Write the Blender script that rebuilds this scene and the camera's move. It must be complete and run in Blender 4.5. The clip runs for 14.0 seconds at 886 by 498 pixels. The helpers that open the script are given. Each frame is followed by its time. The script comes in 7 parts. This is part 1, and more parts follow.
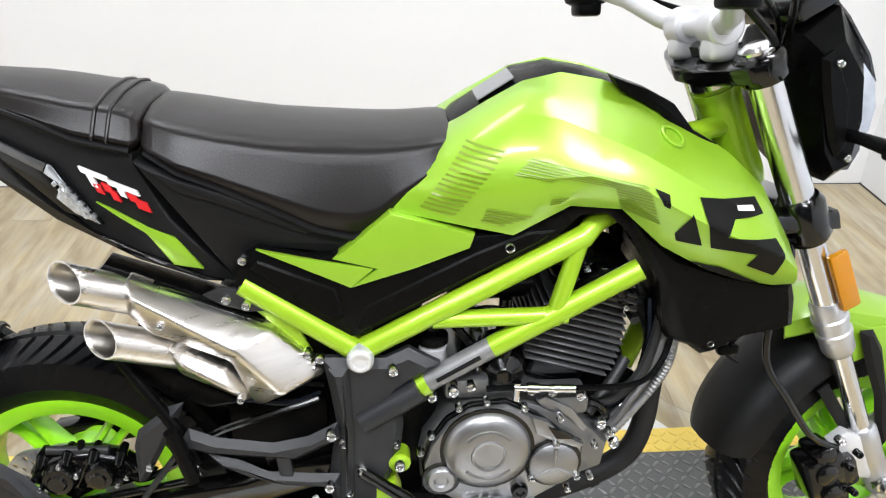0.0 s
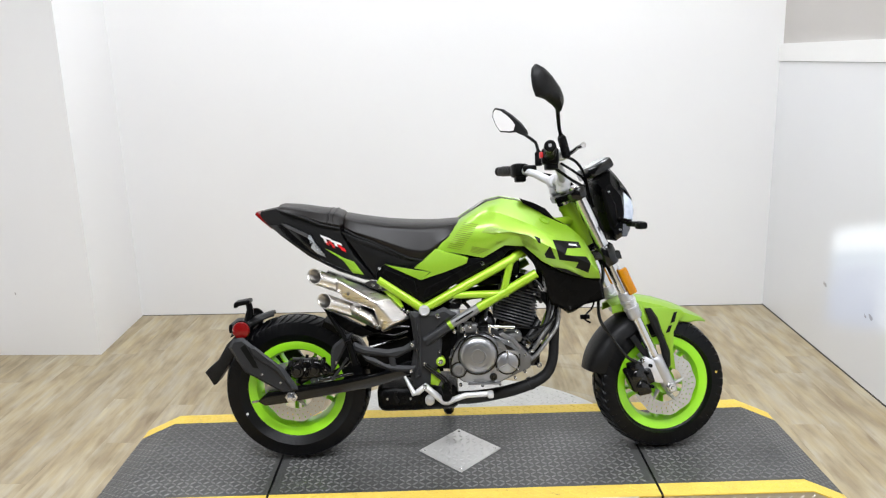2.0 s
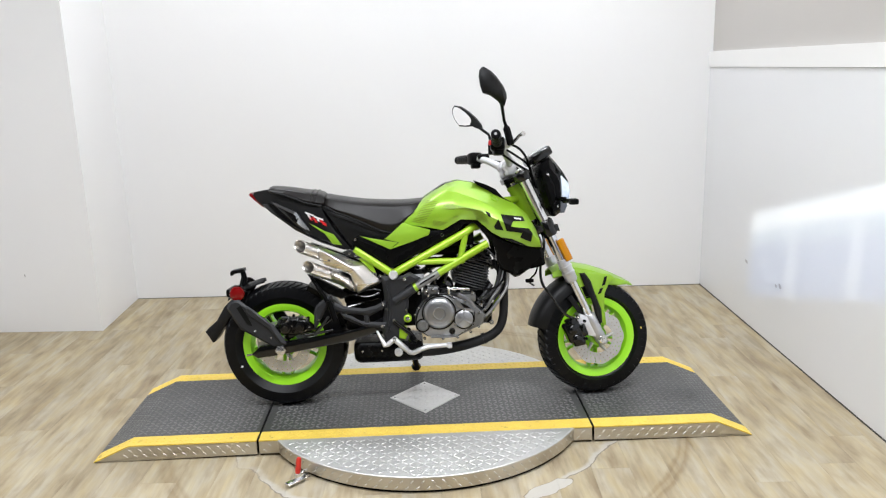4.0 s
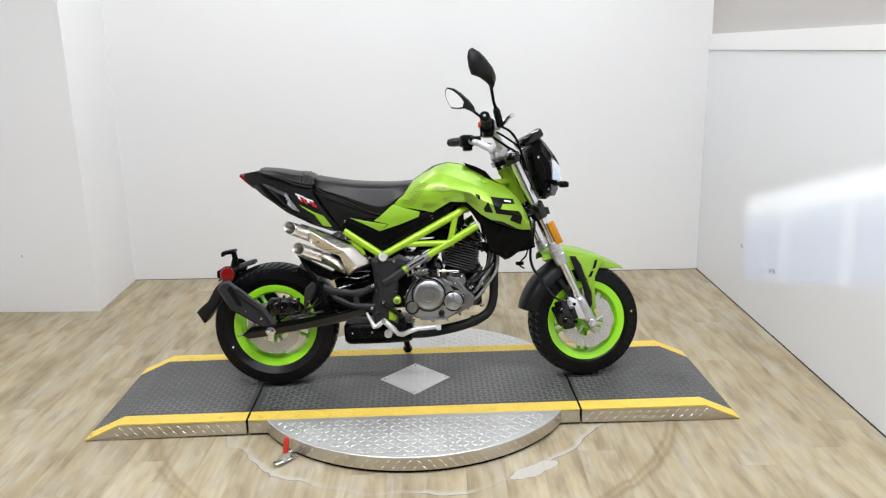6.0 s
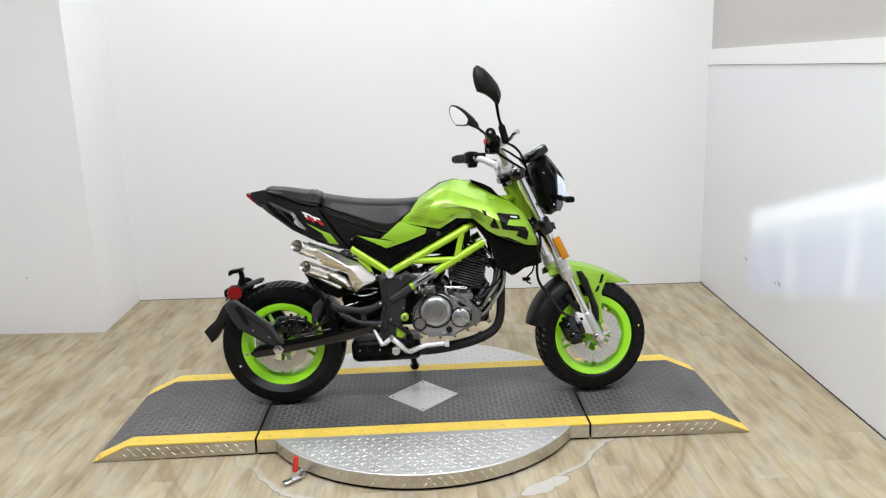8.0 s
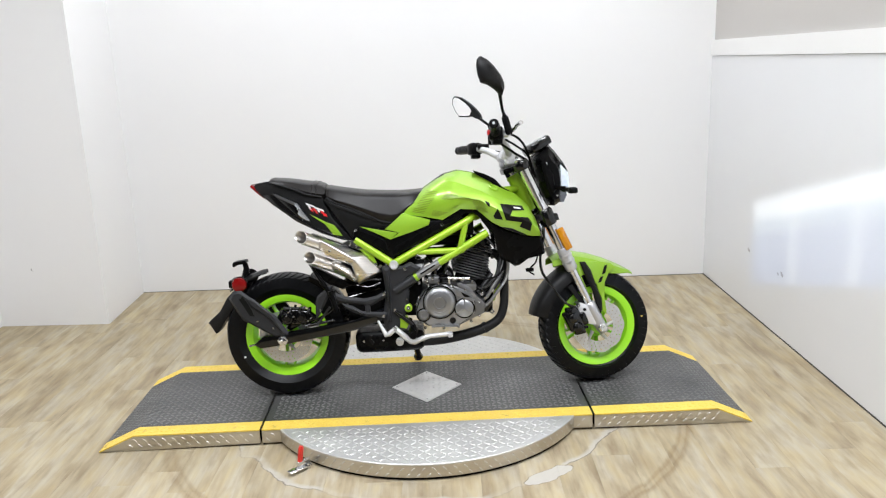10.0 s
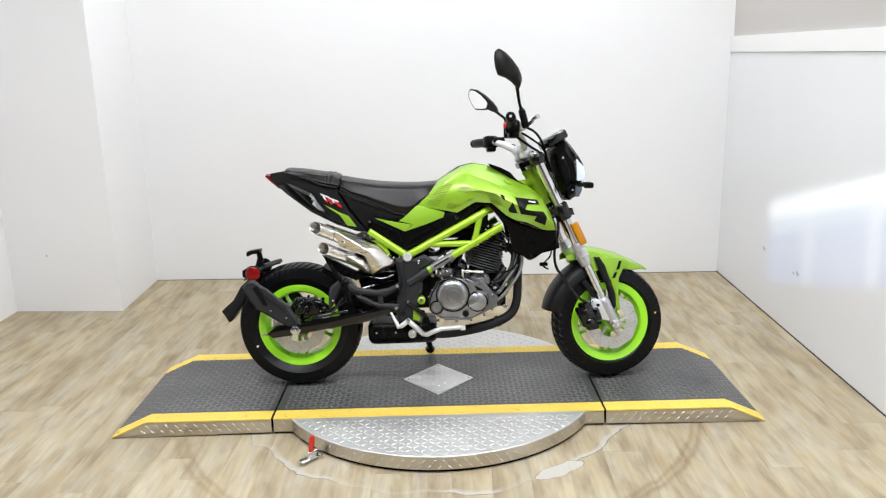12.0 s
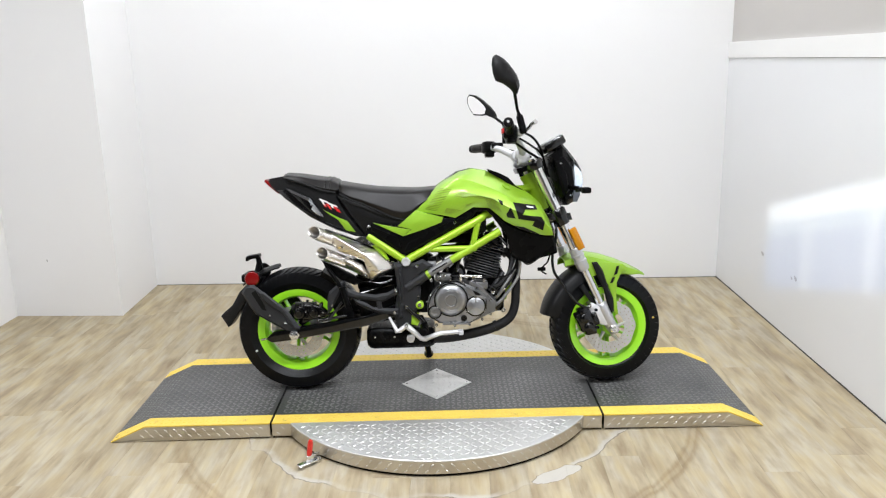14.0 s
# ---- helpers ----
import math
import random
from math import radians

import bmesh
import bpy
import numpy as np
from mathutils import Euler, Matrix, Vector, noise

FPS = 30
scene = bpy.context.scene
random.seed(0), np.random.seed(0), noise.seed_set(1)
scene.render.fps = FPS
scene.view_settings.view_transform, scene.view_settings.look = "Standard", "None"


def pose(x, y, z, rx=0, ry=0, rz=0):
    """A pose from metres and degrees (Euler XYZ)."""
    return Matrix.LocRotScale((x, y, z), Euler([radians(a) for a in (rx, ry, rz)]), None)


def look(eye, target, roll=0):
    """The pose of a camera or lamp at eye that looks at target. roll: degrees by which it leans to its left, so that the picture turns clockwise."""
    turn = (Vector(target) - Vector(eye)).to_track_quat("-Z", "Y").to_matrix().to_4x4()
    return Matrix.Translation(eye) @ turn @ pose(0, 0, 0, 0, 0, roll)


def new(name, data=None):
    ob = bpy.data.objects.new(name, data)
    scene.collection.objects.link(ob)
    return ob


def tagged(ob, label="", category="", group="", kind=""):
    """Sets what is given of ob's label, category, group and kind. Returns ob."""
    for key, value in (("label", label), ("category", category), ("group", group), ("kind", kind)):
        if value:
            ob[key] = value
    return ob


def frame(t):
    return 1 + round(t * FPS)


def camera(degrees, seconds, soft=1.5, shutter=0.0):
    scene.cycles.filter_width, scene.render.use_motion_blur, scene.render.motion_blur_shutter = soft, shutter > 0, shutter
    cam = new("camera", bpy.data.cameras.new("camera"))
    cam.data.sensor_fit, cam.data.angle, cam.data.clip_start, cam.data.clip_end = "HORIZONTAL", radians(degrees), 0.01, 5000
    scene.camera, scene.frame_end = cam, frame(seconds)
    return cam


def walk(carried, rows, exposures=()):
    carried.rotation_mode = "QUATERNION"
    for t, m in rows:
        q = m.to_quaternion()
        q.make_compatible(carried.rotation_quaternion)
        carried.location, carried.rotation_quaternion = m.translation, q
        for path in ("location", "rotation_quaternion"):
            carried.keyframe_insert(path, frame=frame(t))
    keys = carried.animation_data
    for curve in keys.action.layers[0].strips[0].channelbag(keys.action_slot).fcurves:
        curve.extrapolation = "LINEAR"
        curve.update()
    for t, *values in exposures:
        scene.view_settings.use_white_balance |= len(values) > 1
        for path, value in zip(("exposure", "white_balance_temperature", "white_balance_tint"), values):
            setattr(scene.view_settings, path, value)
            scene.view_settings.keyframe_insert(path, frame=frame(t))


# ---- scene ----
cam = camera(59.2, 14.0, soft=1.2)
PATH = [
    (0, (-0.066, -0.860, 1.174), (0.080, 0.859, 0.197), 0.94),
    (0.5, (-0.078, -1.266, 1.261), (0.056, 0.496, 0.404), 0.08),
    (1, (0.023, -1.649, 1.292), (0.098, 0.127, 0.628), 0.48),
    (1.5, (0.026, -2.043, 1.293), (0.132, -0.114, 0.773), -0.4),
    (2, (-0.037, -2.369, 1.331), (-0.037, -0.426, 0.856), -1.7),
    (2.5, (0.031, -2.645, 1.325), (0.038, -0.707, 0.832), -0.2),
    (3, (0.0, -2.8, 1.317), (0.048, -0.863, 0.821), -1.2),
    (3.2, (-0.032, -2.831, 1.313), (0.042, -0.887, 0.848), -1.2),
    (5.3, (0.062, -2.832, 1.323), (0.086, -0.883, 0.873), -2.2),
    (5.5, (0.059, -2.835, 1.313), (0.08, -0.884, 0.87), -1.8),
    (6, (0.061, -2.836, 1.307), (0.102, -0.899, 0.811), -1.4),
    (6.5, (0.054, -2.841, 1.303), (0.083, -0.898, 0.83), -1.5),
    (7, (0.05, -2.839, 1.306), (0.103, -0.894, 0.843), -2.1),
    (7.5, (0.041, -2.84, 1.306), (0.087, -0.891, 0.855), -2.0),
    (10, (0.028, -2.851, 1.302), (0.066, -0.907, 0.831), -2.2),
    (10.5, (0.026, -2.851, 1.301), (0.058, -0.908, 0.83), -1.8),
    (11, (0.025, -2.85, 1.3), (0.046, -0.907, 0.826), -1.5),
    (11.5, (0.022, -2.847, 1.296), (0.035, -0.905, 0.816), -1.5),
    (12, (0.016, -2.846, 1.298), (0.026, -0.906, 0.812), -1.4),
    (12.5, (0.019, -2.845, 1.297), (0.028, -0.905, 0.813), -1.3),
    (13, (0.027, -2.854, 1.298), (0.035, -0.91, 0.824), -1.6),
    (13.5, (0.03, -2.857, 1.296), (0.036, -0.914, 0.821), -1.5),
    (14, (0.027, -2.857, 1.299), (0.034, -0.913, 0.826), -1.4),
]
EXPOSURES = [(0.0, 0.34), (0.5, 0.24), (1.0, 0.20), (1.5, 0.12), (3.2, 0.04), (5.3, -0.06), (7.7, -0.08), (9.8, 0.04), (12.0, 0.08), (14.0, 0.08)]
walk(cam, [(t, look(eye, target, roll)) for t, eye, target, roll in PATH], EXPOSURES)


# ---- world and light ----
world = bpy.data.worlds.new("world")
scene.world = world
world.use_nodes = True
wn = world.node_tree.nodes
sky = wn.new("ShaderNodeTexSky")
sky.sky_type, sky.sun_disc = "NISHITA", False
sky.sun_elevation, sky.sun_rotation = radians(14), radians(215)
world.node_tree.links.new(sky.outputs[0], wn["Background"].inputs[0])
wn["Background"].inputs[1].default_value = 0.12

sun = new("sun", bpy.data.lights.new("sun", "SUN"))
sun.data.energy, sun.data.angle, sun.data.color = 4.0, radians(0.45), (0.84, 0.93, 1.0)
SUN_DIR = Vector((0.55, 1.0, -0.28))
sun.matrix_world = look((0, 0, 6), Vector((0, 0, 6)) + SUN_DIR)


def area_lamp(name, place, target, sx, sy, watts, color):
    lamp = new(name, bpy.data.lights.new(name, "AREA"))
    lamp.data.shape, lamp.data.size, lamp.data.size_y = "RECTANGLE", sx, sy
    lamp.data.energy, lamp.data.color = watts, color
    lamp.matrix_world = look(place, target)
    return lamp


CEIL = 3.05
WARM = (0.905, 0.938, 1.0)
LAMPS = [(-0.9, -1.5, 61), (0.9, -1.5, 67), (-0.9, 1.05, 23), (0.9, 1.05, 27), (0.0, -3.0, 52)]
for lx, ly, watts in LAMPS:
    area_lamp("ceiling_lamp", (lx, ly, CEIL - 0.07), (lx, ly, 0), 1.2, 0.3, watts, WARM)

# ---- materials ----


def mat(name, color, rough=0.5, metal=0.0, vary=0.12, scale=6.0, bump=0.0, bscale=200.0, coat=0.0, spec=0.5, aniso=None, per_object=0.0, coat_rough=0.14):
    """A painted, moulded or metal surface with mottling at two scales and a fine relief."""
    m = bpy.data.materials.new(name)
    m.use_nodes = True
    nt = m.node_tree
    n, l = nt.nodes, nt.links
    b = n["Principled BSDF"]
    b.inputs["Roughness"].default_value = rough
    b.inputs["Metallic"].default_value = metal
    b.inputs["Coat Weight"].default_value = coat
    b.inputs["Coat Roughness"].default_value = coat_rough
    b.inputs["Specular IOR Level"].default_value = spec
    tc = n.new("ShaderNodeTexCoord")
    vec = tc.outputs["Object"]
    if aniso:
        mp = n.new("ShaderNodeMapping")
        mp.inputs["Scale"].default_value = aniso
        l.new(vec, mp.inputs["Vector"])
        vec = mp.outputs[0]
    big = n.new("ShaderNodeTexNoise")
    big.inputs["Scale"].default_value, big.inputs["Detail"].default_value = scale, 6
    l.new(vec, big.inputs["Vector"])
    fine = n.new("ShaderNodeTexNoise")
    fine.inputs["Scale"].default_value, fine.inputs["Detail"].default_value = bscale, 3
    l.new(vec, fine.inputs["Vector"])
    mix = n.new("ShaderNodeMix")
    mix.data_type = "RGBA"
    lo = [c * (1 - vary) for c in color[:3]]
    hi = [min(1, c * (1 + vary)) for c in color[:3]]
    mix.inputs[6].default_value, mix.inputs[7].default_value = (*lo, 1), (*hi, 1)
    l.new(big.outputs[0], mix.inputs[0])
    out = mix.outputs[2]
    if per_object:
        oi = n.new("ShaderNodeObjectInfo")
        hv = n.new("ShaderNodeHueSaturation")
        mr = n.new("ShaderNodeMapRange")
        mr.inputs[3].default_value, mr.inputs[4].default_value = 1 - per_object, 1 + per_object
        l.new(oi.outputs["Random"], mr.inputs[0])
        l.new(mr.outputs[0], hv.inputs["Value"])
        l.new(out, hv.inputs["Color"])
        out = hv.outputs[0]
    l.new(out, b.inputs["Base Color"])
    rr = n.new("ShaderNodeMapRange")
    rr.inputs[3].default_value, rr.inputs[4].default_value = max(0.02, rough * 0.85), min(1, rough * 1.18)
    l.new(big.outputs[0], rr.inputs[0])
    l.new(rr.outputs[0], b.inputs["Roughness"])
    if bump:
        bp = n.new("ShaderNodeBump")
        bp.inputs["Strength"].default_value, bp.inputs["Distance"].default_value = bump, 0.002
        l.new(fine.outputs[0], bp.inputs["Height"])
        l.new(bp.outputs[0], b.inputs["Normal"])
    return m


def glassy(name, color, rough=0.05, transmission=0.9):
    m = mat(name, color, rough, 0, 0.05, 30)
    m.node_tree.nodes["Principled BSDF"].inputs["Transmission Weight"].default_value = transmission
    return m


def pearl(name, color, glint):
    """Metallic pearl lacquer: fine flakes under a clear coat."""
    m = mat(name, color, 0.40, 0.30, 0.05, 3, coat=0.48, coat_rough=0.15)
    n, l = m.node_tree.nodes, m.node_tree.links
    b = n["Principled BSDF"]
    flake = n.new("ShaderNodeTexVoronoi")
    flake.inputs["Scale"].default_value = 900
    mix = n.new("ShaderNodeMix")
    mix.data_type = "RGBA"
    old = b.inputs["Base Color"].links[0].from_socket
    sep = n.new("ShaderNodeMath")
    sep.operation = "MULTIPLY"
    sep.inputs[1].default_value = 0.35
    l.new(flake.outputs["Color"], sep.inputs[0])
    l.new(sep.outputs[0], mix.inputs[0])
    l.new(old, mix.inputs[6])
    mix.inputs[7].default_value = (*glint, 1)
    l.new(mix.outputs[2], b.inputs["Base Color"])
    return m


def worn(name, color, under, rough):
    """Paint with chips and scuffs that bare what lies under it."""
    m = mat(name, color, rough, 0, 0.14, 14, 0.3, 160)
    n, l = m.node_tree.nodes, m.node_tree.links
    b = n["Principled BSDF"]
    tc = n.new("ShaderNodeTexCoord")
    chip = n.new("ShaderNodeTexNoise")
    chip.inputs["Scale"].default_value, chip.inputs["Detail"].default_value, chip.inputs["Roughness"].default_value = 30, 8, 0.7
    l.new(tc.outputs["Object"], chip.inputs["Vector"])
    where = n.new("ShaderNodeMapRange")
    where.inputs[1].default_value, where.inputs[2].default_value = 0.60, 0.70
    where.inputs[3].default_value, where.inputs[4].default_value = 0.0, 0.75
    l.new(chip.outputs[0], where.inputs[0])
    mix = n.new("ShaderNodeMix")
    mix.data_type = "RGBA"
    l.new(where.outputs[0], mix.inputs[0])
    l.new(b.inputs["Base Color"].links[0].from_socket, mix.inputs[6])
    mix.inputs[7].default_value = (*under, 1)
    l.new(mix.outputs[2], b.inputs["Base Color"])
    return m


GREEN = pearl("green_pearl_paint", (0.205, 0.44, 0.018), (0.45, 0.50, 0.035))
FRAME_GREEN = pearl("green_frame_paint", (0.27, 0.51, 0.012), (0.48, 0.54, 0.03))
RIM_GREEN = mat("green_wheel_paint", (0.31, 0.72, 0.018), 0.34, 0.0, 0.05, 8, coat=0.6)
BLACK = mat("black_plastic", (0.0025, 0.0025, 0.0026), 0.27, 0, 0.2, 9, 0.2, 700, spec=0.08)
GREY = mat("grey_textured_plastic", (0.0060, 0.0060, 0.0062), 0.40, 0, 0.15, 9, 0.25, 900, spec=0.19)
GLOSS = mat("gloss_black_enamel", (0.002, 0.002, 0.002), 0.13, 0, 0.2, 9, 0.05, 300, coat=0.3, spec=0.35)
VINYL = mat("black_vinyl", (0.0064, 0.0050, 0.0044), 0.34, 0, 0.15, 14, 0.12, 450, spec=0.30)
RUBBER = mat("tyre_rubber", (0.0022, 0.0023, 0.0028), 0.30, 0, 0.3, 12, 0.3, 400, spec=0.20)
ALU = mat("cast_aluminium", (0.19, 0.19, 0.19), 0.40, 0.8, 0.1, 12, 0.3, 600)
SOOT = mat("sooty_metal", (0.40, 0.38, 0.35), 0.34, 1.0, 0.25, 30)
COVER_ALU = mat("satin_engine_alloy", (0.30, 0.302, 0.31), 0.31, 0.88, 0.10, 14, 0.2, 700)
SILVER = mat("silver_anodised", (0.66, 0.66, 0.67), 0.2, 1.0, 0.05, 15, 0.05, 300)
PALE = mat("pale_forged_aluminium", (0.66, 0.66, 0.67), 0.38, 0.5, 0.06, 14, 0.2, 500)
FORGED = mat("satin_fork_alloy", (0.52, 0.52, 0.53), 0.32, 0.8, 0.08, 14, 0.15, 500)
CHROME = mat("bright_zinc", (0.72, 0.72, 0.72), 0.18, 1.0, 0.08, 30)
BRUSHED = mat("brushed_stainless", (0.69, 0.665, 0.635), 0.28, 1.0, 0.18, 10, 0.07, 90, aniso=(1.5, 1.5, 14))
DISC = mat("brake_disc_steel", (0.58, 0.578, 0.57), 0.30, 0.80, 0.10, 40, 0.2, 300)
DISPLAY = mat("gauge_display", (0.46, 0.47, 0.47), 0.25, 0, 0.08, 40)
CAST = mat("charcoal_cast_parts", (0.0190, 0.0196, 0.0215), 0.38, 0, 0.15, 9, 0.25, 900, spec=0.30)
FIN = mat("black_painted_fins", (0.085, 0.085, 0.087), 0.36, 0.3, 0.3, 14, 0.2, 300, spec=0.35)
BRAID = mat("braided_steel", (0.30, 0.30, 0.30), 0.38, 0.7, 0.3, 120, 0.4, 700)
SMOKED_LENS = mat("smoked_lens", (0.07, 0.07, 0.073), 0.12, 0.2, 0.2, 30, coat=0.8)
HEADER = mat("heat_dulled_black_pipe", (0.018, 0.018, 0.0185), 0.42, 0.2, 0.35, 16, 0.3, 260, spec=0.16)
DARK_STEEL = mat("dark_heatproof_steel", (0.032, 0.032, 0.032), 0.40, 0.4, 0.3, 12, 0.2, 300, spec=0.25)
RED = glassy("red_lens", (0.20, 0.004, 0.004), 0.12, 0.15)
AMBER = glassy("amber_lens", (0.50, 0.20, 0.004), 0.15, 0.15)
CLEAR = glassy("clear_lens", (0.75, 0.76, 0.78), 0.12, 0.55)
LAMP_GLASS = mat("lamp_glass", (0.50, 0.52, 0.55), 0.12, 0.7, 0.35, 60, coat=1.0)
SMOKE = glassy("smoked_screen", (0.10, 0.10, 0.11), 0.05, 0.75)
MIRROR = mat("mirror_glass", (0.9, 0.9, 0.9), 0.02, 1.0, 0.01, 5)
DECAL_BLACK = mat("black_decal", (0.004, 0.004, 0.004), 0.4, 0, 0.1, 10, spec=0.15)
DECAL_OLIVE = mat("dark_green_decal", (0.17, 0.25, 0.014), 0.35, 0, 0.1, 10)
DECAL_WHITE = mat("white_decal", (0.75, 0.75, 0.75), 0.35, 0, 0.05, 10)
DECAL_RED = mat("red_decal", (0.55, 0.012, 0.015), 0.35, 0, 0.05, 10)
GREY_LABEL = mat("grey_label", (0.22, 0.22, 0.22), 0.5, 0, 0.2, 60)
SLEEVE = mat("printed_grey_sleeve", (0.20, 0.20, 0.20), 0.4, 0.3, 0.45, 70, 0.2, 300)
RED_GRIP = mat("red_rubber_grip", (0.55, 0.025, 0.015), 0.42, 0, 0.1, 20)
DECK_BLACK = mat("worn_black_deck_paint", (0.062, 0.062, 0.060), 0.42, 0.1, 0.55, 5, 0.4, 160)
DECK_YELLOW = worn("safety_yellow_paint", (0.72, 0.515, 0.085), (0.20, 0.15, 0.06), 0.5)
# Worn lugs, also lightened for the highlights that pick them out.
DECK_LUG = mat("worn_glint_lugs", (0.150, 0.149, 0.144), 0.36, 0.3, 0.7, 5, 0.3, 160)
SKIRT = mat("dull_aluminium_skirt", (0.60, 0.57, 0.52), 0.30, 1.0, 0.16, 9, 0.2, 120)
PLATE = mat("aluminium_tread_plate", (0.60, 0.595, 0.58), 0.44, 0.72, 0.18, 7, 0.25, 120)
# Plate metal made a touch lighter for the glints on its lugs.
LUG = mat("bright_tread_lugs", (0.66, 0.655, 0.64), 0.38, 0.78, 0.20, 9, 0.1, 120)
WALL = mat("white_wall_paint", (0.775, 0.77, 0.765), 0.45, 0, 0.035, 0.9, 0.12, 60)
PANEL = mat("white_gloss_wall_panel", (0.70, 0.705, 0.715), 0.24, 0, 0.03, 1.2, 0.05, 14)
TRIM = mat("white_trim_paint", (0.74, 0.735, 0.72), 0.4, 0, 0.02, 3, 0.05, 90)
CEILING = mat("ceiling_tile", (0.42, 0.42, 0.41), 0.8, 0, 0.05, 3, 0.2, 90)
# For added, unseen walls behind the camera; dark to deepen reflections on the bike.
GLOOM = mat("unseen_dark_wall_paint", (0.06, 0.06, 0.062), 0.6, 0, 0.1, 2, 0.1, 60)
# Beige darkened evenly to stand for the light falling off above the trim.
UPPER = mat("shaded_beige_wall_paint", (0.45, 0.43, 0.405), 0.6, 0, 0.05, 1.5, 0.1, 60)
# Near-black colour paints the shadow line below the turntable skirt.
UNDERSIDE = mat("skirt_gap_shadow", (0.008, 0.008, 0.008), 0.8, 0, 0.2, 9, spec=0.1)


def tinted(name, color):
    """A coloured filter that tints the sunlight it lets through."""
    m = mat(name, color, 0.1, 0, 0.05, 4)
    clear = m.node_tree.nodes.new("ShaderNodeBsdfTransparent")
    clear.inputs[0].default_value = (*color, 1)
    m.node_tree.links.new(clear.outputs[0], m.node_tree.nodes["Material Output"].inputs["Surface"])
    return m


# Filters for the unseen window, tinted to colour the sun patch.
TINTED = tinted("blue_sun_filter", (0.18, 0.38, 0.63))
PALE_TINT = tinted("pale_sun_filter", (0.55, 0.66, 0.76))
SCUFF = mat("wall_scuff", (0.36, 0.35, 0.34), 0.7, 0, 0.2, 60)
BACKING = mat("dark_underlay", (0.05, 0.045, 0.04), 0.9, 0, 0.2, 5)


def plank_material():
    """Pale oak-look laminate: per-plank tone, long grain, blotches, and the rings and scuffs that the turntable has worn into it."""
    m = mat("oak_laminate", (0.5, 0.4, 0.27), 0.55, 0, 0.1, 4, spec=0.14)
    n, l = m.node_tree.nodes, m.node_tree.links
    b = n["Principled BSDF"]
    geo = n.new("ShaderNodeNewGeometry")
    oi = n.new("ShaderNodeObjectInfo")
    add = n.new("ShaderNodeVectorMath")
    add.operation = "ADD"
    mul = n.new("ShaderNodeMath")
    mul.operation = "MULTIPLY"
    mul.inputs[1].default_value = 40
    l.new(oi.outputs["Random"], mul.inputs[0])
    comb = n.new("ShaderNodeCombineXYZ")
    l.new(mul.outputs[0], comb.inputs[0])
    l.new(mul.outputs[0], comb.inputs[2])
    l.new(geo.outputs["Position"], add.inputs[0])
    l.new(comb.outputs[0], add.inputs[1])

    def noise_at(scale, sx, sy, detail=5):
        mp = n.new("ShaderNodeMapping")
        mp.inputs["Scale"].default_value = (sx, sy, 1)
        l.new(add.outputs[0], mp.inputs["Vector"])
        t = n.new("ShaderNodeTexNoise")
        t.inputs["Scale"].default_value, t.inputs["Detail"].default_value = scale, detail
        l.new(mp.outputs[0], t.inputs["Vector"])
        return t.outputs[0]

    def ramp(fac, stops):
        r = n.new("ShaderNodeValToRGB")
        e = r.color_ramp.elements
        while len(e) < len(stops):
            e.new(0.5)
        for k, (p, c) in zip(e, stops):
            k.position, k.color = p, (*c, 1)
        l.new(fac, r.inputs[0])
        return r.outputs[0]

    def mixed(kind, fac, a, c):
        x = n.new("ShaderNodeMix")
        x.data_type, x.blend_type = "RGBA", kind
        if isinstance(fac, float):
            x.inputs[0].default_value = fac
        else:
            l.new(fac, x.inputs[0])
        l.new(a, x.inputs[6])
        l.new(c, x.inputs[7])
        return x.outputs[2]

    blotch = ramp(noise_at(3.4, 4.2, 0.95, 7), [(0.28, (0.305, 0.248, 0.170)), (0.40, (0.365, 0.308, 0.212)), (0.50, (0.430, 0.370, 0.258)), (0.60, (0.440, 0.395, 0.305)), (0.72, (0.49, 0.432, 0.318))])
    streak = ramp(noise_at(8.0, 3.0, 0.75, 7), [(0.34, (0.84, 0.815, 0.78)), (0.48, (1, 1, 1)), (0.66, (1.06, 1.03, 0.94))])
    grain = ramp(noise_at(24, 3.0, 0.16, 8), [(0.35, (0.76, 0.74, 0.70)), (0.6, (1, 1, 1))])
    tone = ramp(oi.outputs["Random"], [(0, (0.83, 0.815, 0.80)), (0.5, (0.89, 0.88, 0.86)), (1, (0.95, 0.935, 0.91))])
    c = mixed("MULTIPLY", 0.5, mixed("MULTIPLY", 1.0, mixed("MULTIPLY", 1.0, blotch, streak), tone), grain)
    # rings scraped round the turntable
    ln = n.new("ShaderNodeVectorMath")
    ln.operation = "LENGTH"
    flat = n.new("ShaderNodeVectorMath")
    flat.operation = "MULTIPLY"
    flat.inputs[1].default_value = (1, 1, 0)
    l.new(geo.outputs["Position"], flat.inputs[0])
    l.new(flat.outputs[0], ln.inputs[0])
    wob = n.new("ShaderNodeMath")
    wob.operation = "MULTIPLY_ADD"
    wob.inputs[1].default_value = 0.05
    l.new(noise_at(5, 1, 1), wob.inputs[0])
    l.new(ln.outputs["Value"], wob.inputs[2])
    half = n.new("ShaderNodeMath")
    half.operation = "MULTIPLY"
    half.inputs[1].default_value = 0.5
    l.new(wob.outputs[0], half.inputs[0])
    ring = ramp(half.outputs[0], [(0.0, (1, 1, 1)), (0.484, (1, 1, 1)), (0.491, (0.70, 0.63, 0.54)), (0.498, (0.95, 0.93, 0.90)), (0.505, (0.68, 0.61, 0.52)), (0.513, (1, 1, 1))])
    fade = n.new("ShaderNodeTexNoise")
    fade.inputs["Scale"].default_value, fade.inputs["Detail"].default_value = 1.6, 3
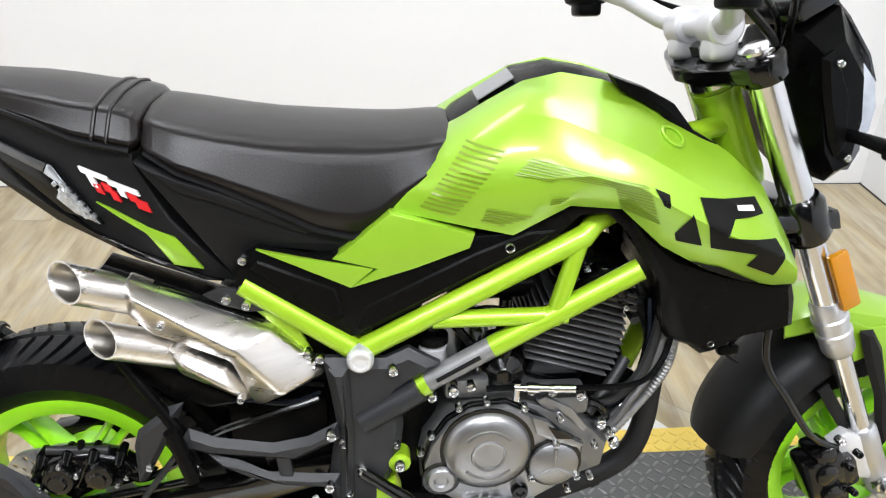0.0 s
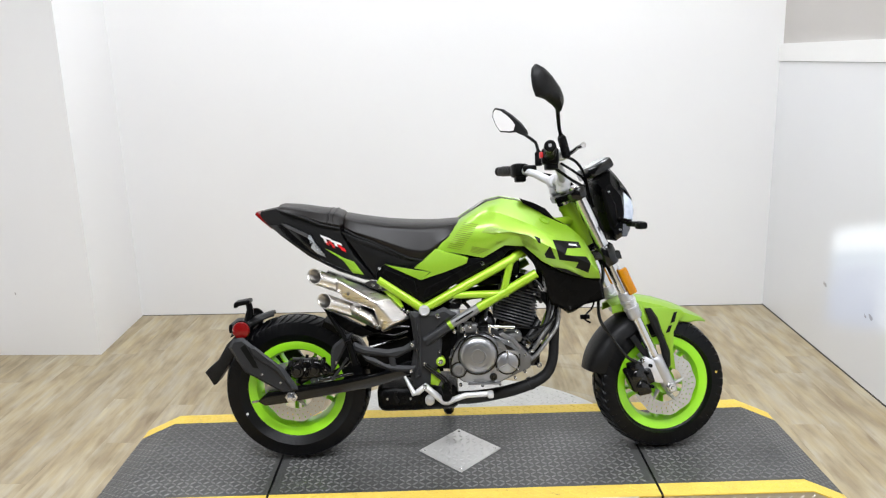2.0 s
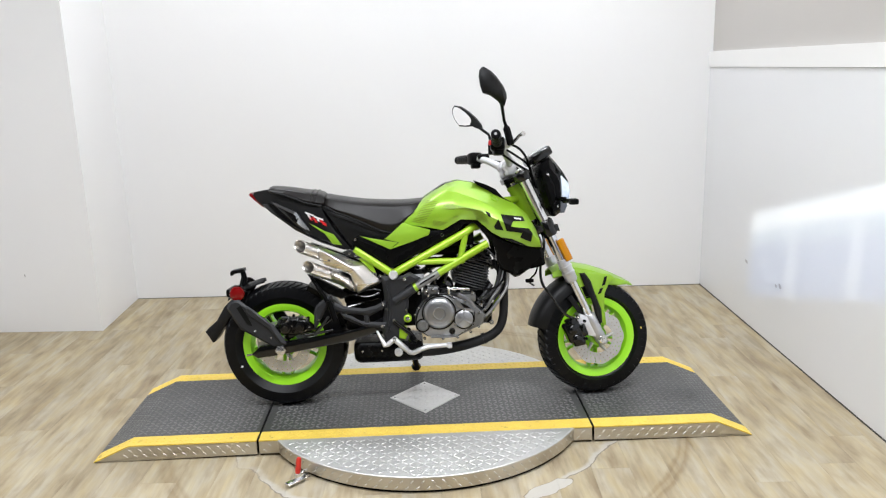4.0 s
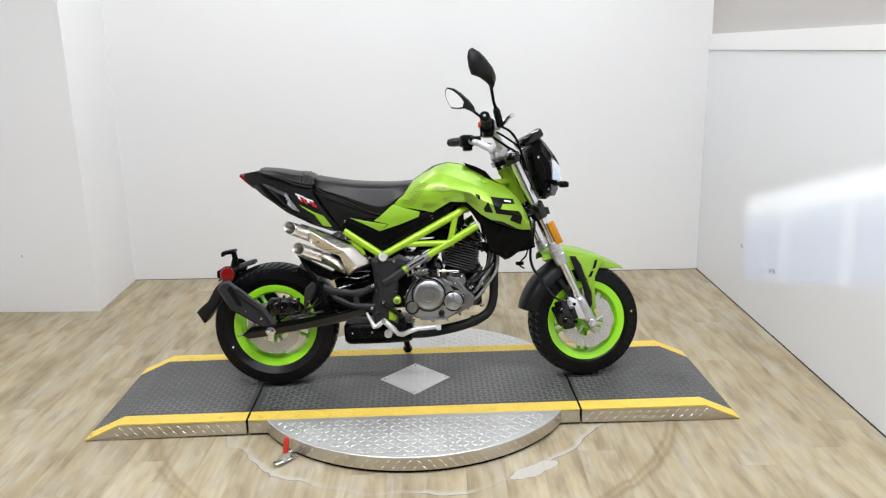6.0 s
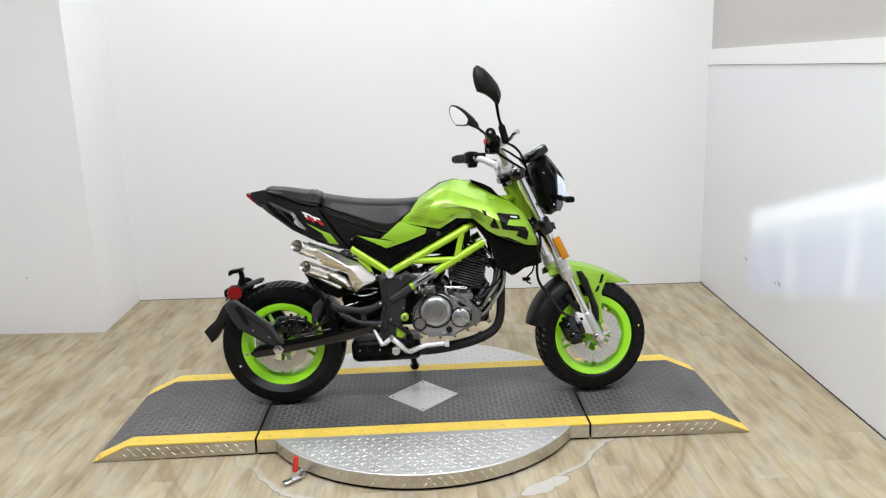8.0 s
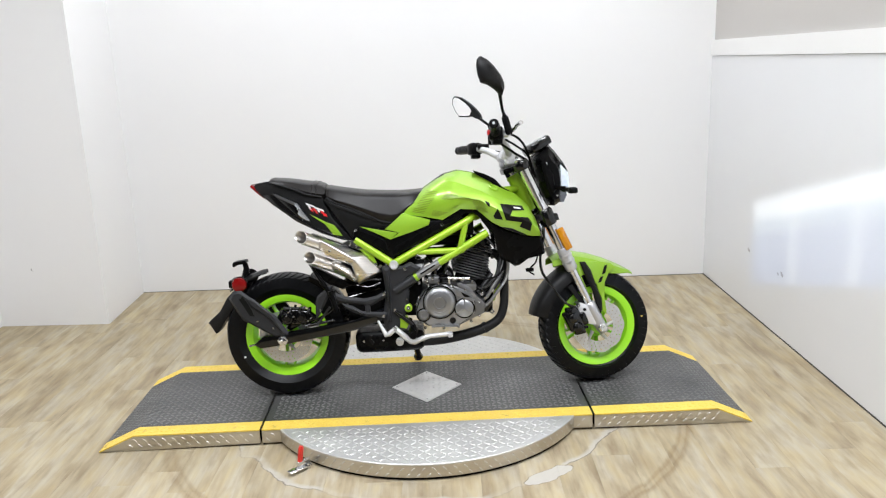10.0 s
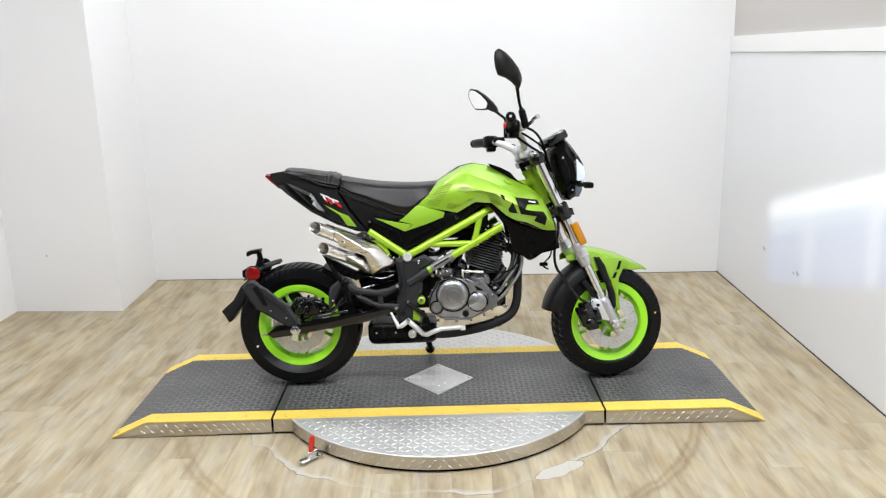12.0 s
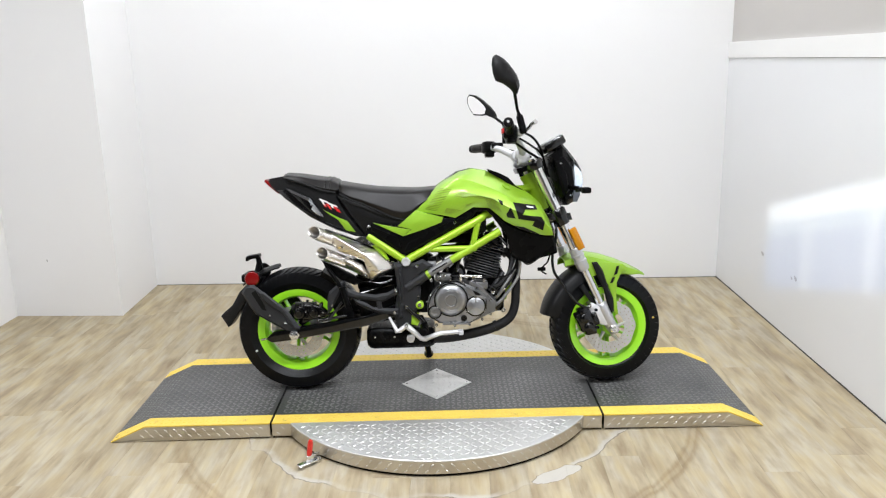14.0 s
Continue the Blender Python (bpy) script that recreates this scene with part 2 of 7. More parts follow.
    l.new(geo.outputs["Position"], fade.inputs["Vector"])
    c = mixed("MULTIPLY", ramp(fade.outputs[0], [(0.38, (0.45, 0.45, 0.45)), (0.58, (0.95, 0.95, 0.95))]), c, ring)
    # a crack runs round the turntable, with grey filler smeared along it and one larger peeled patch
    wide = n.new("ShaderNodeTexNoise")
    wide.inputs["Scale"].default_value, wide.inputs["Detail"].default_value = 4.5, 7
    l.new(geo.outputs["Position"], wide.inputs["Vector"])
    away = n.new("ShaderNodeMath")
    away.operation = "MULTIPLY_ADD"
    away.inputs[1].default_value = 0.16
    l.new(wide.outputs[0], away.inputs[0])
    l.new(ln.outputs["Value"], away.inputs[2])
    patchy = n.new("ShaderNodeTexNoise")
    patchy.inputs["Scale"].default_value, patchy.inputs["Detail"].default_value = 2.6, 4
    l.new(geo.outputs["Position"], patchy.inputs["Vector"])
    some = ramp(patchy.outputs[0], [(0.44, (0.25, 0.25, 0.25)), (0.52, (1, 1, 1))])
    smear = ramp(away.outputs[0], [(0.782, (0, 0, 0)), (0.796, (0.6, 0.6, 0.6)), (0.812, (0.8, 0.8, 0.8)), (0.814, (0, 0, 0))])
    crack = ramp(away.outputs[0], [(0.8095, (1, 1, 1)), (0.8115, (0.34, 0.31, 0.28)), (0.8140, (0.42, 0.39, 0.35)), (0.816, (1, 1, 1))])
    off = n.new("ShaderNodeVectorMath")
    off.operation = "SUBTRACT"
    off.inputs[1].default_value = (0.405, -0.592, 0)
    l.new(geo.outputs["Position"], off.inputs[0])
    wideness = n.new("ShaderNodeVectorMath")
    wideness.operation = "MULTIPLY"
    wideness.inputs[1].default_value = (3.0, 10.5, 0)
    swing = n.new("ShaderNodeVectorRotate")
    swing.rotation_type = "Z_AXIS"
    swing.inputs["Angle"].default_value = radians(-28)
    l.new(off.outputs[0], swing.inputs["Vector"])
    l.new(swing.outputs[0], wideness.inputs[0])
    spot = n.new("ShaderNodeVectorMath")
    spot.operation = "LENGTH"
    l.new(wideness.outputs[0], spot.inputs[0])
    torn = n.new("ShaderNodeMath")
    torn.operation = "MULTIPLY_ADD"
    torn.inputs[1].default_value = 1.1
    l.new(wide.outputs[0], torn.inputs[0])
    l.new(spot.outputs["Value"], torn.inputs[2])
    peel = ramp(torn.outputs[0], [(0.93, (0.85, 0.85, 0.85)), (0.945, (0, 0, 0))])
    edge = ramp(torn.outputs[0], [(0.93, (1, 1, 1)), (0.943, (0.45, 0.42, 0.38)), (0.957, (1, 1, 1))])
    pale = n.new("ShaderNodeRGB")
    pale.outputs[0].default_value = (0.44, 0.42, 0.385, 1)
    c = mixed("MIX", mixed("MULTIPLY", 1.0, smear, some), c, pale.outputs[0])
    c = mixed("MULTIPLY", some, c, crack)
    c = mixed("MULTIPLY", 1.0, mixed("MIX", peel, c, pale.outputs[0]), edge)
    l.new(c, b.inputs["Base Color"])
    bp = n.new("ShaderNodeBump")
    bp.inputs["Strength"].default_value, bp.inputs["Distance"].default_value = 0.15, 0.001
    l.new(noise_at(24, 3.0, 0.16, 8), bp.inputs["Height"])
    l.new(bp.outputs[0], b.inputs["Normal"])
    return m


OAK = plank_material()

# ---- mesh helpers ----


def finish(name, bm, material, smooth=40.0):
    me = bpy.data.meshes.new(name)
    bmesh.ops.recalc_face_normals(bm, faces=bm.faces[:])
    bm.to_mesh(me)
    bm.free()
    me.materials.append(material)
    if smooth:
        for p in me.polygons:
            p.use_smooth = True
        me.set_sharp_from_angle(angle=radians(smooth))
    return me


def part(name, bm, material, parent=None, label="", smooth=40.0):
    ob = new(name, finish(name, bm, material, smooth))
    ob.parent = parent
    if label:
        ob["label"] = label
    return ob


def box(bm, c, s, bevel=0.0, m=None, seg=2):
    g = bmesh.ops.create_cube(bm, size=1.0)
    vs = g["verts"]
    bmesh.ops.scale(bm, vec=s, verts=vs)
    if bevel:
        es = list({e for v in vs for e in v.link_edges})
        r = bmesh.ops.bevel(bm, geom=es, offset=bevel, segments=seg, affect="EDGES", profile=0.5)
        vs = list({v for f in r["faces"] for v in f.verts} | {v for v in vs if v.is_valid})
    if m is not None:
        bmesh.ops.transform(bm, matrix=m, verts=vs)
    bmesh.ops.translate(bm, vec=c, verts=vs)
    return vs


def tube(bm, pts, r, seg=12, caps=True):
    """A round bar along pts; r is one radius or one per point."""
    pts = [Vector(p) for p in pts]
    rs = r if isinstance(r, (list, tuple)) else [r] * len(pts)
    rings, nrm = [], None
    for i, p in enumerate(pts):
        a = pts[max(0, i - 1)]
        b = pts[min(len(pts) - 1, i + 1)]
        d = (b - a).normalized()
        if nrm is None:
            nrm = d.orthogonal().normalized()
        nrm = (nrm - d * nrm.dot(d)).normalized()
        bi = d.cross(nrm)
        rings.append([bm.verts.new(p + rs[i] * (math.cos(2 * math.pi * k / seg) * nrm + math.sin(2 * math.pi * k / seg) * bi)) for k in range(seg)])
    for a, b in zip(rings, rings[1:]):
        for k in range(seg):
            bm.faces.new((a[k], a[(k + 1) % seg], b[(k + 1) % seg], b[k]))
    if caps:
        bm.faces.new(rings[0][::-1])
        bm.faces.new(rings[-1])
    return bm


def curve_pts(pts, n=6):
    """A smooth line through pts."""
    pts = [Vector(p) for p in pts]
    out = []
    for i in range(len(pts) - 1):
        p0, p1, p2, p3 = pts[max(0, i - 1)], pts[i], pts[i + 1], pts[min(len(pts) - 1, i + 2)]
        for k in range(n):
            t = k / n
            out.append(0.5 * ((2 * p1) + (p2 - p0) * t + (2 * p0 - 5 * p1 + 4 * p2 - p3) * t * t + (3 * p1 - p0 - 3 * p2 + p3) * t ** 3))
    out.append(pts[-1])
    return out


def lathe(bm, profile, c, seg=48, closed=False, arc=(0, 360)):
    """Turns (radius, y) round the y axis through c."""
    full = arc == (0, 360)
    rings = []
    for k in range(seg if full else seg + 1):
        a = radians(arc[0] + (arc[1] - arc[0]) * k / seg)
        rings.append([bm.verts.new((c[0] + r * math.cos(a), c[1] + y, c[2] + r * math.sin(a))) for r, y in profile])
    n = len(profile)
    for i in range(len(rings) if full else len(rings) - 1):
        a, b = rings[i], rings[(i + 1) % len(rings)]
        for j in range(n if closed else n - 1):
            bm.faces.new((a[j], a[(j + 1) % n], b[(j + 1) % n], b[j]))
    bmesh.ops.remove_doubles(bm, verts=bm.verts[:], dist=1e-6)
    return bm


def prism(bm, poly, y0, y1, bevel=0.0, seg=2):
    """A plate with the outline poly in x and z, between y0 and y1 (numbers, or functions of x and z)."""
    f0 = y0 if callable(y0) else (lambda x, z: y0)
    f1 = y1 if callable(y1) else (lambda x, z: y1)
    a = [bm.verts.new((x, f0(x, z), z)) for x, z in poly]
    b = [bm.verts.new((x, f1(x, z), z)) for x, z in poly]
    n = len(poly)
    faces = [bm.faces.new(a), bm.faces.new(b[::-1])]
    for k in range(n):
        faces.append(bm.faces.new((a[k], b[k], b[(k + 1) % n], a[(k + 1) % n])))
    bmesh.ops.recalc_face_normals(bm, faces=faces)
    if bevel:
        es = list({e for f in faces[:2] for e in f.edges})
        bmesh.ops.bevel(bm, geom=es, offset=bevel, segments=seg, affect="EDGES", profile=0.5, clamp_overlap=True)
    return bm


def loft(bm, sections, cap=True):
    """A skin over closed rings of the same number of points."""
    rings = [[bm.verts.new(p) for p in s] for s in sections]
    n = len(rings[0])
    for a, b in zip(rings, rings[1:]):
        for k in range(n):
            bm.faces.new((a[k], a[(k + 1) % n], b[(k + 1) % n], b[k]))
    if cap:
        bm.faces.new(rings[0][::-1])
        bm.faces.new(rings[-1])
    return bm


def mirrored(bm):
    """The same form on the other side of the plane y = 0."""
    out = bm.copy()
    bmesh.ops.scale(out, vec=(1, -1, 1), verts=out.verts[:])
    bmesh.ops.reverse_faces(out, faces=out.faces[:])
    return out


def bolt(bm, c, r=0.006, h=0.006, axis="y"):
    """A hex-socket screw head facing -y."""
    lathe(bm, [(0.0001, 0.0), (r * 0.45, 0.0), (r * 0.5, -h * 0.5), (r * 0.8, -h), (r, -h * 0.7), (r, h)][::-1], c, 12)
    return bm

# ---- the room ----
YAW = -2.09
BACK_L, BACK_R = (-1.705, 1.734), (1.666, 1.611)


def wall_between(name, a, b, z0, z1, thick, material, label, category="wall"):
    """An upright slab whose visible face runs from a to b on plan; its thickness lies to the left of that way."""
    d = Vector((b[0] - a[0], b[1] - a[1]))
    n = Vector((-d.y, d.x)).normalized() * thick
    bm = bmesh.new()
    low = [bm.verts.new((x, y, z0)) for x, y in (a, b, (b[0] + n.x, b[1] + n.y), (a[0] + n.x, a[1] + n.y))]
    top = [bm.verts.new((v.co.x, v.co.y, z1)) for v in low]
    bm.faces.new(low[::-1])
    bm.faces.new(top)
    for k in range(4):
        bm.faces.new((low[k], low[(k + 1) % 4], top[(k + 1) % 4], top[k]))
    return tagged(part(name, bm, material, None, label, 0), label, category, kind="structure")


PIER = (-1.688, 1.150)
NOOK = (-2.273, 1.190)
FAR_R = (1.500, -3.10)
wall_between("wall_north", BACK_L, (BACK_R[0] + 0.12, BACK_R[1] - 0.0044), 0, CEIL, 0.12, WALL, "smooth white painted wall behind the turntable")


def return_wall():
    """The white side of the display bay and the wall beside it, one L on plan."""
    bm = bmesh.new()
    plan = [NOOK, PIER, BACK_L, (BACK_L[0] - 0.10, BACK_L[1]), (PIER[0] - 0.105, PIER[1] + 0.11), (NOOK[0], NOOK[1] + 0.11)]
    low = [bm.verts.new((x, y, 0)) for x, y in plan]
    top = [bm.verts.new((x, y, CEIL)) for x, y in plan]
    bm.faces.new(low[::-1])
    bm.faces.new(top)
    for k in range(6):
        bm.faces.new((low[k], low[(k + 1) % 6], top[(k + 1) % 6], top[k]))
    return tagged(part("wall_pier", bm, WALL, None, "", 20), "white painted return wall of the display bay", "wall", kind="structure")


return_wall()
wall_between("wall_west", (-2.345, -2.2), NOOK, 0, CEIL, 0.12, WALL, "white painted side wall")
# Unseen; dark so that little light comes back from behind the camera.
wall_between("wall_west_rear", (-2.42, -5.2), (-2.345, -2.2), 0, CEIL, 0.12, GLOOM, "unseen dark side wall added behind the camera")
wall_between("wall_east_lower", BACK_R, FAR_R, 0, 1.268, 0.12, PANEL, "glossy white half-height wall panel")
wall_between("wall_east_upper", (BACK_R[0] + 0.012, BACK_R[1]), (FAR_R[0] + 0.012, FAR_R[1]), 1.352, CEIL, 0.11, UPPER, "beige wall above the trim board, shade put into its paint")
wall_between("trim", (BACK_R[0] - 0.007, BACK_R[1]), (FAR_R[0] - 0.007, FAR_R[1]), 1.2695, 1.354, 0.13, TRIM, "white painted trim board along the wall", "trim")
wall_between("wall_east_recess", (FAR_R[0] + 0.12, -3.10), (2.6, -3.14), 0, CEIL, 0.1, GLOOM, "unseen dark wall added behind the camera")
wall_between("wall_east_rear", (2.6, -3.14), (2.5, -5.2), 0, CEIL, 0.1, GLOOM, "unseen dark side wall added behind the camera")

wall_between("floor_gap_east", (BACK_R[0] - 0.0025, BACK_R[1] - 0.002), (FAR_R[0] - 0.0025, FAR_R[1]), 0.0, 0.006, 0.004, BACKING, "dark joint between floor and wall", "trim")
wall_between("floor_gap_north", (BACK_L[0], BACK_L[1] - 0.0025), (BACK_R[0], BACK_R[1] - 0.0025), 0.0, 0.0025, 0.004, BACKING, "dark joint between floor and wall", "trim")



def scuff(place, along, size, seed):
    """A thin dark rub mark on a wall, wider along the floor than high."""
    rnd = random.Random(seed)
    d = Vector((along[0], along[1], 0)).normalized()
    out = Vector((d.y, -d.x, 0)) * 0.0012
    bm = bmesh.new()
    ring = [Vector(place) + d * size[0] * math.cos(a) * rnd.uniform(0.5, 1) + Vector((0, 0, size[1] * math.sin(a) * rnd.uniform(0.5, 1) - 0.4 * size[1] * math.cos(a))) for a in [math.pi * k / 7 for k in range(14)]]
    for lift in (0, 1):
        bm.faces.new([bm.verts.new(p + out * lift) for p in ring])
    return tagged(part("scuff_mark", bm, SCUFF, None, "", 0), "small grey scuff on the white wall", "scuff", kind="structure")


EAST = (FAR_R[0] - BACK_R[0], FAR_R[1] - BACK_R[1])
for y, z, w, h in ((0.92, 0.315, 0.022, 0.010), (0.52, 0.300, 0.020, 0.012), (0.56, 0.290, 0.012, 0.008)):
    scuff((BACK_R[0] + (y - BACK_R[1]) / EAST[1] * EAST[0] - 0.0005, y, z), EAST, (w, h), int(y * 100))
for x, z, w, h in ((-2.06, 0.31, 0.004, 0.009),):
    scuff((x, 1.1695, z), (1, 0), (w, h), int(-x * 100))

# unseen rear wall; its added high window shapes the low sun's patch on the east wall
WY = -5.2
WX0, WX1, WZ0, WZ1 = -1.77, -0.25, 1.85, 2.305


def rear_wall():
    bm = bmesh.new()
    for x0, x1, z0, z1 in ((-2.52, WX0, 0, CEIL), (WX1, 2.62, 0, CEIL), (WX0, WX1, 0, WZ0), (WX0, WX1, WZ1, CEIL)):
        box(bm, ((x0 + x1) / 2, WY - 0.06, (z0 + z1) / 2), (x1 - x0, 0.12, z1 - z0))
    bmesh.ops.remove_doubles(bm, verts=bm.verts[:], dist=1e-5)
    tagged(part("wall_south", bm, GLOOM, None, "", 0), "unseen dark rear wall added behind the camera, with a high window", "wall", kind="structure")
    win = tagged(new("window_1"), "unseen high window added to shape the sun patch", "window", kind="structure")
    for x, w in ((WX0 - 0.01, 0.02), (WX1 + 0.01, 0.02)):
        bm = bmesh.new()
        box(bm, (x, WY + 0.012, (WZ0 + WZ1) / 2), (w + 0.05, 0.02, WZ1 - WZ0 + 0.12), 0.003)
        bmesh.ops.translate(bm, vec=((-0.025 if x < -1 else 0.025), 0, 0), verts=bm.verts[:])
        part("window_frame", bm, TRIM, win)
    bm = bmesh.new()
    box(bm, ((WX0 + WX1) / 2, WY + 0.02, WZ0 - 0.035), (WX1 - WX0 + 0.2, 0.06, 0.03), 0.003)
    part("window_sill", bm, TRIM, win)
    # Pane tints and gaps are set to colour the sun patch.
    cuts = [WX0] + [-1.50 + 0.27 * k for k in range(5)] + [WX1]
    for a, b in zip(cuts, cuts[1:]):
        bm = bmesh.new()
        box(bm, ((a + b) / 2, WY - 0.05, (WZ0 + 2.12) / 2), (b - a - 0.018, 0.004, 2.12 - WZ0))
        part("pane", bm, TINTED, win, "unseen blue filter pane that tints the sun patch", 0)
        bm = bmesh.new()
        box(bm, ((a + b) / 2, WY - 0.05, 2.156), (b - a - 0.018, 0.004, 0.064))
        part("pane", bm, PALE_TINT, win, "unseen pale filter pane that tints the sun patch", 0)


rear_wall()

bm = bmesh.new()
box(bm, (0.05, -1.7, CEIL + 0.05), (5.4, 7.3, 0.1))
tagged(part("ceiling", bm, CEILING, None, "", 0), "pale tiled workshop ceiling", "ceiling", kind="structure")


def ceiling_light(x, y):
    root = tagged(new("ceiling_light"), "white ceiling strip light with a frosted diffuser", "ceiling light", "ceiling strip lights")
    root.location = (x, y, CEIL)
    bm = bmesh.new()
    box(bm, (0, 0, -0.03), (1.3, 0.38, 0.058), 0.006)
    part("housing", bm, TRIM, root)
    return root


for lx, ly, watts in LAMPS:
    ceiling_light(lx, ly)

# ---- turntable and ramp ----
DECK_Z = 0.060
HALF_W, MID_Y = 0.318, 0.006
Y_NEAR, Y_FAR = MID_Y - HALF_W, MID_Y + HALF_W
STRIPE = 0.066
SEAM = 0.588
FLAT, TIP = 1.036, 1.162


def lugs(bm, inside, z_at, step=0.0245, size=(0.0138, 0.0029), height=0.0016, shift=(0, 0)):
    """Raised bars of tread plate, crosswise in turn, wherever inside(x, y) holds."""
    n = int(1.25 / step)
    for i in range(-n, n + 1):
        for j in range(-n // 2, n // 2 + 1):
            x, y = i * step + shift[0], j * step + shift[1]
            if not inside(x, y):
                continue
            a = radians(45 if (i + j) % 2 else -45)
            ca, sa = math.cos(a), math.sin(a)
            z = z_at(x, y)
            ring = []
            for k in range(6):
                u = 2 * math.pi * k / 6
                px, py = size[0] * math.cos(u), size[1] * math.sin(u)
                ring.append(bm.verts.new((x + px * ca - py * sa, y + px * sa + py * ca, z_at(x + px * ca - py * sa, y) - 0.0004)))
            top = [bm.verts.new((x + (v.co.x - x) * 0.72, y + (v.co.y - y) * 0.6, z_at(x + (v.co.x - x) * 0.72, y) + height)) for v in ring]
            bm.faces.new(top)
            for k in range(6):
                bm.faces.new((ring[k], ring[(k + 1) % 6], top[(k + 1) % 6], top[k]))
    return bm


def side_lugs(bm, x0, x1, y, z0, z1, out=-1, step=0.034):
    """The same bars on an upright skirt that faces -y or +y, only in the slant that catches light."""
    n = int((x1 - x0) / step)
    for i in range(n):
        for j in range(2):
            x, z = x0 + (i + 0.5 + 0.5 * j) * step, z0 + (z1 - z0) * (0.3 + 0.42 * j)
            a = radians(-40 if x0 < 0 else 40)
            ring, top = [], []
            for k in range(6):
                u = 2 * math.pi * k / 6
                px, pz = 0.0095 * math.cos(u), 0.0028 * math.sin(u)
                qx, qz = px * math.cos(a) - pz * math.sin(a), px * math.sin(a) + pz * math.cos(a)
                ring.append(bm.verts.new((x + qx, y - out * 0.0004, z + qz)))
                top.append(bm.verts.new((x + qx * 0.7, y + out * 0.0014, z + qz * 0.7)))
            bm.faces.new(top)
            for k in range(6):
                bm.faces.new((ring[k], ring[(k + 1) % 6], top[(k + 1) % 6], top[k]))
    return bm


def ramp_z(x, y):
    a = abs(x)
    return DECK_Z if a < FLAT else DECK_Z - (a - FLAT) / (TIP - FLAT) * (DECK_Z - 0.004)


def turntable():
    root = tagged(new("turntable"), "round aluminium tread-plate turntable on the floor", "turntable")
    R = 0.607
    bm = bmesh.new()
    lathe(bm, [(0.001, -0.004), (R - 0.002, -0.004), (R, -0.006), (R, -0.010), (R - 0.01, -0.012)], (0, 0, 0), 128)
    bmesh.ops.rotate(bm, cent=(0, 0, 0), matrix=Matrix.Rotation(radians(90), 3, "X"), verts=bm.verts[:])
    bmesh.ops.translate(bm, vec=(0, 0, DECK_Z - 0.004 - 0.001 + 0.001), verts=bm.verts[:])
    for v in bm.verts:
        v.co.z = DECK_Z - 0.0005 - (abs(v.co.z - (DECK_Z - 0.004)) - 0.004)
    part("disc", bm, PLATE, root)
    bm = bmesh.new()
    prof = [(R - 0.001, DECK_Z - 0.0068), (R - 0.0005, 0.012), (R - 0.006, 0.011), (R - 0.008, DECK_Z - 0.0068)]
    rings = [[bm.verts.new((r * math.cos(2 * math.pi * k / 128), r * math.sin(2 * math.pi * k / 128), z)) for r, z in prof] for k in range(128)]
    for k in range(128):
        for j in range(4):
            bm.faces.new((rings[k][j], rings[k][(j + 1) % 4], rings[(k + 1) % 128][(j + 1) % 4], rings[(k + 1) % 128][j]))
    part("skirt", bm, SKIRT, root, "dull aluminium tread-plate skirt")
    bm = bmesh.new()
    lugs(bm, lambda x, y: x * x + y * y < (R - 0.016) ** 2 and (y < Y_NEAR - 0.01 or y > Y_FAR + 0.01), lambda x, y: DECK_Z - 0.0005, height=0.0017)
    n = 112
    for k in range(n):
        for j in range(2):
            t = 2 * math.pi * (k + 0.5 * j) / n
            # Each side carries just the slant that light picks out.
            a = radians(-42 if math.cos(t) * -math.sin(t) > 0 else 42)
            c, z = Vector((R * math.cos(t), R * math.sin(t), 0)), 0.020 + 0.021 * j
            e = Vector((-math.sin(t), math.cos(t), 0))
            o = Vector((math.cos(t), math.sin(t), 0))
            ring, top = [], []
            for i in range(6):
                u = 2 * math.pi * i / 6
                px, pz = 0.0095 * math.cos(u), 0.0028 * math.sin(u)
                qx, qz = px * math.cos(a) - pz * math.sin(a), px * math.sin(a) + pz * math.cos(a)
                ring.append(bm.verts.new(c + e * qx + Vector((0, 0, z + qz)) - o * 0.0006))
                top.append(bm.verts.new(c + e * qx * 0.7 + Vector((0, 0, z + qz * 0.7)) + o * 0.0014))
            bm.faces.new(top)
            for i in range(6):
                bm.faces.new((ring[i], ring[(i + 1) % 6], top[(i + 1) % 6], top[i]))
    tagged(part("tread_relief", bm, LUG, root, "", 0), kind="stuff")
    bm = bmesh.new()
    lathe(bm, [(0.001, 0), (0.598, 0), (0.598, 0.02), (0.001, 0.02)], (0, 0, 0), 64)
    bmesh.ops.rotate(bm, cent=(0, 0, 0), matrix=Matrix.Rotation(radians(90), 3, "X"), verts=bm.verts[:])
    part("base", bm, UNDERSIDE, root)
    return root


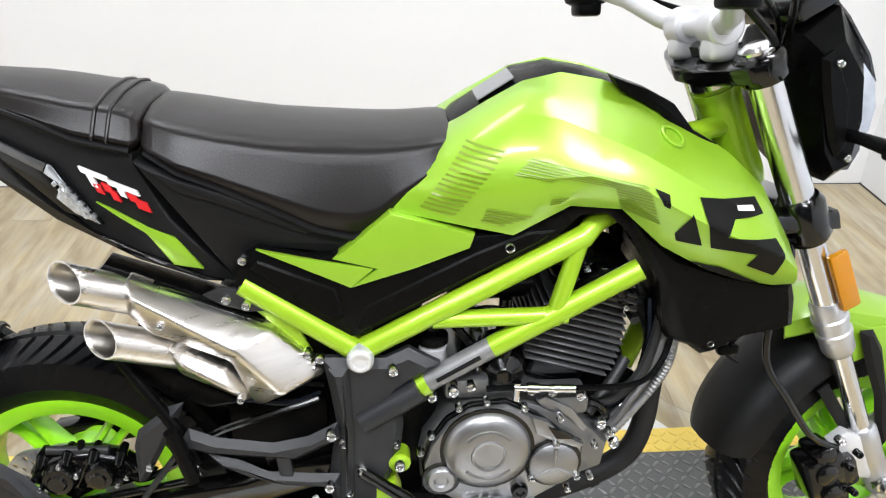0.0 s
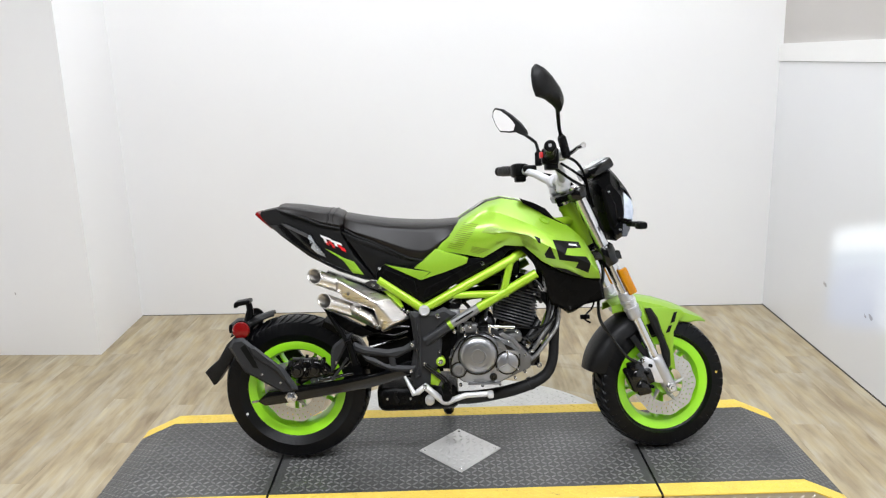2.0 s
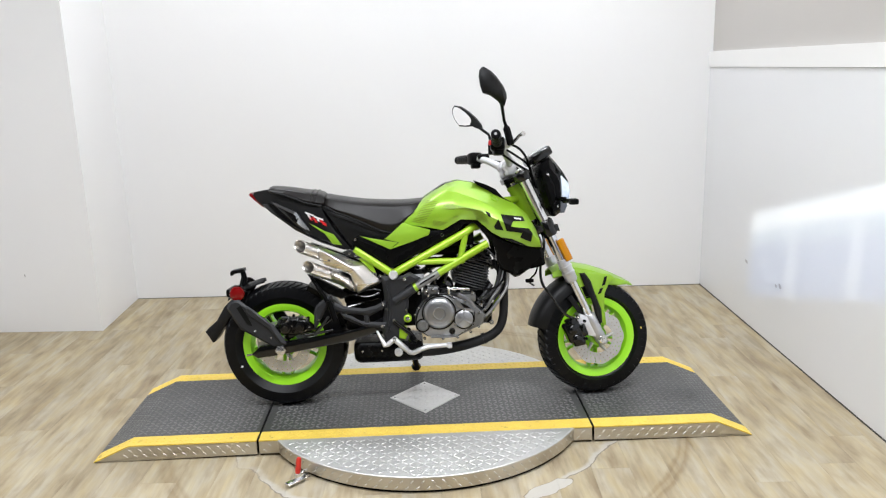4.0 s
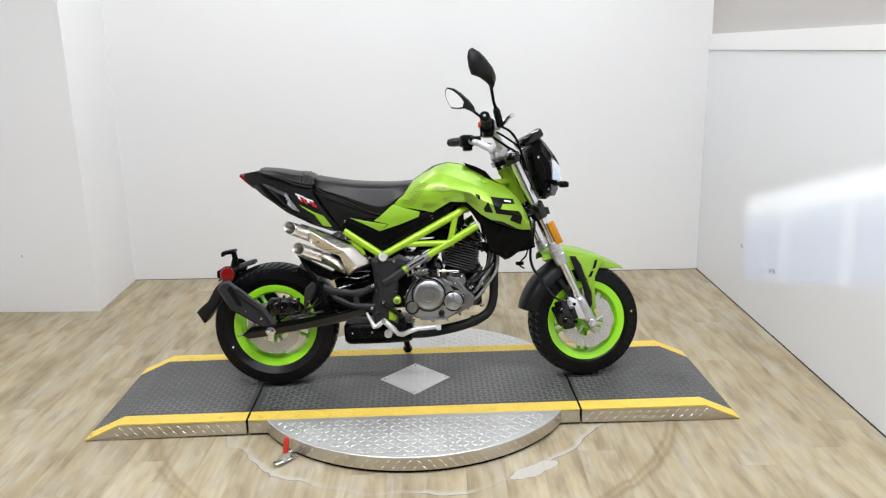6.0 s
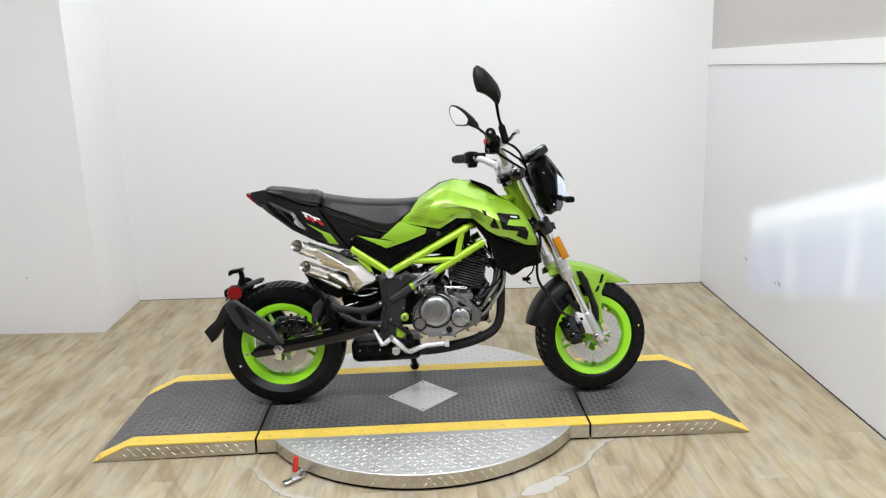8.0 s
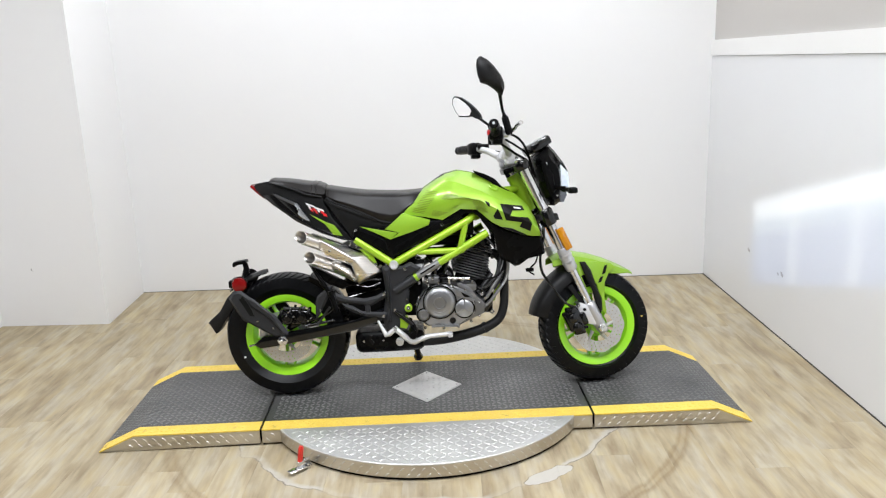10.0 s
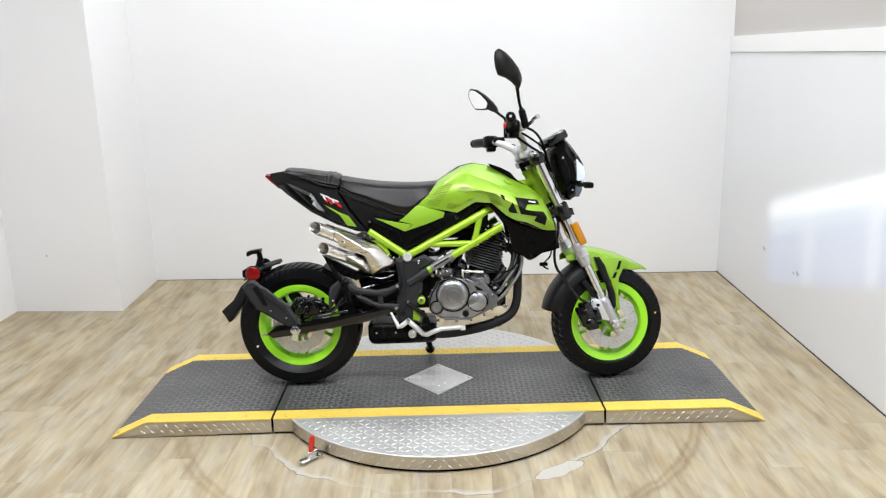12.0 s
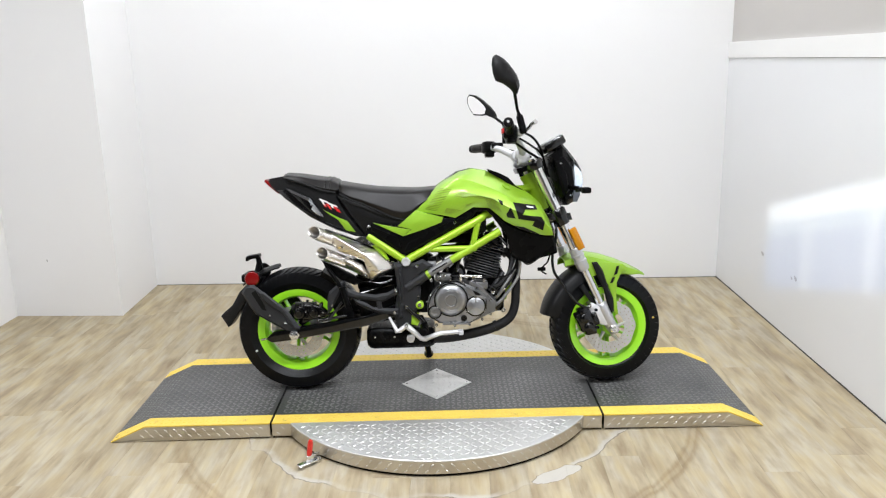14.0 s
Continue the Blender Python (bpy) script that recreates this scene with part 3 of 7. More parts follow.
def deck(name, x0, x1, label, group=""):
    """One length of the black deck with yellow edges and tread-plate skirts; its outer end slopes down if it passes FLAT."""
    root = tagged(new(name), label, "ramp", group)
    xs = [x0]
    if x0 < -FLAT:
        xs.append(-FLAT)
    if x1 > FLAT:
        xs.append(FLAT)
    xs.append(x1)

    def slab(ya, yb, lift):
        bm = bmesh.new()
        prev = None
        for x in xs:
            z = ramp_z(x, 0) + lift
            row = [bm.verts.new((x, ya, z)), bm.verts.new((x, yb, z)), bm.verts.new((x, yb, z - 0.0045)), bm.verts.new((x, ya, z - 0.0045))]
            if prev:
                for k in range(4):
                    bm.faces.new((prev[k], prev[(k + 1) % 4], row[(k + 1) % 4], row[k]))
            else:
                bm.faces.new(row)
            prev = row
        bm.faces.new(prev[::-1])
        return bm
    part("tread_surface", slab(Y_NEAR + STRIPE, Y_FAR - STRIPE, 0.0005), DECK_BLACK, root)
    part("yellow_edge", slab(Y_NEAR, Y_NEAR + STRIPE, 0.0007), DECK_YELLOW, root, "worn safety-yellow edge stripe")
    part("yellow_edge", slab(Y_FAR - STRIPE, Y_FAR, 0.0007), DECK_YELLOW, root, "worn safety-yellow edge stripe")
    for y, out in ((Y_NEAR, -1), (Y_FAR, 1)):
        pts = [(x, ramp_z(x, 0) - 0.005) for x in xs]
        poly = [(x0, 0.009 if x0 > -FLAT else 0.001)] + pts + [(x1, 0.009 if x1 < FLAT else 0.001)]
        if name == "centre_deck":
            for a, b in ((x0, -0.515), (0.515, x1)):
                bm = bmesh.new()
                prism(bm, [(a, 0.010), (a, DECK_Z - 0.005), (b, DECK_Z - 0.005), (b, 0.010)], y - out * 0.006, y)
                part("skirt", bm, SKIRT, root, "dull aluminium tread-plate skirt", 0)
                tagged(part("skirt_relief", side_lugs(bmesh.new(), a + 0.004, b, y, 0.006, DECK_Z - 0.005, out), LUG, root, "", 0), kind="stuff")
            continue
        else:
            bm = bmesh.new()
            prism(bm, poly, y - out * 0.006, y)
        part("skirt", bm, SKIRT, root, "dull aluminium tread-plate skirt", 0)
        tagged(part("skirt_relief", side_lugs(bmesh.new(), max(x0, -FLAT - 0.03), min(x1, FLAT + 0.03), y, 0.006, DECK_Z - 0.005, out), LUG, root, "", 0), kind="stuff")
    bm = bmesh.new()
    lugs(bm, lambda x, y: x0 + 0.012 < x < x1 - 0.012 and Y_NEAR + STRIPE * 0.2 < y < Y_FAR - STRIPE * 0.2 and not (Y_NEAR < y < Y_NEAR + STRIPE + 0.01 or Y_FAR - STRIPE - 0.01 < y < Y_FAR)
         and abs(x) / 0.147 + abs(y) / 0.16 > 1, lambda x, y: ramp_z(x, y) + 0.0005, 0.0205, (0.0122, 0.0040), 0.0016)
    tagged(part("tread_relief", bm, DECK_LUG, root, "", 0), kind="stuff")
    bm = bmesh.new()
    lugs(bm, lambda x, y: x0 + 0.012 < x < x1 - 0.012 and (Y_NEAR + 0.008 < y < Y_NEAR + STRIPE - 0.008 or Y_FAR - STRIPE + 0.008 < y < Y_FAR - 0.008),
         lambda x, y: ramp_z(x, y) + 0.0007, 0.0205, (0.0122, 0.0040), 0.0012)
    tagged(part("painted_relief", bm, DECK_YELLOW, root, "", 0), kind="stuff")
    bm = bmesh.new()
    e0, e1 = max(x0, -FLAT) + 0.004, min(x1, FLAT) - 0.004
    if name == "centre_deck":
        bm.free()
        for s in (-1, 1):
            bm = bmesh.new()
            box(bm, (s * 0.5835, MID_Y, 0.0275), (0.005, 2 * HALF_W - 0.014, 0.0535))
            part("end_beam", bm, BACKING, root)
            # Flush black strip stands in for the shade down the open seam.
            bm = bmesh.new()
            box(bm, (s * 0.5900, MID_Y, 0.0600), (0.0075, 2 * HALF_W - 0.004, 0.0010))
            part("seam_gap_dark", bm, RUBBER, root, "flush black strip drawn as the dark open seam")
    else:
        box(bm, ((e0 + e1) / 2, MID_Y, 0.0285), (e1 - e0, 2 * HALF_W - 0.014, 0.052))
        part("underframe", bm, BACKING, root)
    return root


turntable()
mid = deck("centre_deck", -SEAM + 0.002, SEAM - 0.002, "black tread-plate deck with yellow edges across the turntable")
deck("end_ramp", -TIP, -SEAM - 0.006, "black tread-plate end ramp with yellow edges and metal skirts", "end ramps")
deck("end_ramp", SEAM + 0.006, TIP, "black tread-plate end ramp with yellow edges and metal skirts", "end ramps")


def diamond_plate():
    bm = bmesh.new()
    a, b = 0.137, 0.148
    lo = [bm.verts.new((x, y, DECK_Z + 0.0004)) for x, y in ((-a, 0), (0, -b), (a, 0), (0, b))]
    hi = [bm.verts.new((v.co.x * 0.99, v.co.y * 0.99, DECK_Z + 0.0035)) for v in lo]
    bm.faces.new(hi)
    for k in range(4):
        bm.faces.new((lo[k], lo[(k + 1) % 4], hi[(k + 1) % 4], hi[k]))
    lugs(bm, lambda x, y: abs(x) / (a - 0.014) + abs(y) / (b - 0.014) < 1, lambda x, y: DECK_Z + 0.0035, 0.0225, (0.0108, 0.0034), 0.0016, (0.005, 0.0))
    ob = tagged(part("diamond_plate", bm, PLATE, mid, "bright aluminium diamond of tread plate", 0))
    for x, y in ((-a + 0.02, 0), (a - 0.02, 0), (0, b - 0.022), (0, -b + 0.022)):
        bm = bmesh.new()
        lathe(bm, [(0.0001, 0.0028), (0.003, 0.0028), (0.005, 0.001), (0.005, 0)], (0, 0, 0), 12)
        bmesh.ops.rotate(bm, cent=(0, 0, 0), matrix=Matrix.Rotation(radians(90), 3, "X"), verts=bm.verts[:])
        bmesh.ops.translate(bm, vec=(x, y, DECK_Z + 0.003), verts=bm.verts[:])
        part("screw", bm, CHROME, ob)


diamond_plate()


def lock_lever():
    root = tagged(new("lock_lever"), "red-gripped steel lever clamp beside the turntable", "lever")
    root.location = (-0.426, -0.498, 0)
    root.scale = (0.85, 0.85, 0.95)
    bm = bmesh.new()
    box(bm, (0.0, -0.01, 0.012), (0.100, 0.030, 0.006), 0.002, Matrix.Rotation(radians(44), 4, "Z"))
    box(bm, (0.012, 0.008, 0.022), (0.058, 0.014, 0.026), 0.003, Matrix.Rotation(radians(44), 4, "Z"))
    tube(bm, [(-0.03, -0.03, 0.0), (-0.03, -0.03, 0.014)], 0.010)
    tube(bm, [(0.03, 0.012, 0.0), (0.03, 0.012, 0.02)], 0.009)
    part("bracket", bm, CHROME, root, "dull zinc clamp bracket")
    bm = bmesh.new()
    tube(bm, [(-0.004, -0.002, 0.018), (0.001, 0.0, 0.036)], 0.006)
    part("stem", bm, CHROME, root)
    bm = bmesh.new()
    tube(bm, [(0.0, 0.0, 0.032), (0.002, 0.001, 0.04), (0.008, 0.004, 0.080), (0.010, 0.005, 0.088), (0.011, 0.005, 0.090)], [0.009, 0.0105, 0.0105, 0.008, 0.003], 14)
    part("grip", bm, RED_GRIP, root, "red rubber grip")


lock_lever()

# ---- the motorcycle: x forward, y to its left, z up from the ground, leaning on its stand ----
LEAN, STEER = 6.0, 9.0
bike = tagged(new("motorcycle"), "lime green and black naked mini motorcycle leaning on its stand", "motorcycle")
bike.matrix_world = pose(0, 0.012, DECK_Z + 0.001, -LEAN) @ Matrix.Scale(1.004, 4)

HEAD = Vector((0.350, 0, 0.836))
AXIS = Vector((-0.4195, 0, 0.9077)).normalized()
STEERING = Matrix.Translation(HEAD) @ Matrix.Rotation(radians(STEER), 4, AXIS) @ Matrix.Translation(-HEAD)
BAR_TILT = 0.07
RW, FW = Vector((-0.522, 0, 0.236)), Vector((0.658, 0, 0.216))


def fit_part(name, bm, material, parent=bike, label="", steer=False, smooth=40.0):
    if steer:
        bm.transform(STEERING)
    if sum(v.co.z for v in bm.verts) > 0.868 * len(bm.verts):
        for v in bm.verts:
            v.co.z -= BAR_TILT * (max(0.0, v.co.y + 0.12) if name.startswith("mirror") else v.co.y + 0.12)
    while parent.parent and parent.parent is not bike:
        parent = parent.parent
    return part(name, bm, material, parent, label, smooth)


def both(name, bm, material, parent=bike, label="", steer=False):
    """A part on the right side and its twin on the left."""
    other = mirrored(bm)
    a = fit_part(name, bm, material, parent, label, steer)
    b = fit_part(name, other, material, parent, label, steer)
    return a, b


def plate_part(name, poly, y0, y1, material, parent=bike, label="", bevel=0.002, twin=False, steer=False, seg=2):
    bm = bmesh.new()
    prism(bm, poly, y0, y1, bevel, seg)
    if twin:
        return both(name, bm, material, parent, label, steer)[0]
    return fit_part(name, bm, material, parent, label, steer)


def rod(name, pts, r, material, parent=bike, label="", twin=False, steer=False, seg=12, smooth_n=0):
    bm = bmesh.new()
    if smooth_n and isinstance(r, (list, tuple)):
        r = [r[i] + (r[i + 1] - r[i]) * k / smooth_n for i in range(len(r) - 1) for k in range(smooth_n)] + [r[-1]]
    tube(bm, curve_pts(pts, smooth_n) if smooth_n else pts, r, seg)
    if twin:
        return both(name, bm, material, parent, label, steer)[0]
    return fit_part(name, bm, material, parent, label, steer)


def screw(c, r=0.006, parent=bike, material=None, steer=False, h=0.006):
    bm = bmesh.new()
    bolt(bm, c, r * 0.86, h)
    return fit_part("bolt", bm, material or CHROME, parent, "", steer)


# -- wheels --


def tyre_mesh(c, R, half, bead, pattern, wide=2, reach=0.90, deep=0.0085):
    """A tyre with a rounded crown and slanting shoulder grooves."""
    seg, prof = 360, []
    for k in range(33):
        u = -1 + 2 * k / 32
        y = half * math.sin(u * math.pi / 2 * 0.98)
        crown = R - 0.26 * half * (y / half) ** 2 - (0.012 if abs(u) > 0.80 else 0)
        prof.append((crown if abs(u) < 0.86 else R - 0.045 - (abs(u) - 0.86) * 0.05, y * (1.0 if abs(u) < 0.92 else 0.99), u))
    side = [(bead + 0.010, half * 0.80), (bead, half * 0.70), (bead - 0.006, half * 0.55)]
    bm = bmesh.new()
    rings = []
    for i in range(seg):
        a = 2 * math.pi * i / seg
        row = [(r, -y, -1) for r, y in reversed(side)]
        for r, y, u in prof:
            if 0.12 < abs(u) < reach and (i + (pattern[0] // 2 if u > 0 else 0)) % pattern[0] < wide:
                r -= deep
            elif abs(u) <= 0.05:
                r -= 0.0035
            row.append((r, y, u))
        row += [(r, y, 1) for r, y in side]
        ring = []
        for r, y, u in row:
            t = a + pattern[1] * abs(u) ** 1.6
            ring.append(bm.verts.new((c.x + r * math.cos(t), c.y + y, c.z + r * math.sin(t))))
        rings.append(ring)
    n = len(rings[0])
    for i in range(seg):
        p, q = rings[i], rings[(i + 1) % seg]
        for j in range(n - 1):
            bm.faces.new((p[j], p[j + 1], q[j + 1], q[j]))
    return bm


def drilled_disc(c, y, r0, r1, thick, holes, rows):
    """A brake disc with rows of real holes."""
    bm = bmesh.new()
    seg, rad = holes * 4, len(rows)
    rs = [r0 + (r1 - r0) * k / rad for k in range(rad + 1)]
    grid = {}
    for side in (0, 1):
        for i in range(seg):
            a = 2 * math.pi * i / seg
            for j, r in enumerate(rs):
                w = r + (0.0022 * math.cos(a * 9) if j == rad else 0)
                grid[side, i, j] = bm.verts.new((c.x + w * math.cos(a), y + side * thick, c.z + w * math.sin(a)))

    def solid(i, j):
        return rows[j] < 0 or (i + rows[j]) % 4 != 0
    for i in range(seg):
        k = (i + 1) % seg
        for j in range(rad):
            if solid(i, j):
                bm.faces.new((grid[0, i, j], grid[0, i, j + 1], grid[0, k, j + 1], grid[0, k, j]))
                bm.faces.new((grid[1, i, j], grid[1, k, j], grid[1, k, j + 1], grid[1, i, j + 1]))
        for j in (0, rad):
            bm.faces.new((grid[0, i, j], grid[0, k, j], grid[1, k, j], grid[1, i, j]))
    return bm


def wheel(name, c, R, half, bead, steer, disc_r, disc_y, label, pattern):
    hub = bmesh.new()
    lathe(hub, [(0.012, -half * 1.1), (0.030, -half * 1.1), (0.034, -half * 0.7), (0.046, -half * 0.55), (0.046, half * 0.55), (0.034, half * 0.7), (0.030, half * 1.1), (0.012, half * 1.1)], c, 32, True)
    root = fit_part(name, hub, RIM_GREEN, bike, label, steer)
    rim = bmesh.new()
    w = half * 0.76
    lathe(rim, [(bead + 0.004, -w), (bead + 0.004, -w + 0.004), (bead - 0.006, -w + 0.010), (bead - 0.012, -w * 0.55), (bead - 0.020, -w * 0.2), (bead - 0.020, w * 0.2), (bead - 0.012, w * 0.55), (bead - 0.006, w - 0.010), (bead + 0.004, w - 0.004),
                (bead + 0.004, w), (bead - 0.004, w), (bead - 0.022, w - 0.006), (bead - 0.030, w * 0.45), (bead - 0.030, -w * 0.45), (bead - 0.022, -w + 0.006), (bead - 0.004, -w)], c, 96, True)
    fit_part("rim", rim, RIM_GREEN, root, "lime green cast rim", steer)
    fit_part("tyre", tyre_mesh(c, R, half, bead, pattern, *((2, 0.90, 0.0085) if steer else (1, 0.84, 0.0060))), RUBBER, root, "black grooved rubber tyre", steer, 30)
    for k in range(5):
        a0 = radians(72 * k - 19)
        along = Vector((math.cos(a0), 0, math.sin(a0)))
        across = Vector((-math.sin(a0), 0, math.cos(a0)))
        for d in (-1, 1):
            bm = bmesh.new()
            secs = []
            for r, off, hw, hy in ((0.034, 0.009, 0.0085, 0.026), (0.070, 0.011, 0.0065, 0.020), (bead - 0.045, 0.013, 0.0060, 0.018), (bead - 0.022, 0.019, 0.0085, 0.022)):
                p = c + along * r + across * d * off
                secs.append([p + across * hw * math.cos(u) + Vector((0, hy * math.sin(u), 0)) for u in [radians(22.5 + 45 * q) for q in range(8)]])
            loft(bm, secs)
            fit_part("spoke", bm, RIM_GREEN, root, "", steer)
    if disc_r:
        disc = fit_part("brake_disc", drilled_disc(c, disc_y, disc_r * 0.58, disc_r, 0.004, 30, (-1, 0, -1, 2, -1, 1, -1)), DISC, root, "drilled wavy steel brake disc", steer, 30)
        for k in range(5):
            a = radians(72 * k)
            bm = bmesh.new()
            tube(bm, [(c.x + 0.03 * math.cos(a), disc_y + 0.004, c.z + 0.03 * math.sin(a)), (c.x + disc_r * 0.66 * math.cos(a + 0.25), disc_y + 0.002, c.z + disc_r * 0.66 * math.sin(a + 0.25))], [0.008, 0.004], 8)
            fit_part("carrier_arm", bm, DISC, disc, "", steer)
    return root


rear_wheel = wheel("rear_wheel", RW, 0.236, 0.064, 0.153, False, 0.100, -0.072, "lime green cast wheel with a wide tyre", (6, 0.20))
front_wheel = wheel("front_wheel", FW, 0.216, 0.058, 0.149, True, 0.101, -0.066, "lime green cast front wheel", (8, 0.24))
for c, y, par, st in ((RW, -0.060, rear_wheel, False), (FW, -0.0545, front_wheel, True)):
    bm = bmesh.new()
    a = radians(-155 if c is RW else 8)
    r = 0.180
    lathe(bm, [(0.0001, -0.003), (0.0035, -0.003), (0.0045, 0), (0.0045, 0.006)], (c.x + r * math.cos(a), y, c.z + r * math.sin(a)), 10)
    fit_part("balance_mark", bm, DECAL_WHITE if c is RW else DECK_YELLOW, par, "small paint dot on the sidewall", st)

# -- swingarm, rear bracket, rear brake --
ARM = [(-0.634, 0.220), (-0.612, 0.205), (-0.554, 0.211), (-0.265, 0.257), (-0.150, 0.292), (-0.090, 0.320), (-0.100, 0.352), (-0.160, 0.338), (-0.263, 0.298), (-0.510, 0.262), (-0.600, 0.250)]
swing = plate_part("swingarm", ARM, -0.122, -0.090, GLOSS, bike, "gloss black box-section swingarm", 0.005)
plate_part("swingarm_side", ARM, 0.090, 0.122, GLOSS, swing, "", 0.005)
bm = bmesh.new()
box(bm, (-0.215, 0, 0.300), (0.05, 0.19, 0.05), 0.008)
fit_part("cross_member", bm, GLOSS, swing)
bm = bmesh.new()
lathe(bm, [(0.0001, -0.026), (0.006, -0.026), (0.007, -0.020), (0.013, -0.018), (0.0145, -0.012), (0.0145, -0.006), (0.020, -0.005), (0.021, 0.0), (0.021, 0.25)], (-0.526, -0.122, 0.234), 6)
fit_part("axle_nut", bm, CHROME, swing, "bright hexagonal axle nut")
rod("chain_adjuster", [(-0.628, -0.106, 0.219), (-0.655, -0.106, 0.214)], 0.004, CHROME, swing)
rod("swing_highlight_pipe", [(-0.44, -0.118, 0.284), (-0.33, -0.112, 0.300)], 0.006, GLOSS, swing)

BRACKET = [(-0.498, 0.252), (-0.512, 0.276), (-0.546, 0.326), (-0.606, 0.376), (-0.640, 0.404), (-0.668, 0.428), (-0.700, 0.424), (-0.715, 0.398), (-0.700, 0.372), (-0.690, 0.352), (-0.668, 0.316), (-0.640, 0.300), (-0.552, 0.246)]
hugger = plate_part("rear_bracket", BRACKET, -0.128, -0.110, CAST, bike, "dark grey plastic rear fender bracket", 0.009, False, False, 1)
plate_part("rear_bracket_side", BRACKET, 0.110, 0.128, GREY, hugger)
# No hole is cut: a black plate gives the recess its shade.
plate_part("bracket_slot", [(-0.676, 0.398), (-0.660, 0.408), (-0.630, 0.352), (-0.622, 0.330), (-0.640, 0.334)], -0.1292, -0.1275, DECAL_BLACK, hugger, "black plate for the shade inside the bracket slot", 0.0)
plate_part("bracket_rib", [(-0.646, 0.400), (-0.628, 0.402), (-0.552, 0.336), (-0.510, 0.262), (-0.522, 0.258), (-0.566, 0.318), (-0.636, 0.372)], -0.1385, -0.127, CAST, hugger, "", 0.008, False, False, 1)
plate_part("mud_flap", [(-0.690, 0.424), (-0.712, 0.416), (-0.742, 0.388), (-0.776, 0.334), (-0.812, 0.304), (-0.826, 0.290), (-0.818, 0.278), (-0.812, 0.268), (-0.800, 0.246), (-0.788, 0.252), (-0.760, 0.292), (-0.722, 0.345), (-0.690, 0.372)], lambda x, z: -0.020 - 0.042 * min(1, max(0, (x + 0.800) / 0.10)), lambda x, z: 0.050, GREY, hugger, "ribbed dark plastic rear mud flap", 0.004)
plate_part("flap_bridge", [(-0.668, 0.424), (-0.700, 0.424), (-0.712, 0.396), (-0.690, 0.366), (-0.672, 0.380)], -0.112, 0.112, GREY, hugger, "", 0.003)
for x, z in ((-0.612, 0.312), (-0.556, 0.284)):
    screw((x, -0.129, z), 0.006, hugger)
guard = bmesh.new()
loft(guard, [[(x, y * w, z - 0.012 * y * y / 0.0036) for y in (-0.06, -0.035, 0, 0.035, 0.06)] + [(x, y * w, z - 0.005 - 0.012 * y * y / 0.0036) for y in (0.06, 0.035, 0, -0.035, -0.06)]
             for x, z, w in ((-0.726, 0.428, 0.8), (-0.690, 0.450, 1.0), (-0.650, 0.472, 1.0), (-0.605, 0.486, 0.6), (-0.590, 0.488, 0.3))])
plate_bracket = fit_part("plate_bracket", guard, GREY, bike, "black plastic licence plate bracket")
rod("plate_lamp_stem", [(-0.676, 0, 0.455), (-0.670, 0, 0.492), (-0.674, 0, 0.512)], [0.016, 0.011, 0.010], BLACK, plate_bracket)
bm = bmesh.new()
box(bm, (-0.690, 0, 0.517), (0.050, 0.05, 0.014), 0.004, Matrix.Rotation(radians(-8), 4, "Y"))
box(bm, (-0.712, 0, 0.509), (0.010, 0.046, 0.014), 0.002)
fit_part("plate_lamp", bm, BLACK, plate_bracket, "black hooded licence plate lamp")
bm = bmesh.new()
box(bm, (-0.705, 0, 0.440), (0.05, 0.11, 0.03), 0.007)
fit_part("lamp_box", bm, BLACK, plate_bracket)
for s in (-1, 1):
    bm = bmesh.new()
    lathe(bm, [(0.0001, -0.006), (0.016, -0.0055), (0.025, -0.003), (0.027, 0.0), (0.027, 0.008)], (-0.678, 0, 0.446), 28)
    if s > 0:
        bm = mirrored(bm)
    bmesh.ops.translate(bm, vec=(0, s * 0.100, 0), verts=bm.verts[:])
    r = fit_part("reflector", bm, RED, plate_bracket, "round red side reflector")
    bm = bmesh.new()
    lathe(bm, [(0.0001, -0.001), (0.029, -0.001), (0.030, 0.002), (0.030, 0.008), (0.0001, 0.008)], (-0.678, 0, 0.446), 28)
    bmesh.ops.translate(bm, vec=(0, s * 0.094, 0), verts=bm.verts[:])
    fit_part("reflector_base", bm, BLACK, r)
    rod("reflector_stay", [(-0.680, s * 0.092, 0.446), (-0.690, s * 0.050, 0.446)], 0.012, BLACK, r)
bm = bmesh.new()
prism(bm, [(-0.545, 0.298), (-0.548, 0.318), (-0.530, 0.338), (-0.500, 0.346), (-0.460, 0.348), (-0.425, 0.338), (-0.402, 0.318), (-0.400, 0.298), (-0.430, 0.288), (-0.470, 0.284), (-0.515, 0.284)], -0.108, -0.076, 0.010, 3)
cal = fit_part("rear_caliper", bm, GLOSS, bike, "black rear brake caliper")
for x, z, r in ((-0.505, 0.314, 0.024), (-0.452, 0.317, 0.021)):
    bm = bmesh.new()
    lathe(bm, [(0.0001, -0.018), (r * 0.45, -0.018), (r * 0.55, -0.014), (r * 0.80, -0.013), (r, -0.006), (r, 0.02)], (x, -0.110, z), 24)
    fit_part("piston_cap", bm, GLOSS, cal, "black round piston cap")
for k in range(4):
    rod("caliper_lug", [(-0.530 + 0.034 * k, -0.110, 0.336 - 0.004 * abs(k - 1.5)), (-0.526 + 0.034 * k, -0.104, 0.348 - 0.004 * abs(k - 1.5)), (-0.526 + 0.034 * k, -0.086, 0.350 - 0.004 * abs(k - 1.5))], [0.006, 0.008, 0.006], GLOSS, cal, "", False, False, 10)
for x, z in ((-0.538, 0.314), (-0.478, 0.300), (-0.424, 0.322), (-0.478, 0.336)):
    screw((x, -0.112, z), 0.0058, cal, GLOSS)
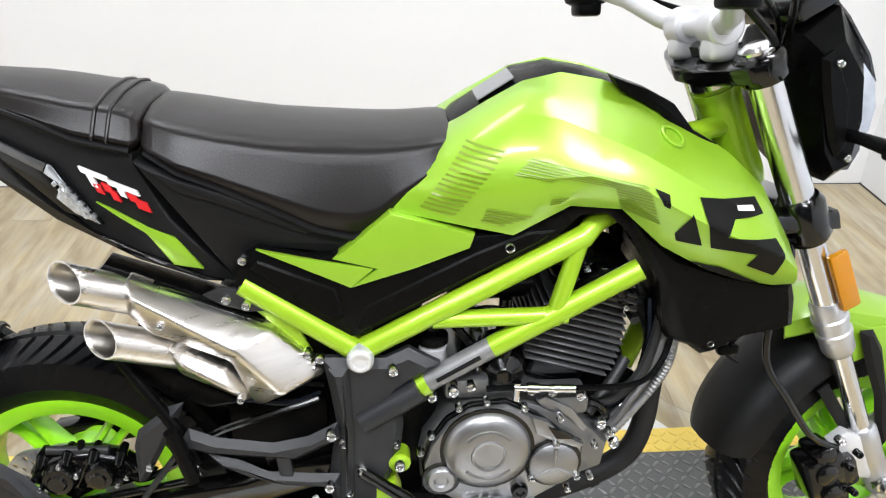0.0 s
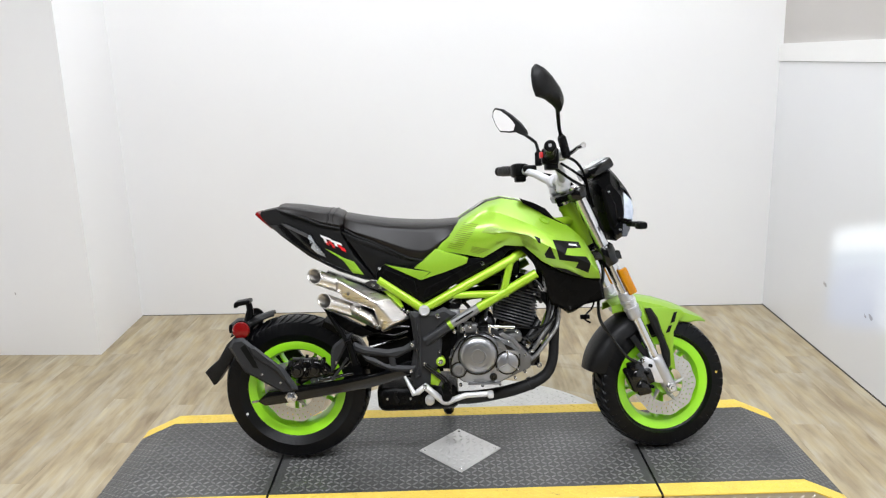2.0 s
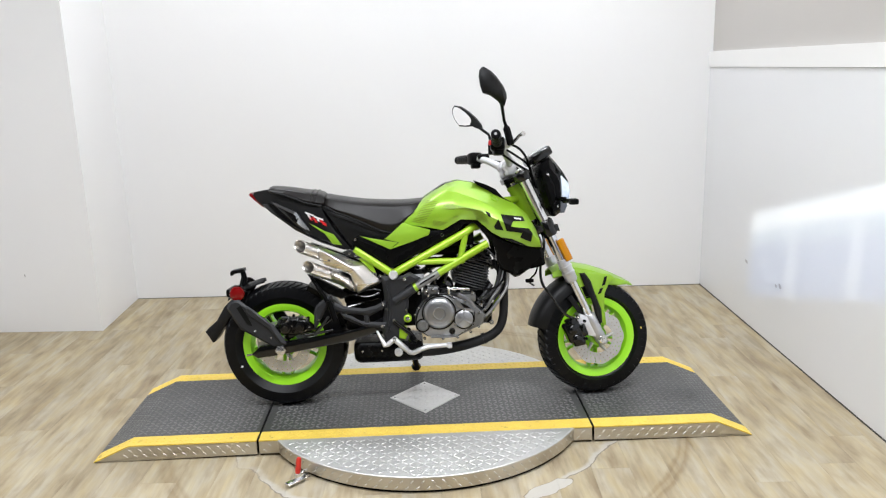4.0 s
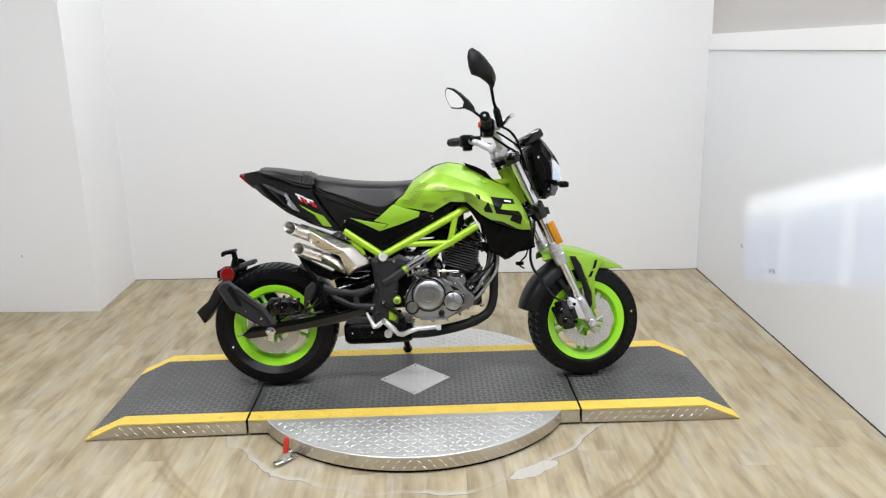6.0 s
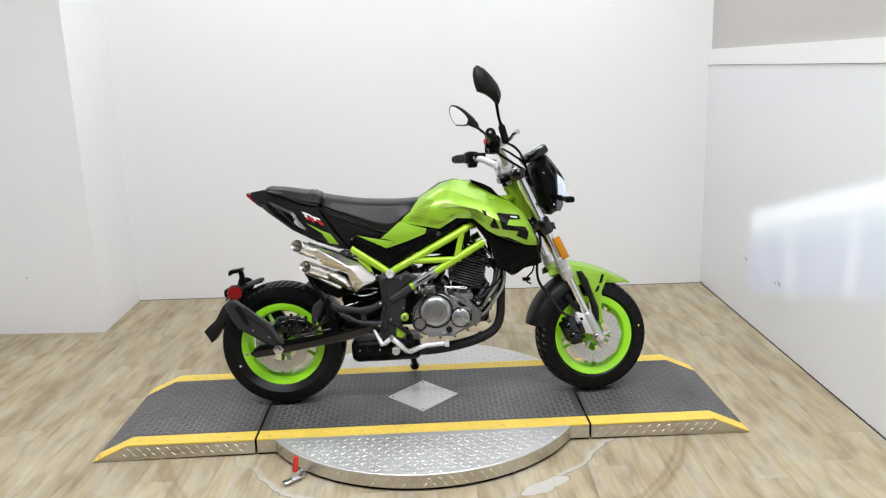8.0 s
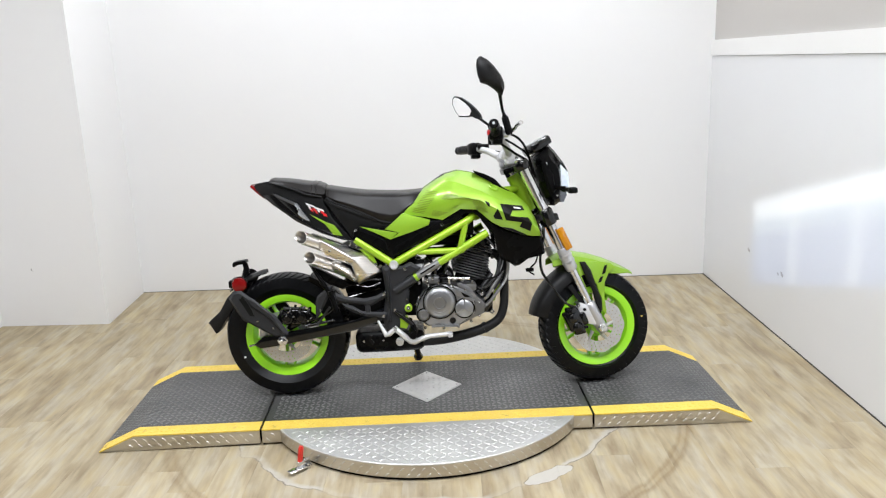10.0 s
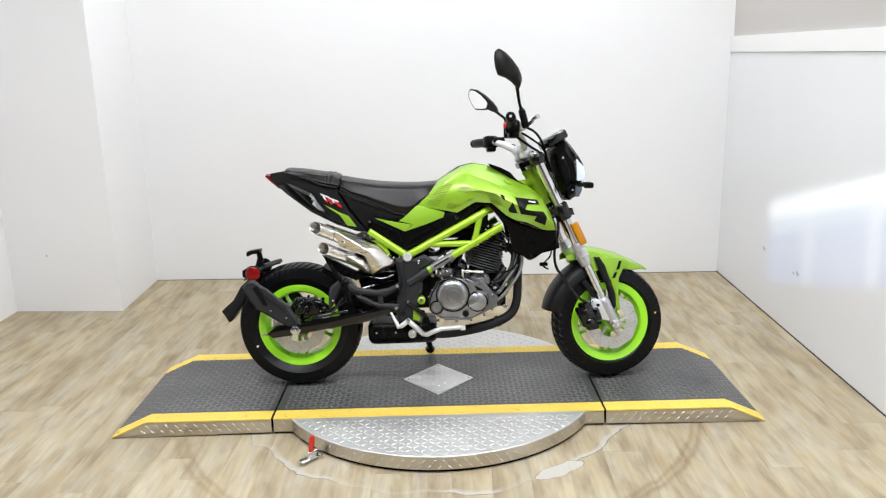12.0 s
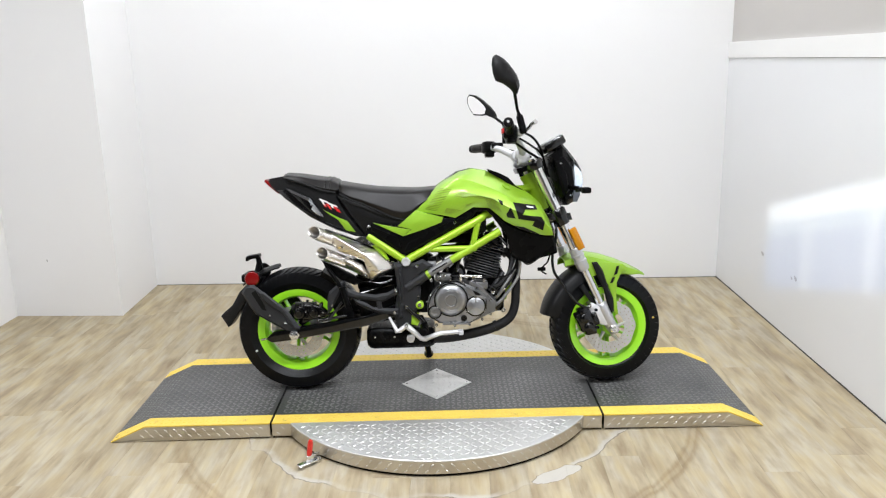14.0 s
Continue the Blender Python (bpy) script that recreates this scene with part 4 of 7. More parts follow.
rod("caliper_pin", [(-0.520, -0.100, 0.350), (-0.440, -0.100, 0.347)], 0.006, DARK_STEEL, cal)
rod("bleed_nipple", [(-0.478, -0.100, 0.344), (-0.474, -0.100, 0.362)], 0.005, BLACK, cal)
plate_part("caliper_carrier", [(-0.440, 0.330), (-0.420, 0.322), (-0.384, 0.306), (-0.390, 0.292), (-0.440, 0.296), (-0.500, 0.262), (-0.516, 0.276), (-0.470, 0.310)], -0.098, -0.086, GLOSS, cal, "", 0.004)
for x, z in ((-0.530, 0.302), (-0.430, 0.304), (-0.500, 0.338), (-0.416, 0.316), (-0.480, 0.322)):
    screw((x, -0.117, z), 0.005, cal)
rod("rear_brake_hose", [(-0.430, -0.10, 0.318), (-0.40, -0.112, 0.306), (-0.350, -0.112, 0.330), (-0.30, -0.11, 0.372), (-0.22, -0.10, 0.395), (-0.16, -0.09, 0.41)], 0.005, GLOSS, bike, "black brake hose", False, False, 8, 5)
bm = bmesh.new()
lathe(bm, [(0.205, -0.05), (0.245, -0.062), (0.252, -0.03), (0.252, 0.03), (0.245, 0.062), (0.205, 0.05), (0.205, 0.046), (0.241, 0.058), (0.247, 0.03), (0.247, -0.03), (0.241, -0.058), (0.205, -0.046)], (RW.x, 0, RW.z), 24, True, (18, 66))
fit_part("inner_fender", bm, BLACK, bike, "black plastic inner fender behind the seat post")
plate_part("chain_guard", [(-0.398, 0.312), (-0.384, 0.322), (-0.336, 0.410), (-0.326, 0.436), (-0.345, 0.430), (-0.388, 0.396), (-0.396, 0.372)], -0.135, -0.118, CAST, bike, "grey plastic chain guard wing", 0.012, False, False, 1)
screw((-0.378, -0.136, 0.345), 0.006)
rod("brace_rod", [(-0.396, -0.125, 0.285), (-0.345, -0.12, 0.352)], 0.0045, DARK_STEEL)
rod("brace_rod", [(-0.40, -0.12, 0.500), (-0.372, -0.125, 0.455), (-0.338, -0.132, 0.400), (-0.318, -0.13, 0.346)], [0.006, 0.008, 0.009, 0.010], BLACK)
plate_part("inner_fin", [(-0.416, 0.512), (-0.372, 0.492), (-0.300, 0.452), (-0.262, 0.430), (-0.300, 0.418), (-0.345, 0.436), (-0.384, 0.468)], -0.115, -0.085, BLACK, bike, "black plastic splash fin", 0.003)
shock = rod("shock_absorber", [(-0.150, 0, 0.58), (-0.260, 0, 0.33)], 0.030, GLOSS, bike, "black rear shock absorber")
coil = []
for k in range(12 * 7 + 1):
    u = k / (12 * 7)
    q = Vector((-0.150, 0, 0.56)).lerp(Vector((-0.252, 0, 0.35)), u)
    ang = 2 * math.pi * k / 12
    coil.append(q + Vector((0.89, 0, -0.45)) * 0.037 * math.cos(ang) + Vector((0, 1, 0)) * 0.037 * math.sin(ang))
rod("coil_spring", coil, 0.006, GLOSS, shock, "black coil spring", False, False, 8)
# Two added black plates keep bright ground from showing past the swingarm.
plate_part("splash_filler", [(-0.272, 0.400), (-0.262, 0.440), (-0.200, 0.470), (-0.110, 0.470), (-0.100, 0.300), (-0.150, 0.262), (-0.230, 0.262), (-0.258, 0.310)], -0.052, 0.052, BLACK, bike, "black filler plate ahead of the rear wheel", 0.006)
plate_part("linkage_filler", [(-0.280, 0.290), (-0.282, 0.400), (-0.150, 0.405), (-0.150, 0.290)], -0.086, -0.058, BLACK, bike, "black filler plate over the linkage gap", 0.004)
for pts in ([(-0.30, -0.105, 0.418), (-0.25, -0.112, 0.428), (-0.20, -0.112, 0.420), (-0.155, -0.108, 0.432)], [(-0.29, -0.100, 0.446), (-0.24, -0.104, 0.440), (-0.19, -0.110, 0.448), (-0.15, -0.108, 0.444)]):
    rod("wiring_lead", pts, 0.005, GLOSS, bike, "black wiring lead under the silencer", False, False, 8, 5)

# -- passenger peg carrier, footrests, pedal --
carrier = plate_part("peg_carrier", [(-0.318, 0.412), (-0.285, 0.396), (-0.215, 0.384), (-0.170, 0.392), (-0.132, 0.412), (-0.130, 0.386), (-0.188, 0.356), (-0.262, 0.366), (-0.300, 0.372), (-0.335, 0.385)], -0.158, -0.140, CAST, bike, "grey cast passenger peg carrier", 0.009, False, False, 1)
plate_part("carrier_arm_low", [(-0.300, 0.372), (-0.258, 0.358), (-0.225, 0.338), (-0.170, 0.332), (-0.132, 0.330), (-0.130, 0.306), (-0.205, 0.314), (-0.250, 0.330), (-0.285, 0.350)], -0.156, -0.140, CAST, carrier, "", 0.008, False, False, 1)
plate_part("carrier_link", [(-0.215, 0.370), (-0.195, 0.368), (-0.192, 0.325), (-0.210, 0.328)], -0.152, -0.142, CAST, carrier, "", 0.003)
for x, z in ((-0.140, 0.400), (-0.146, 0.318), (-0.312, 0.350)):
    screw((x, -0.160, z), 0.008, carrier)
bm = bmesh.new()
tube(bm, [(-0.335, -0.165, 0.420), (-0.315, -0.168, 0.345)], 0.010)
fit_part("folded_peg", bm, BLACK, carrier, "folded black passenger footpeg")
HANGER = [(-0.148, 0.500), (-0.070, 0.496), (-0.040, 0.510), (0.000, 0.486), (-0.052, 0.448), (-0.048, 0.395), (-0.054, 0.345), (-0.066, 0.315), (-0.080, 0.270), (-0.100, 0.246), (-0.138, 0.256), (-0.150, 0.296), (-0.144, 0.342), (-0.134, 0.400), (-0.140, 0.450)]
hanger = plate_part("frame_plate", HANGER, -0.146, -0.118, CAST, bike, "dark grey cast frame plate", 0.010, False, False, 1)
plate_part("frame_plate_side", HANGER, 0.118, 0.146, CAST, hanger, "", 0.004)
plate_part("plate_rib", [(-0.140, 0.492), (-0.116, 0.492), (-0.112, 0.400), (-0.116, 0.300), (-0.134, 0.290), (-0.126, 0.400)], -0.158, -0.144, CAST, hanger, "", 0.009, False, False, 1)
rod("plate_tube", [(-0.100, -0.140, 0.405), (-0.026, -0.140, 0.451)], 0.017, CAST, hanger)
for x, z, r in ((-0.060, 0.486, 0.008), (-0.126, 0.380, 0.008), (-0.104, 0.336, 0.008), (-0.120, 0.300, 0.006), (-0.058, 0.374, 0.005)):
    screw((x, -0.150, z), r, hanger)
bm = bmesh.new()
lathe(bm, [(0.0001, -0.010), (0.006, -0.010), (0.009, -0.006), (0.0145, -0.004), (0.0145, 0.02)], (-0.054, -0.142, 0.340), 20)
fit_part("engine_mount", bm, FRAME_GREEN, hanger, "green engine mount boss")
screw((-0.054, -0.154, 0.342), 0.008, hanger)
plate_part("green_lug", [(-0.086, 0.306), (-0.060, 0.310), (-0.052, 0.284), (-0.064, 0.262), (-0.088, 0.268)], -0.1475, -0.112, FRAME_GREEN, hanger, "lime green frame lug", 0.004)
bm = bmesh.new()
lathe(bm, [(0.0001, -0.010), (0.0085, -0.010), (0.0095, -0.012), (0.0130, -0.012), (0.0165, -0.008), (0.0170, -0.003), (0.0170, 0.02)], (-0.100, -0.146, 0.503), 28)
fit_part("pivot_cap", bm, PALE, bike, "brushed metal frame pivot cap")
pedal = rod("brake_pedal", [(-0.167, -0.156, 0.300), (-0.152, -0.164, 0.272), (-0.139, -0.170, 0.248), (-0.128, -0.170, 0.252), (-0.104, -0.170, 0.270), (-0.076, -0.170, 0.244), (-0.050, -0.171, 0.220), (-0.036, -0.172, 0.218), (-0.008, -0.173, 0.230), (0.020, -0.174, 0.239), (0.060, -0.178, 0.242), (0.092, -0.184, 0.246)], [0.0040, 0.006, 0.009, 0.0095, 0.0115, 0.0105, 0.0095, 0.0095, 0.0090, 0.0088, 0.0085, 0.0085], PALE, bike, "bare aluminium brake pedal", False, False, 10)
bm = bmesh.new()
box(bm, (0.095, -0.192, 0.246), (0.018, 0.036, 0.016), 0.004)
fit_part("pedal_pad", bm, PALE, pedal)
screw((-0.104, -0.180, 0.271), 0.008, pedal)
peg = rod("footpeg", [(-0.038, -0.150, 0.272), (-0.038, -0.176, 0.270), (-0.038, -0.180, 0.270), (-0.039, -0.278, 0.269), (-0.039, -0.284, 0.269)], [0.009, 0.010, 0.0145, 0.0145, 0.010], BLACK, bike, "black rubber rider footpeg")
for k in range(6):
    rod("peg_rib", [(-0.038, -0.190 - 0.015 * k, 0.270), (-0.038, -0.195 - 0.015 * k, 0.270)], 0.0158, BLACK, peg)
rod("peg_arm", [(-0.104, -0.150, 0.332), (-0.074, -0.152, 0.308), (-0.046, -0.152, 0.286), (-0.038, -0.152, 0.270)], [0.008, 0.008, 0.009, 0.012], GLOSS, peg)
rod("side_stand", [(-0.06, 0.10, 0.24), (-0.045, 0.18, 0.14), (-0.033, 0.245, 0.058), (-0.033, 0.250, 0.050), (-0.033, 0.254, 0.046)], [0.013, 0.013, 0.013, 0.020, 0.020], GLOSS, bike, "black steel side stand")
bm = bmesh.new()
lathe(bm, [(0.0001, -0.012), (0.008, -0.012), (0.010, -0.006), (0.015, -0.004), (0.015, 0.03)], (-0.092, -0.124, 0.209), 16)
fit_part("pedal_pivot", bm, PALE, bike, "bright pedal pivot boss")

# -- green trellis frame --
rod("frame_tube", [(-0.100, -0.132, 0.506), (0.174, -0.128, 0.652), (0.190, -0.110, 0.662), (0.30, -0.05, 0.720)], 0.0145, FRAME_GREEN, bike, "lime green steel frame tube", True, False, 14)
rod("frame_tube", [(0.171, -0.128, 0.655), (0.165, -0.128, 0.630), (0.142, -0.128, 0.536)], 0.0115, FRAME_GREEN, bike, "", True)
rod("frame_tube", [(-0.010, -0.130, 0.545), (0.160, -0.128, 0.545)], 0.0115, FRAME_GREEN, bike, "", True)
rod("frame_tube", [(0.066, -0.128, 0.502), (0.248, -0.128, 0.606)], 0.0145, FRAME_GREEN, bike, "", True, False, 14)
sleeve = rod("frame_sleeve", [(-0.024, -0.130, 0.451), (0.066, -0.128, 0.502)], 0.0142, SLEEVE, bike, "grey label sleeve on the lower tube", True, False, 14)
rod("sleeve_text", [(-0.005, -0.1438, 0.4645), (0.050, -0.1420, 0.4955)], 0.0028, DECAL_BLACK, sleeve, "small illegible dark print")
rod("frame_ring", [(-0.030, -0.1305, 0.4475), (-0.016, -0.130, 0.4555)], 0.0158, FRAME_GREEN, bike, "", True, False, 14)
rod("frame_tube", [(-0.238, -0.126, 0.600), (-0.104, -0.132, 0.506)], 0.0145, FRAME_GREEN, bike, "", True, False, 14)
rod("cross_tube", [(-0.100, -0.125, 0.500), (-0.100, 0.125, 0.500)], 0.018, FRAME_GREEN)
rod("head_tube", [tuple(HEAD + AXIS * -0.012), tuple(HEAD + AXIS * -0.030), tuple(HEAD + AXIS * -0.165), tuple(HEAD + AXIS * -0.180)], [0.027, 0.029, 0.029, 0.027], FRAME_GREEN, bike, "lime green steering head", False, False, 24)
rod("bearing_cup", [tuple(HEAD + AXIS * -0.016), tuple(HEAD + AXIS * -0.030)], 0.0305, CHROME, bike, "bright steering bearing cup", False, False, 24)
rod("bearing_cup", [tuple(HEAD + AXIS * -0.036), tuple(HEAD + AXIS * -0.046)], 0.0315, FRAME_GREEN, bike, "", False, False, 24)
rod("head_gusset", [(0.385, -0.030, 0.690), (0.300, -0.060, 0.700), (0.200, -0.095, 0.665)], 0.018, FRAME_GREEN, bike, "", True)
rod("head_gusset", [(0.376, -0.014, 0.755), (0.310, -0.045, 0.752)], 0.014, FRAME_GREEN, bike)
rod("down_tube", [(0.395, 0, 0.680), (0.330, 0, 0.52), (0.262, 0, 0.330)], 0.016, FRAME_GREEN)


# Added black filler that stops light showing through the frame and engine.
def dark_block(name, c, size, label):
    bm = bmesh.new()
    box(bm, c, size, 0.012)
    fit_part(name, bm, BLACK, bike, label)


dark_block("air_box_filler", (0.06, 0, 0.632), (0.28, 0.19, 0.076), "black filler block under the tank")
dark_block("battery_filler", (-0.10, 0, 0.635), (0.20, 0.19, 0.076), "black filler block under the seat")
dark_block("intake_filler", (-0.062, 0, 0.50), (0.085, 0.17, 0.10), "black filler block behind the frame plate")
dark_block("coil_filler", (0.342, 0, 0.590), (0.084, 0.15, 0.10), "black filler block behind the shroud")
dark_block("duct_filler", (0.074, 0.02, 0.573), (0.150, 0.10, 0.038), "black filler block between the frame tubes")
dark_block("shock_filler", (-0.215, -0.02, 0.392), (0.085, 0.10, 0.10), "black filler block beside the shock absorber")
dark_block("gearbox", (-0.045, 0, 0.375), (0.09, 0.20, 0.15), "black filler block behind the engine")
dark_block("mudguard_filler", (-0.215, 0, 0.470), (0.15, 0.13, 0.17), "black filler block ahead of the rear wheel")
dark_block("crankcase_filler", (0.215, 0, 0.37), (0.10, 0.12, 0.16), "black filler block ahead of the crankcase")

# -- engine --
CASE = [(-0.028, 0.330), (-0.022, 0.362), (0.004, 0.398), (0.030, 0.414), (0.090, 0.424), (0.150, 0.404), (0.192, 0.384), (0.232, 0.342), (0.226, 0.304), (0.194, 0.290), (0.130, 0.260), (0.016, 0.264), (-0.026, 0.296)]
engine = plate_part("engine", CASE, -0.128, 0.128, ALU, bike, "grey cast aluminium single-cylinder engine", 0.010)
COVER = [(-0.022, 0.332), (-0.012, 0.364), (0.010, 0.398), (0.040, 0.418), (0.086, 0.422), (0.128, 0.400), (0.160, 0.372), (0.190, 0.352), (0.190, 0.316), (0.166, 0.292), (0.128, 0.268), (0.022, 0.270), (-0.018, 0.300)]
# Black edging draws the shaded gap between case and cover.
plate_part("cover_gap_edge", [(0.084 + (x - 0.084) * 1.03, 0.345 + (z - 0.345) * 1.03) for x, z in COVER], -0.1335, -0.1275, GLOSS, engine, "black edging for the dark gap behind the cover", 0)
cover = plate_part("clutch_cover", COVER, -0.146, -0.133, COVER_ALU, engine, "grey cast clutch cover", 0.006)
bm = bmesh.new()
lathe(bm, [(0.0001, -0.0145), (0.0195, -0.0145), (0.0205, -0.0170), (0.0225, -0.0175), (0.0240, -0.0150), (0.040, -0.0140), (0.052, -0.0100), (0.0580, -0.003), (0.0595, 0.008)], (0.062, -0.147, 0.357), 48)
dome = fit_part("cover_dome", bm, COVER_ALU, cover, "domed round clutch cover")
for c, r, y in (((0.062, 0.357), 0.0605, -0.1468), ((0.152, 0.331), 0.0355, -0.1468), ((0.001, 0.312), 0.0232, -0.1468)):
    bm = bmesh.new()
    lathe(bm, [(r - 0.002, y - 0.0012), (r + 0.0026, y - 0.0012), (r + 0.0030, y + 0.002), (r - 0.002, y + 0.002)], (c[0], 0, c[1]), 48, True)
    fit_part("cover_seam", bm, GLOSS, cover, "dark seam round the cover")
for lo, hi in ((40, 140), (220, 320)):
    rod("dome_rib", [(0.062 + 0.037 * math.cos(radians(lo + (hi - lo) * k / 12)), -0.1605, 0.357 + 0.037 * math.sin(radians(lo + (hi - lo) * k / 12))) for k in range(13)], 0.0026, COVER_ALU, dome, "", False, False, 8)
plate_part("cover_ledge", [(0.030, 0.272), (0.128, 0.270), (0.132, 0.264), (0.028, 0.265)], -0.156, -0.140, COVER_ALU, cover, "", 0.002)
plate_part("case_web", [(0.118, 0.408), (0.140, 0.400), (0.158, 0.378), (0.190, 0.362), (0.186, 0.354), (0.150, 0.368), (0.126, 0.380)], -0.152, -0.142, COVER_ALU, cover, "", 0.003)
# Black plate colours in the shade of a pocket.
plate_part("case_pocket", [(0.140, 0.394), (0.166, 0.380), (0.176, 0.372), (0.152, 0.374)], -0.1535, -0.150, GLOSS, cover, "black plate for the shade inside a casting pocket", 0.0)
bm = bmesh.new()
for q in range(3):
    box(bm, (0.048 + 0.014 * q, -0.1490, 0.2745), (0.009, 0.002, 0.008), 0.0006)
tagged(fit_part("cast_mark", bm, COVER_ALU, cover, "small raised cast marking"))
bm = bmesh.new()
lathe(bm, [(0.0001, -0.010), (0.006, -0.010), (0.010, -0.008), (0.027, -0.008), (0.033, -0.003), (0.034, 0.010)], (0.152, -0.150, 0.331), 32)
small = fit_part("filter_cover", bm, COVER_ALU, cover, "round oil filter cover")
for a in (90, 210, 330):
    rod("filter_rib", [(0.152, -0.1585, 0.331), (0.152 + 0.029 * math.cos(radians(a)), -0.157, 0.331 + 0.029 * math.sin(radians(a)))], 0.0026, COVER_ALU, small)
    screw((0.152 + 0.036 * math.cos(radians(a)), -0.154, 0.331 + 0.036 * math.sin(radians(a))), 0.0058, small)
bm = bmesh.new()
lathe(bm, [(0.0001, -0.005), (0.008, -0.005), (0.010, -0.008), (0.017, -0.008), (0.021, -0.003), (0.022, 0.010)], (0.001, -0.146, 0.312), 28)
fit_part("shaft_cap", bm, COVER_ALU, cover, "round cast shaft cap")
bm = bmesh.new()
lathe(bm, [(0.0001, -0.006), (0.004, -0.006), (0.006, -0.009), (0.010, -0.009), (0.012, -0.004), (0.012, 0.008)], (0.108, -0.146, 0.287), 20)
fit_part("sight_glass", bm, GLOSS, cover, "dark oil sight glass")
for x, z in ((-0.012, 0.378), (0.024, 0.420), (0.060, 0.428), (0.110, 0.416), (0.006, 0.262), (0.074, 0.259), (0.128, 0.262), (0.208, 0.352), (0.206, 0.300), (0.176, 0.280), (-0.026, 0.352), (0.158, 0.398)):
    screw((x, -0.140, z), 0.0058, engine)
UP = Vector((0.29, 0, 0.957)).normalized()
FORE = Vector((0.957, 0, -0.29))
BASE = Vector((0.150, 0, 0.415))


def slab_on(bm, h, half_x, half_y, thick, bevel=0.002, dx=0.0):
    c = BASE + UP * h + FORE * dx
    rot = Matrix((FORE, Vector((0, 1, 0)), UP)).transposed().to_4x4()
    box(bm, c, (2 * half_x, 2 * half_y, thick), bevel, rot, 1)


bm = bmesh.new()
slab_on(bm, 0.060, 0.046, 0.070, 0.13, 0.01, 0.014)
barrel = fit_part("cylinder", bm, GLOSS, engine, "black finned engine cylinder")
for k in range(10):
    bm = bmesh.new()
    slab_on(bm, 0.036 + 0.0098 * k, (0.060, 0.064, 0.066, 0.066, 0.066, 0.066, 0.065, 0.064, 0.060, 0.056)[k], 0.092 - 0.001 * k, 0.0034, 0.0012, 0.014)
    fit_part("fin", bm, FIN, barrel)
bm = bmesh.new()
slab_on(bm, 0.145, 0.054, 0.080, 0.030, 0.010, 0.020)
slab_on(bm, 0.172, 0.046, 0.066, 0.034, 0.012, 0.024)
head = fit_part("cylinder_head", bm, GLOSS, engine, "black cylinder head")
for k in range(3):
    bm = bmesh.new()
    slab_on(bm, 0.136 + 0.010 * k, 0.058 - 0.003 * k, 0.084, 0.0034, 0.0012, 0.022)
    fit_part("head_plate", bm, FIN, head)
bm = bmesh.new()
lathe(bm, [(0.0001, -0.010), (0.014, -0.010), (0.020, -0.005), (0.021, 0.02)], (0.214, -0.082, 0.566), 20)
fit_part("cam_cap", bm, GLOSS, head)
for x, z in ((0.172, 0.560), (0.246, 0.535), (0.190, 0.592), (0.236, 0.578)):
    screw((x, -0.092, z), 0.006, head)
for k in range(4):
    rod("head_fin", [(0.254 + 0.004 * k, -0.08, 0.560 - 0.018 * k), (0.254 + 0.004 * k, 0.08, 0.560 - 0.018 * k)], 0.006, DARK_STEEL, head)
rod("starter_motor", [(0.060, -0.05, 0.436), (0.060, 0.06, 0.436)], 0.030, GLOSS, engine, "", False, False, 20)
bm = bmesh.new()
lathe(bm, [(0.0001, -0.022), (0.010, -0.022), (0.013, -0.018), (0.024, -0.014), (0.031, -0.006), (0.034, 0.006), (0.034, 0.05)], (0.086, -0.092, 0.446), 28)
tube(bm, [(0.086, -0.080, 0.470), (0.088, -0.080, 0.505), (0.090, -0.078, 0.545)], [0.012, 0.0095, 0.0085], 14)
fit_part("throttle_body", bm, GLOSS, engine, "black throttle body")
bm = bmesh.new()
tube(bm, [(-0.008, -0.108, 0.468), (-0.008, -0.108, 0.476), (-0.008, -0.108, 0.496), (-0.008, -0.108, 0.502)], [0.012, 0.0185, 0.0185, 0.012], 18)
res = fit_part("brake_reservoir", bm, CLEAR, bike, "translucent brake fluid reservoir")
rod("reservoir_cap", [(-0.008, -0.108, 0.501), (-0.008, -0.108, 0.503), (-0.008, -0.108, 0.512), (-0.008, -0.108, 0.514)], [0.018, 0.0205, 0.0205, 0.018], BLACK, res, "", False, False, 18)
rod("reservoir_hose", [(-0.008, -0.108, 0.468), (-0.012, -0.112, 0.445), (-0.040, -0.112, 0.420), (-0.080, -0.108, 0.390)], 0.0045, GLOSS, res, "black reservoir hose", False, False, 8, 5)
plate_part("clutch_arm", [(0.128, 0.418), (0.140, 0.424), (0.176, 0.404), (0.200, 0.372), (0.194, 0.366), (0.168, 0.392), (0.136, 0.408)], -0.130, -0.122, COVER_ALU, engine, "grey clutch release lever", 0.002)
cable = rod("clutch_cable", [(0.060, -0.135, 0.444), (0.105, -0.135, 0.444), (0.175, -0.134, 0.439), (0.262, -0.124, 0.436), (0.300, -0.108, 0.462), (0.318, -0.090, 0.520), (0.322, -0.080, 0.56)], 0.0042, BLACK, engine, "black sheathed clutch cable", False, False, 8, 6)
rod("cable_adjuster", [(0.096, -0.136, 0.4445), (0.112, -0.136, 0.4435), (0.113, -0.136, 0.4435), (0.128, -0.136, 0.4425), (0.129, -0.136, 0.4425), (0.146, -0.136, 0.4412), (0.147, -0.136, 0.4412), (0.176, -0.135, 0.4390)], [0.0045, 0.0045, 0.0068, 0.0068, 0.0048, 0.0048, 0.0062, 0.0062], CHROME, cable, "bright threaded cable adjuster")
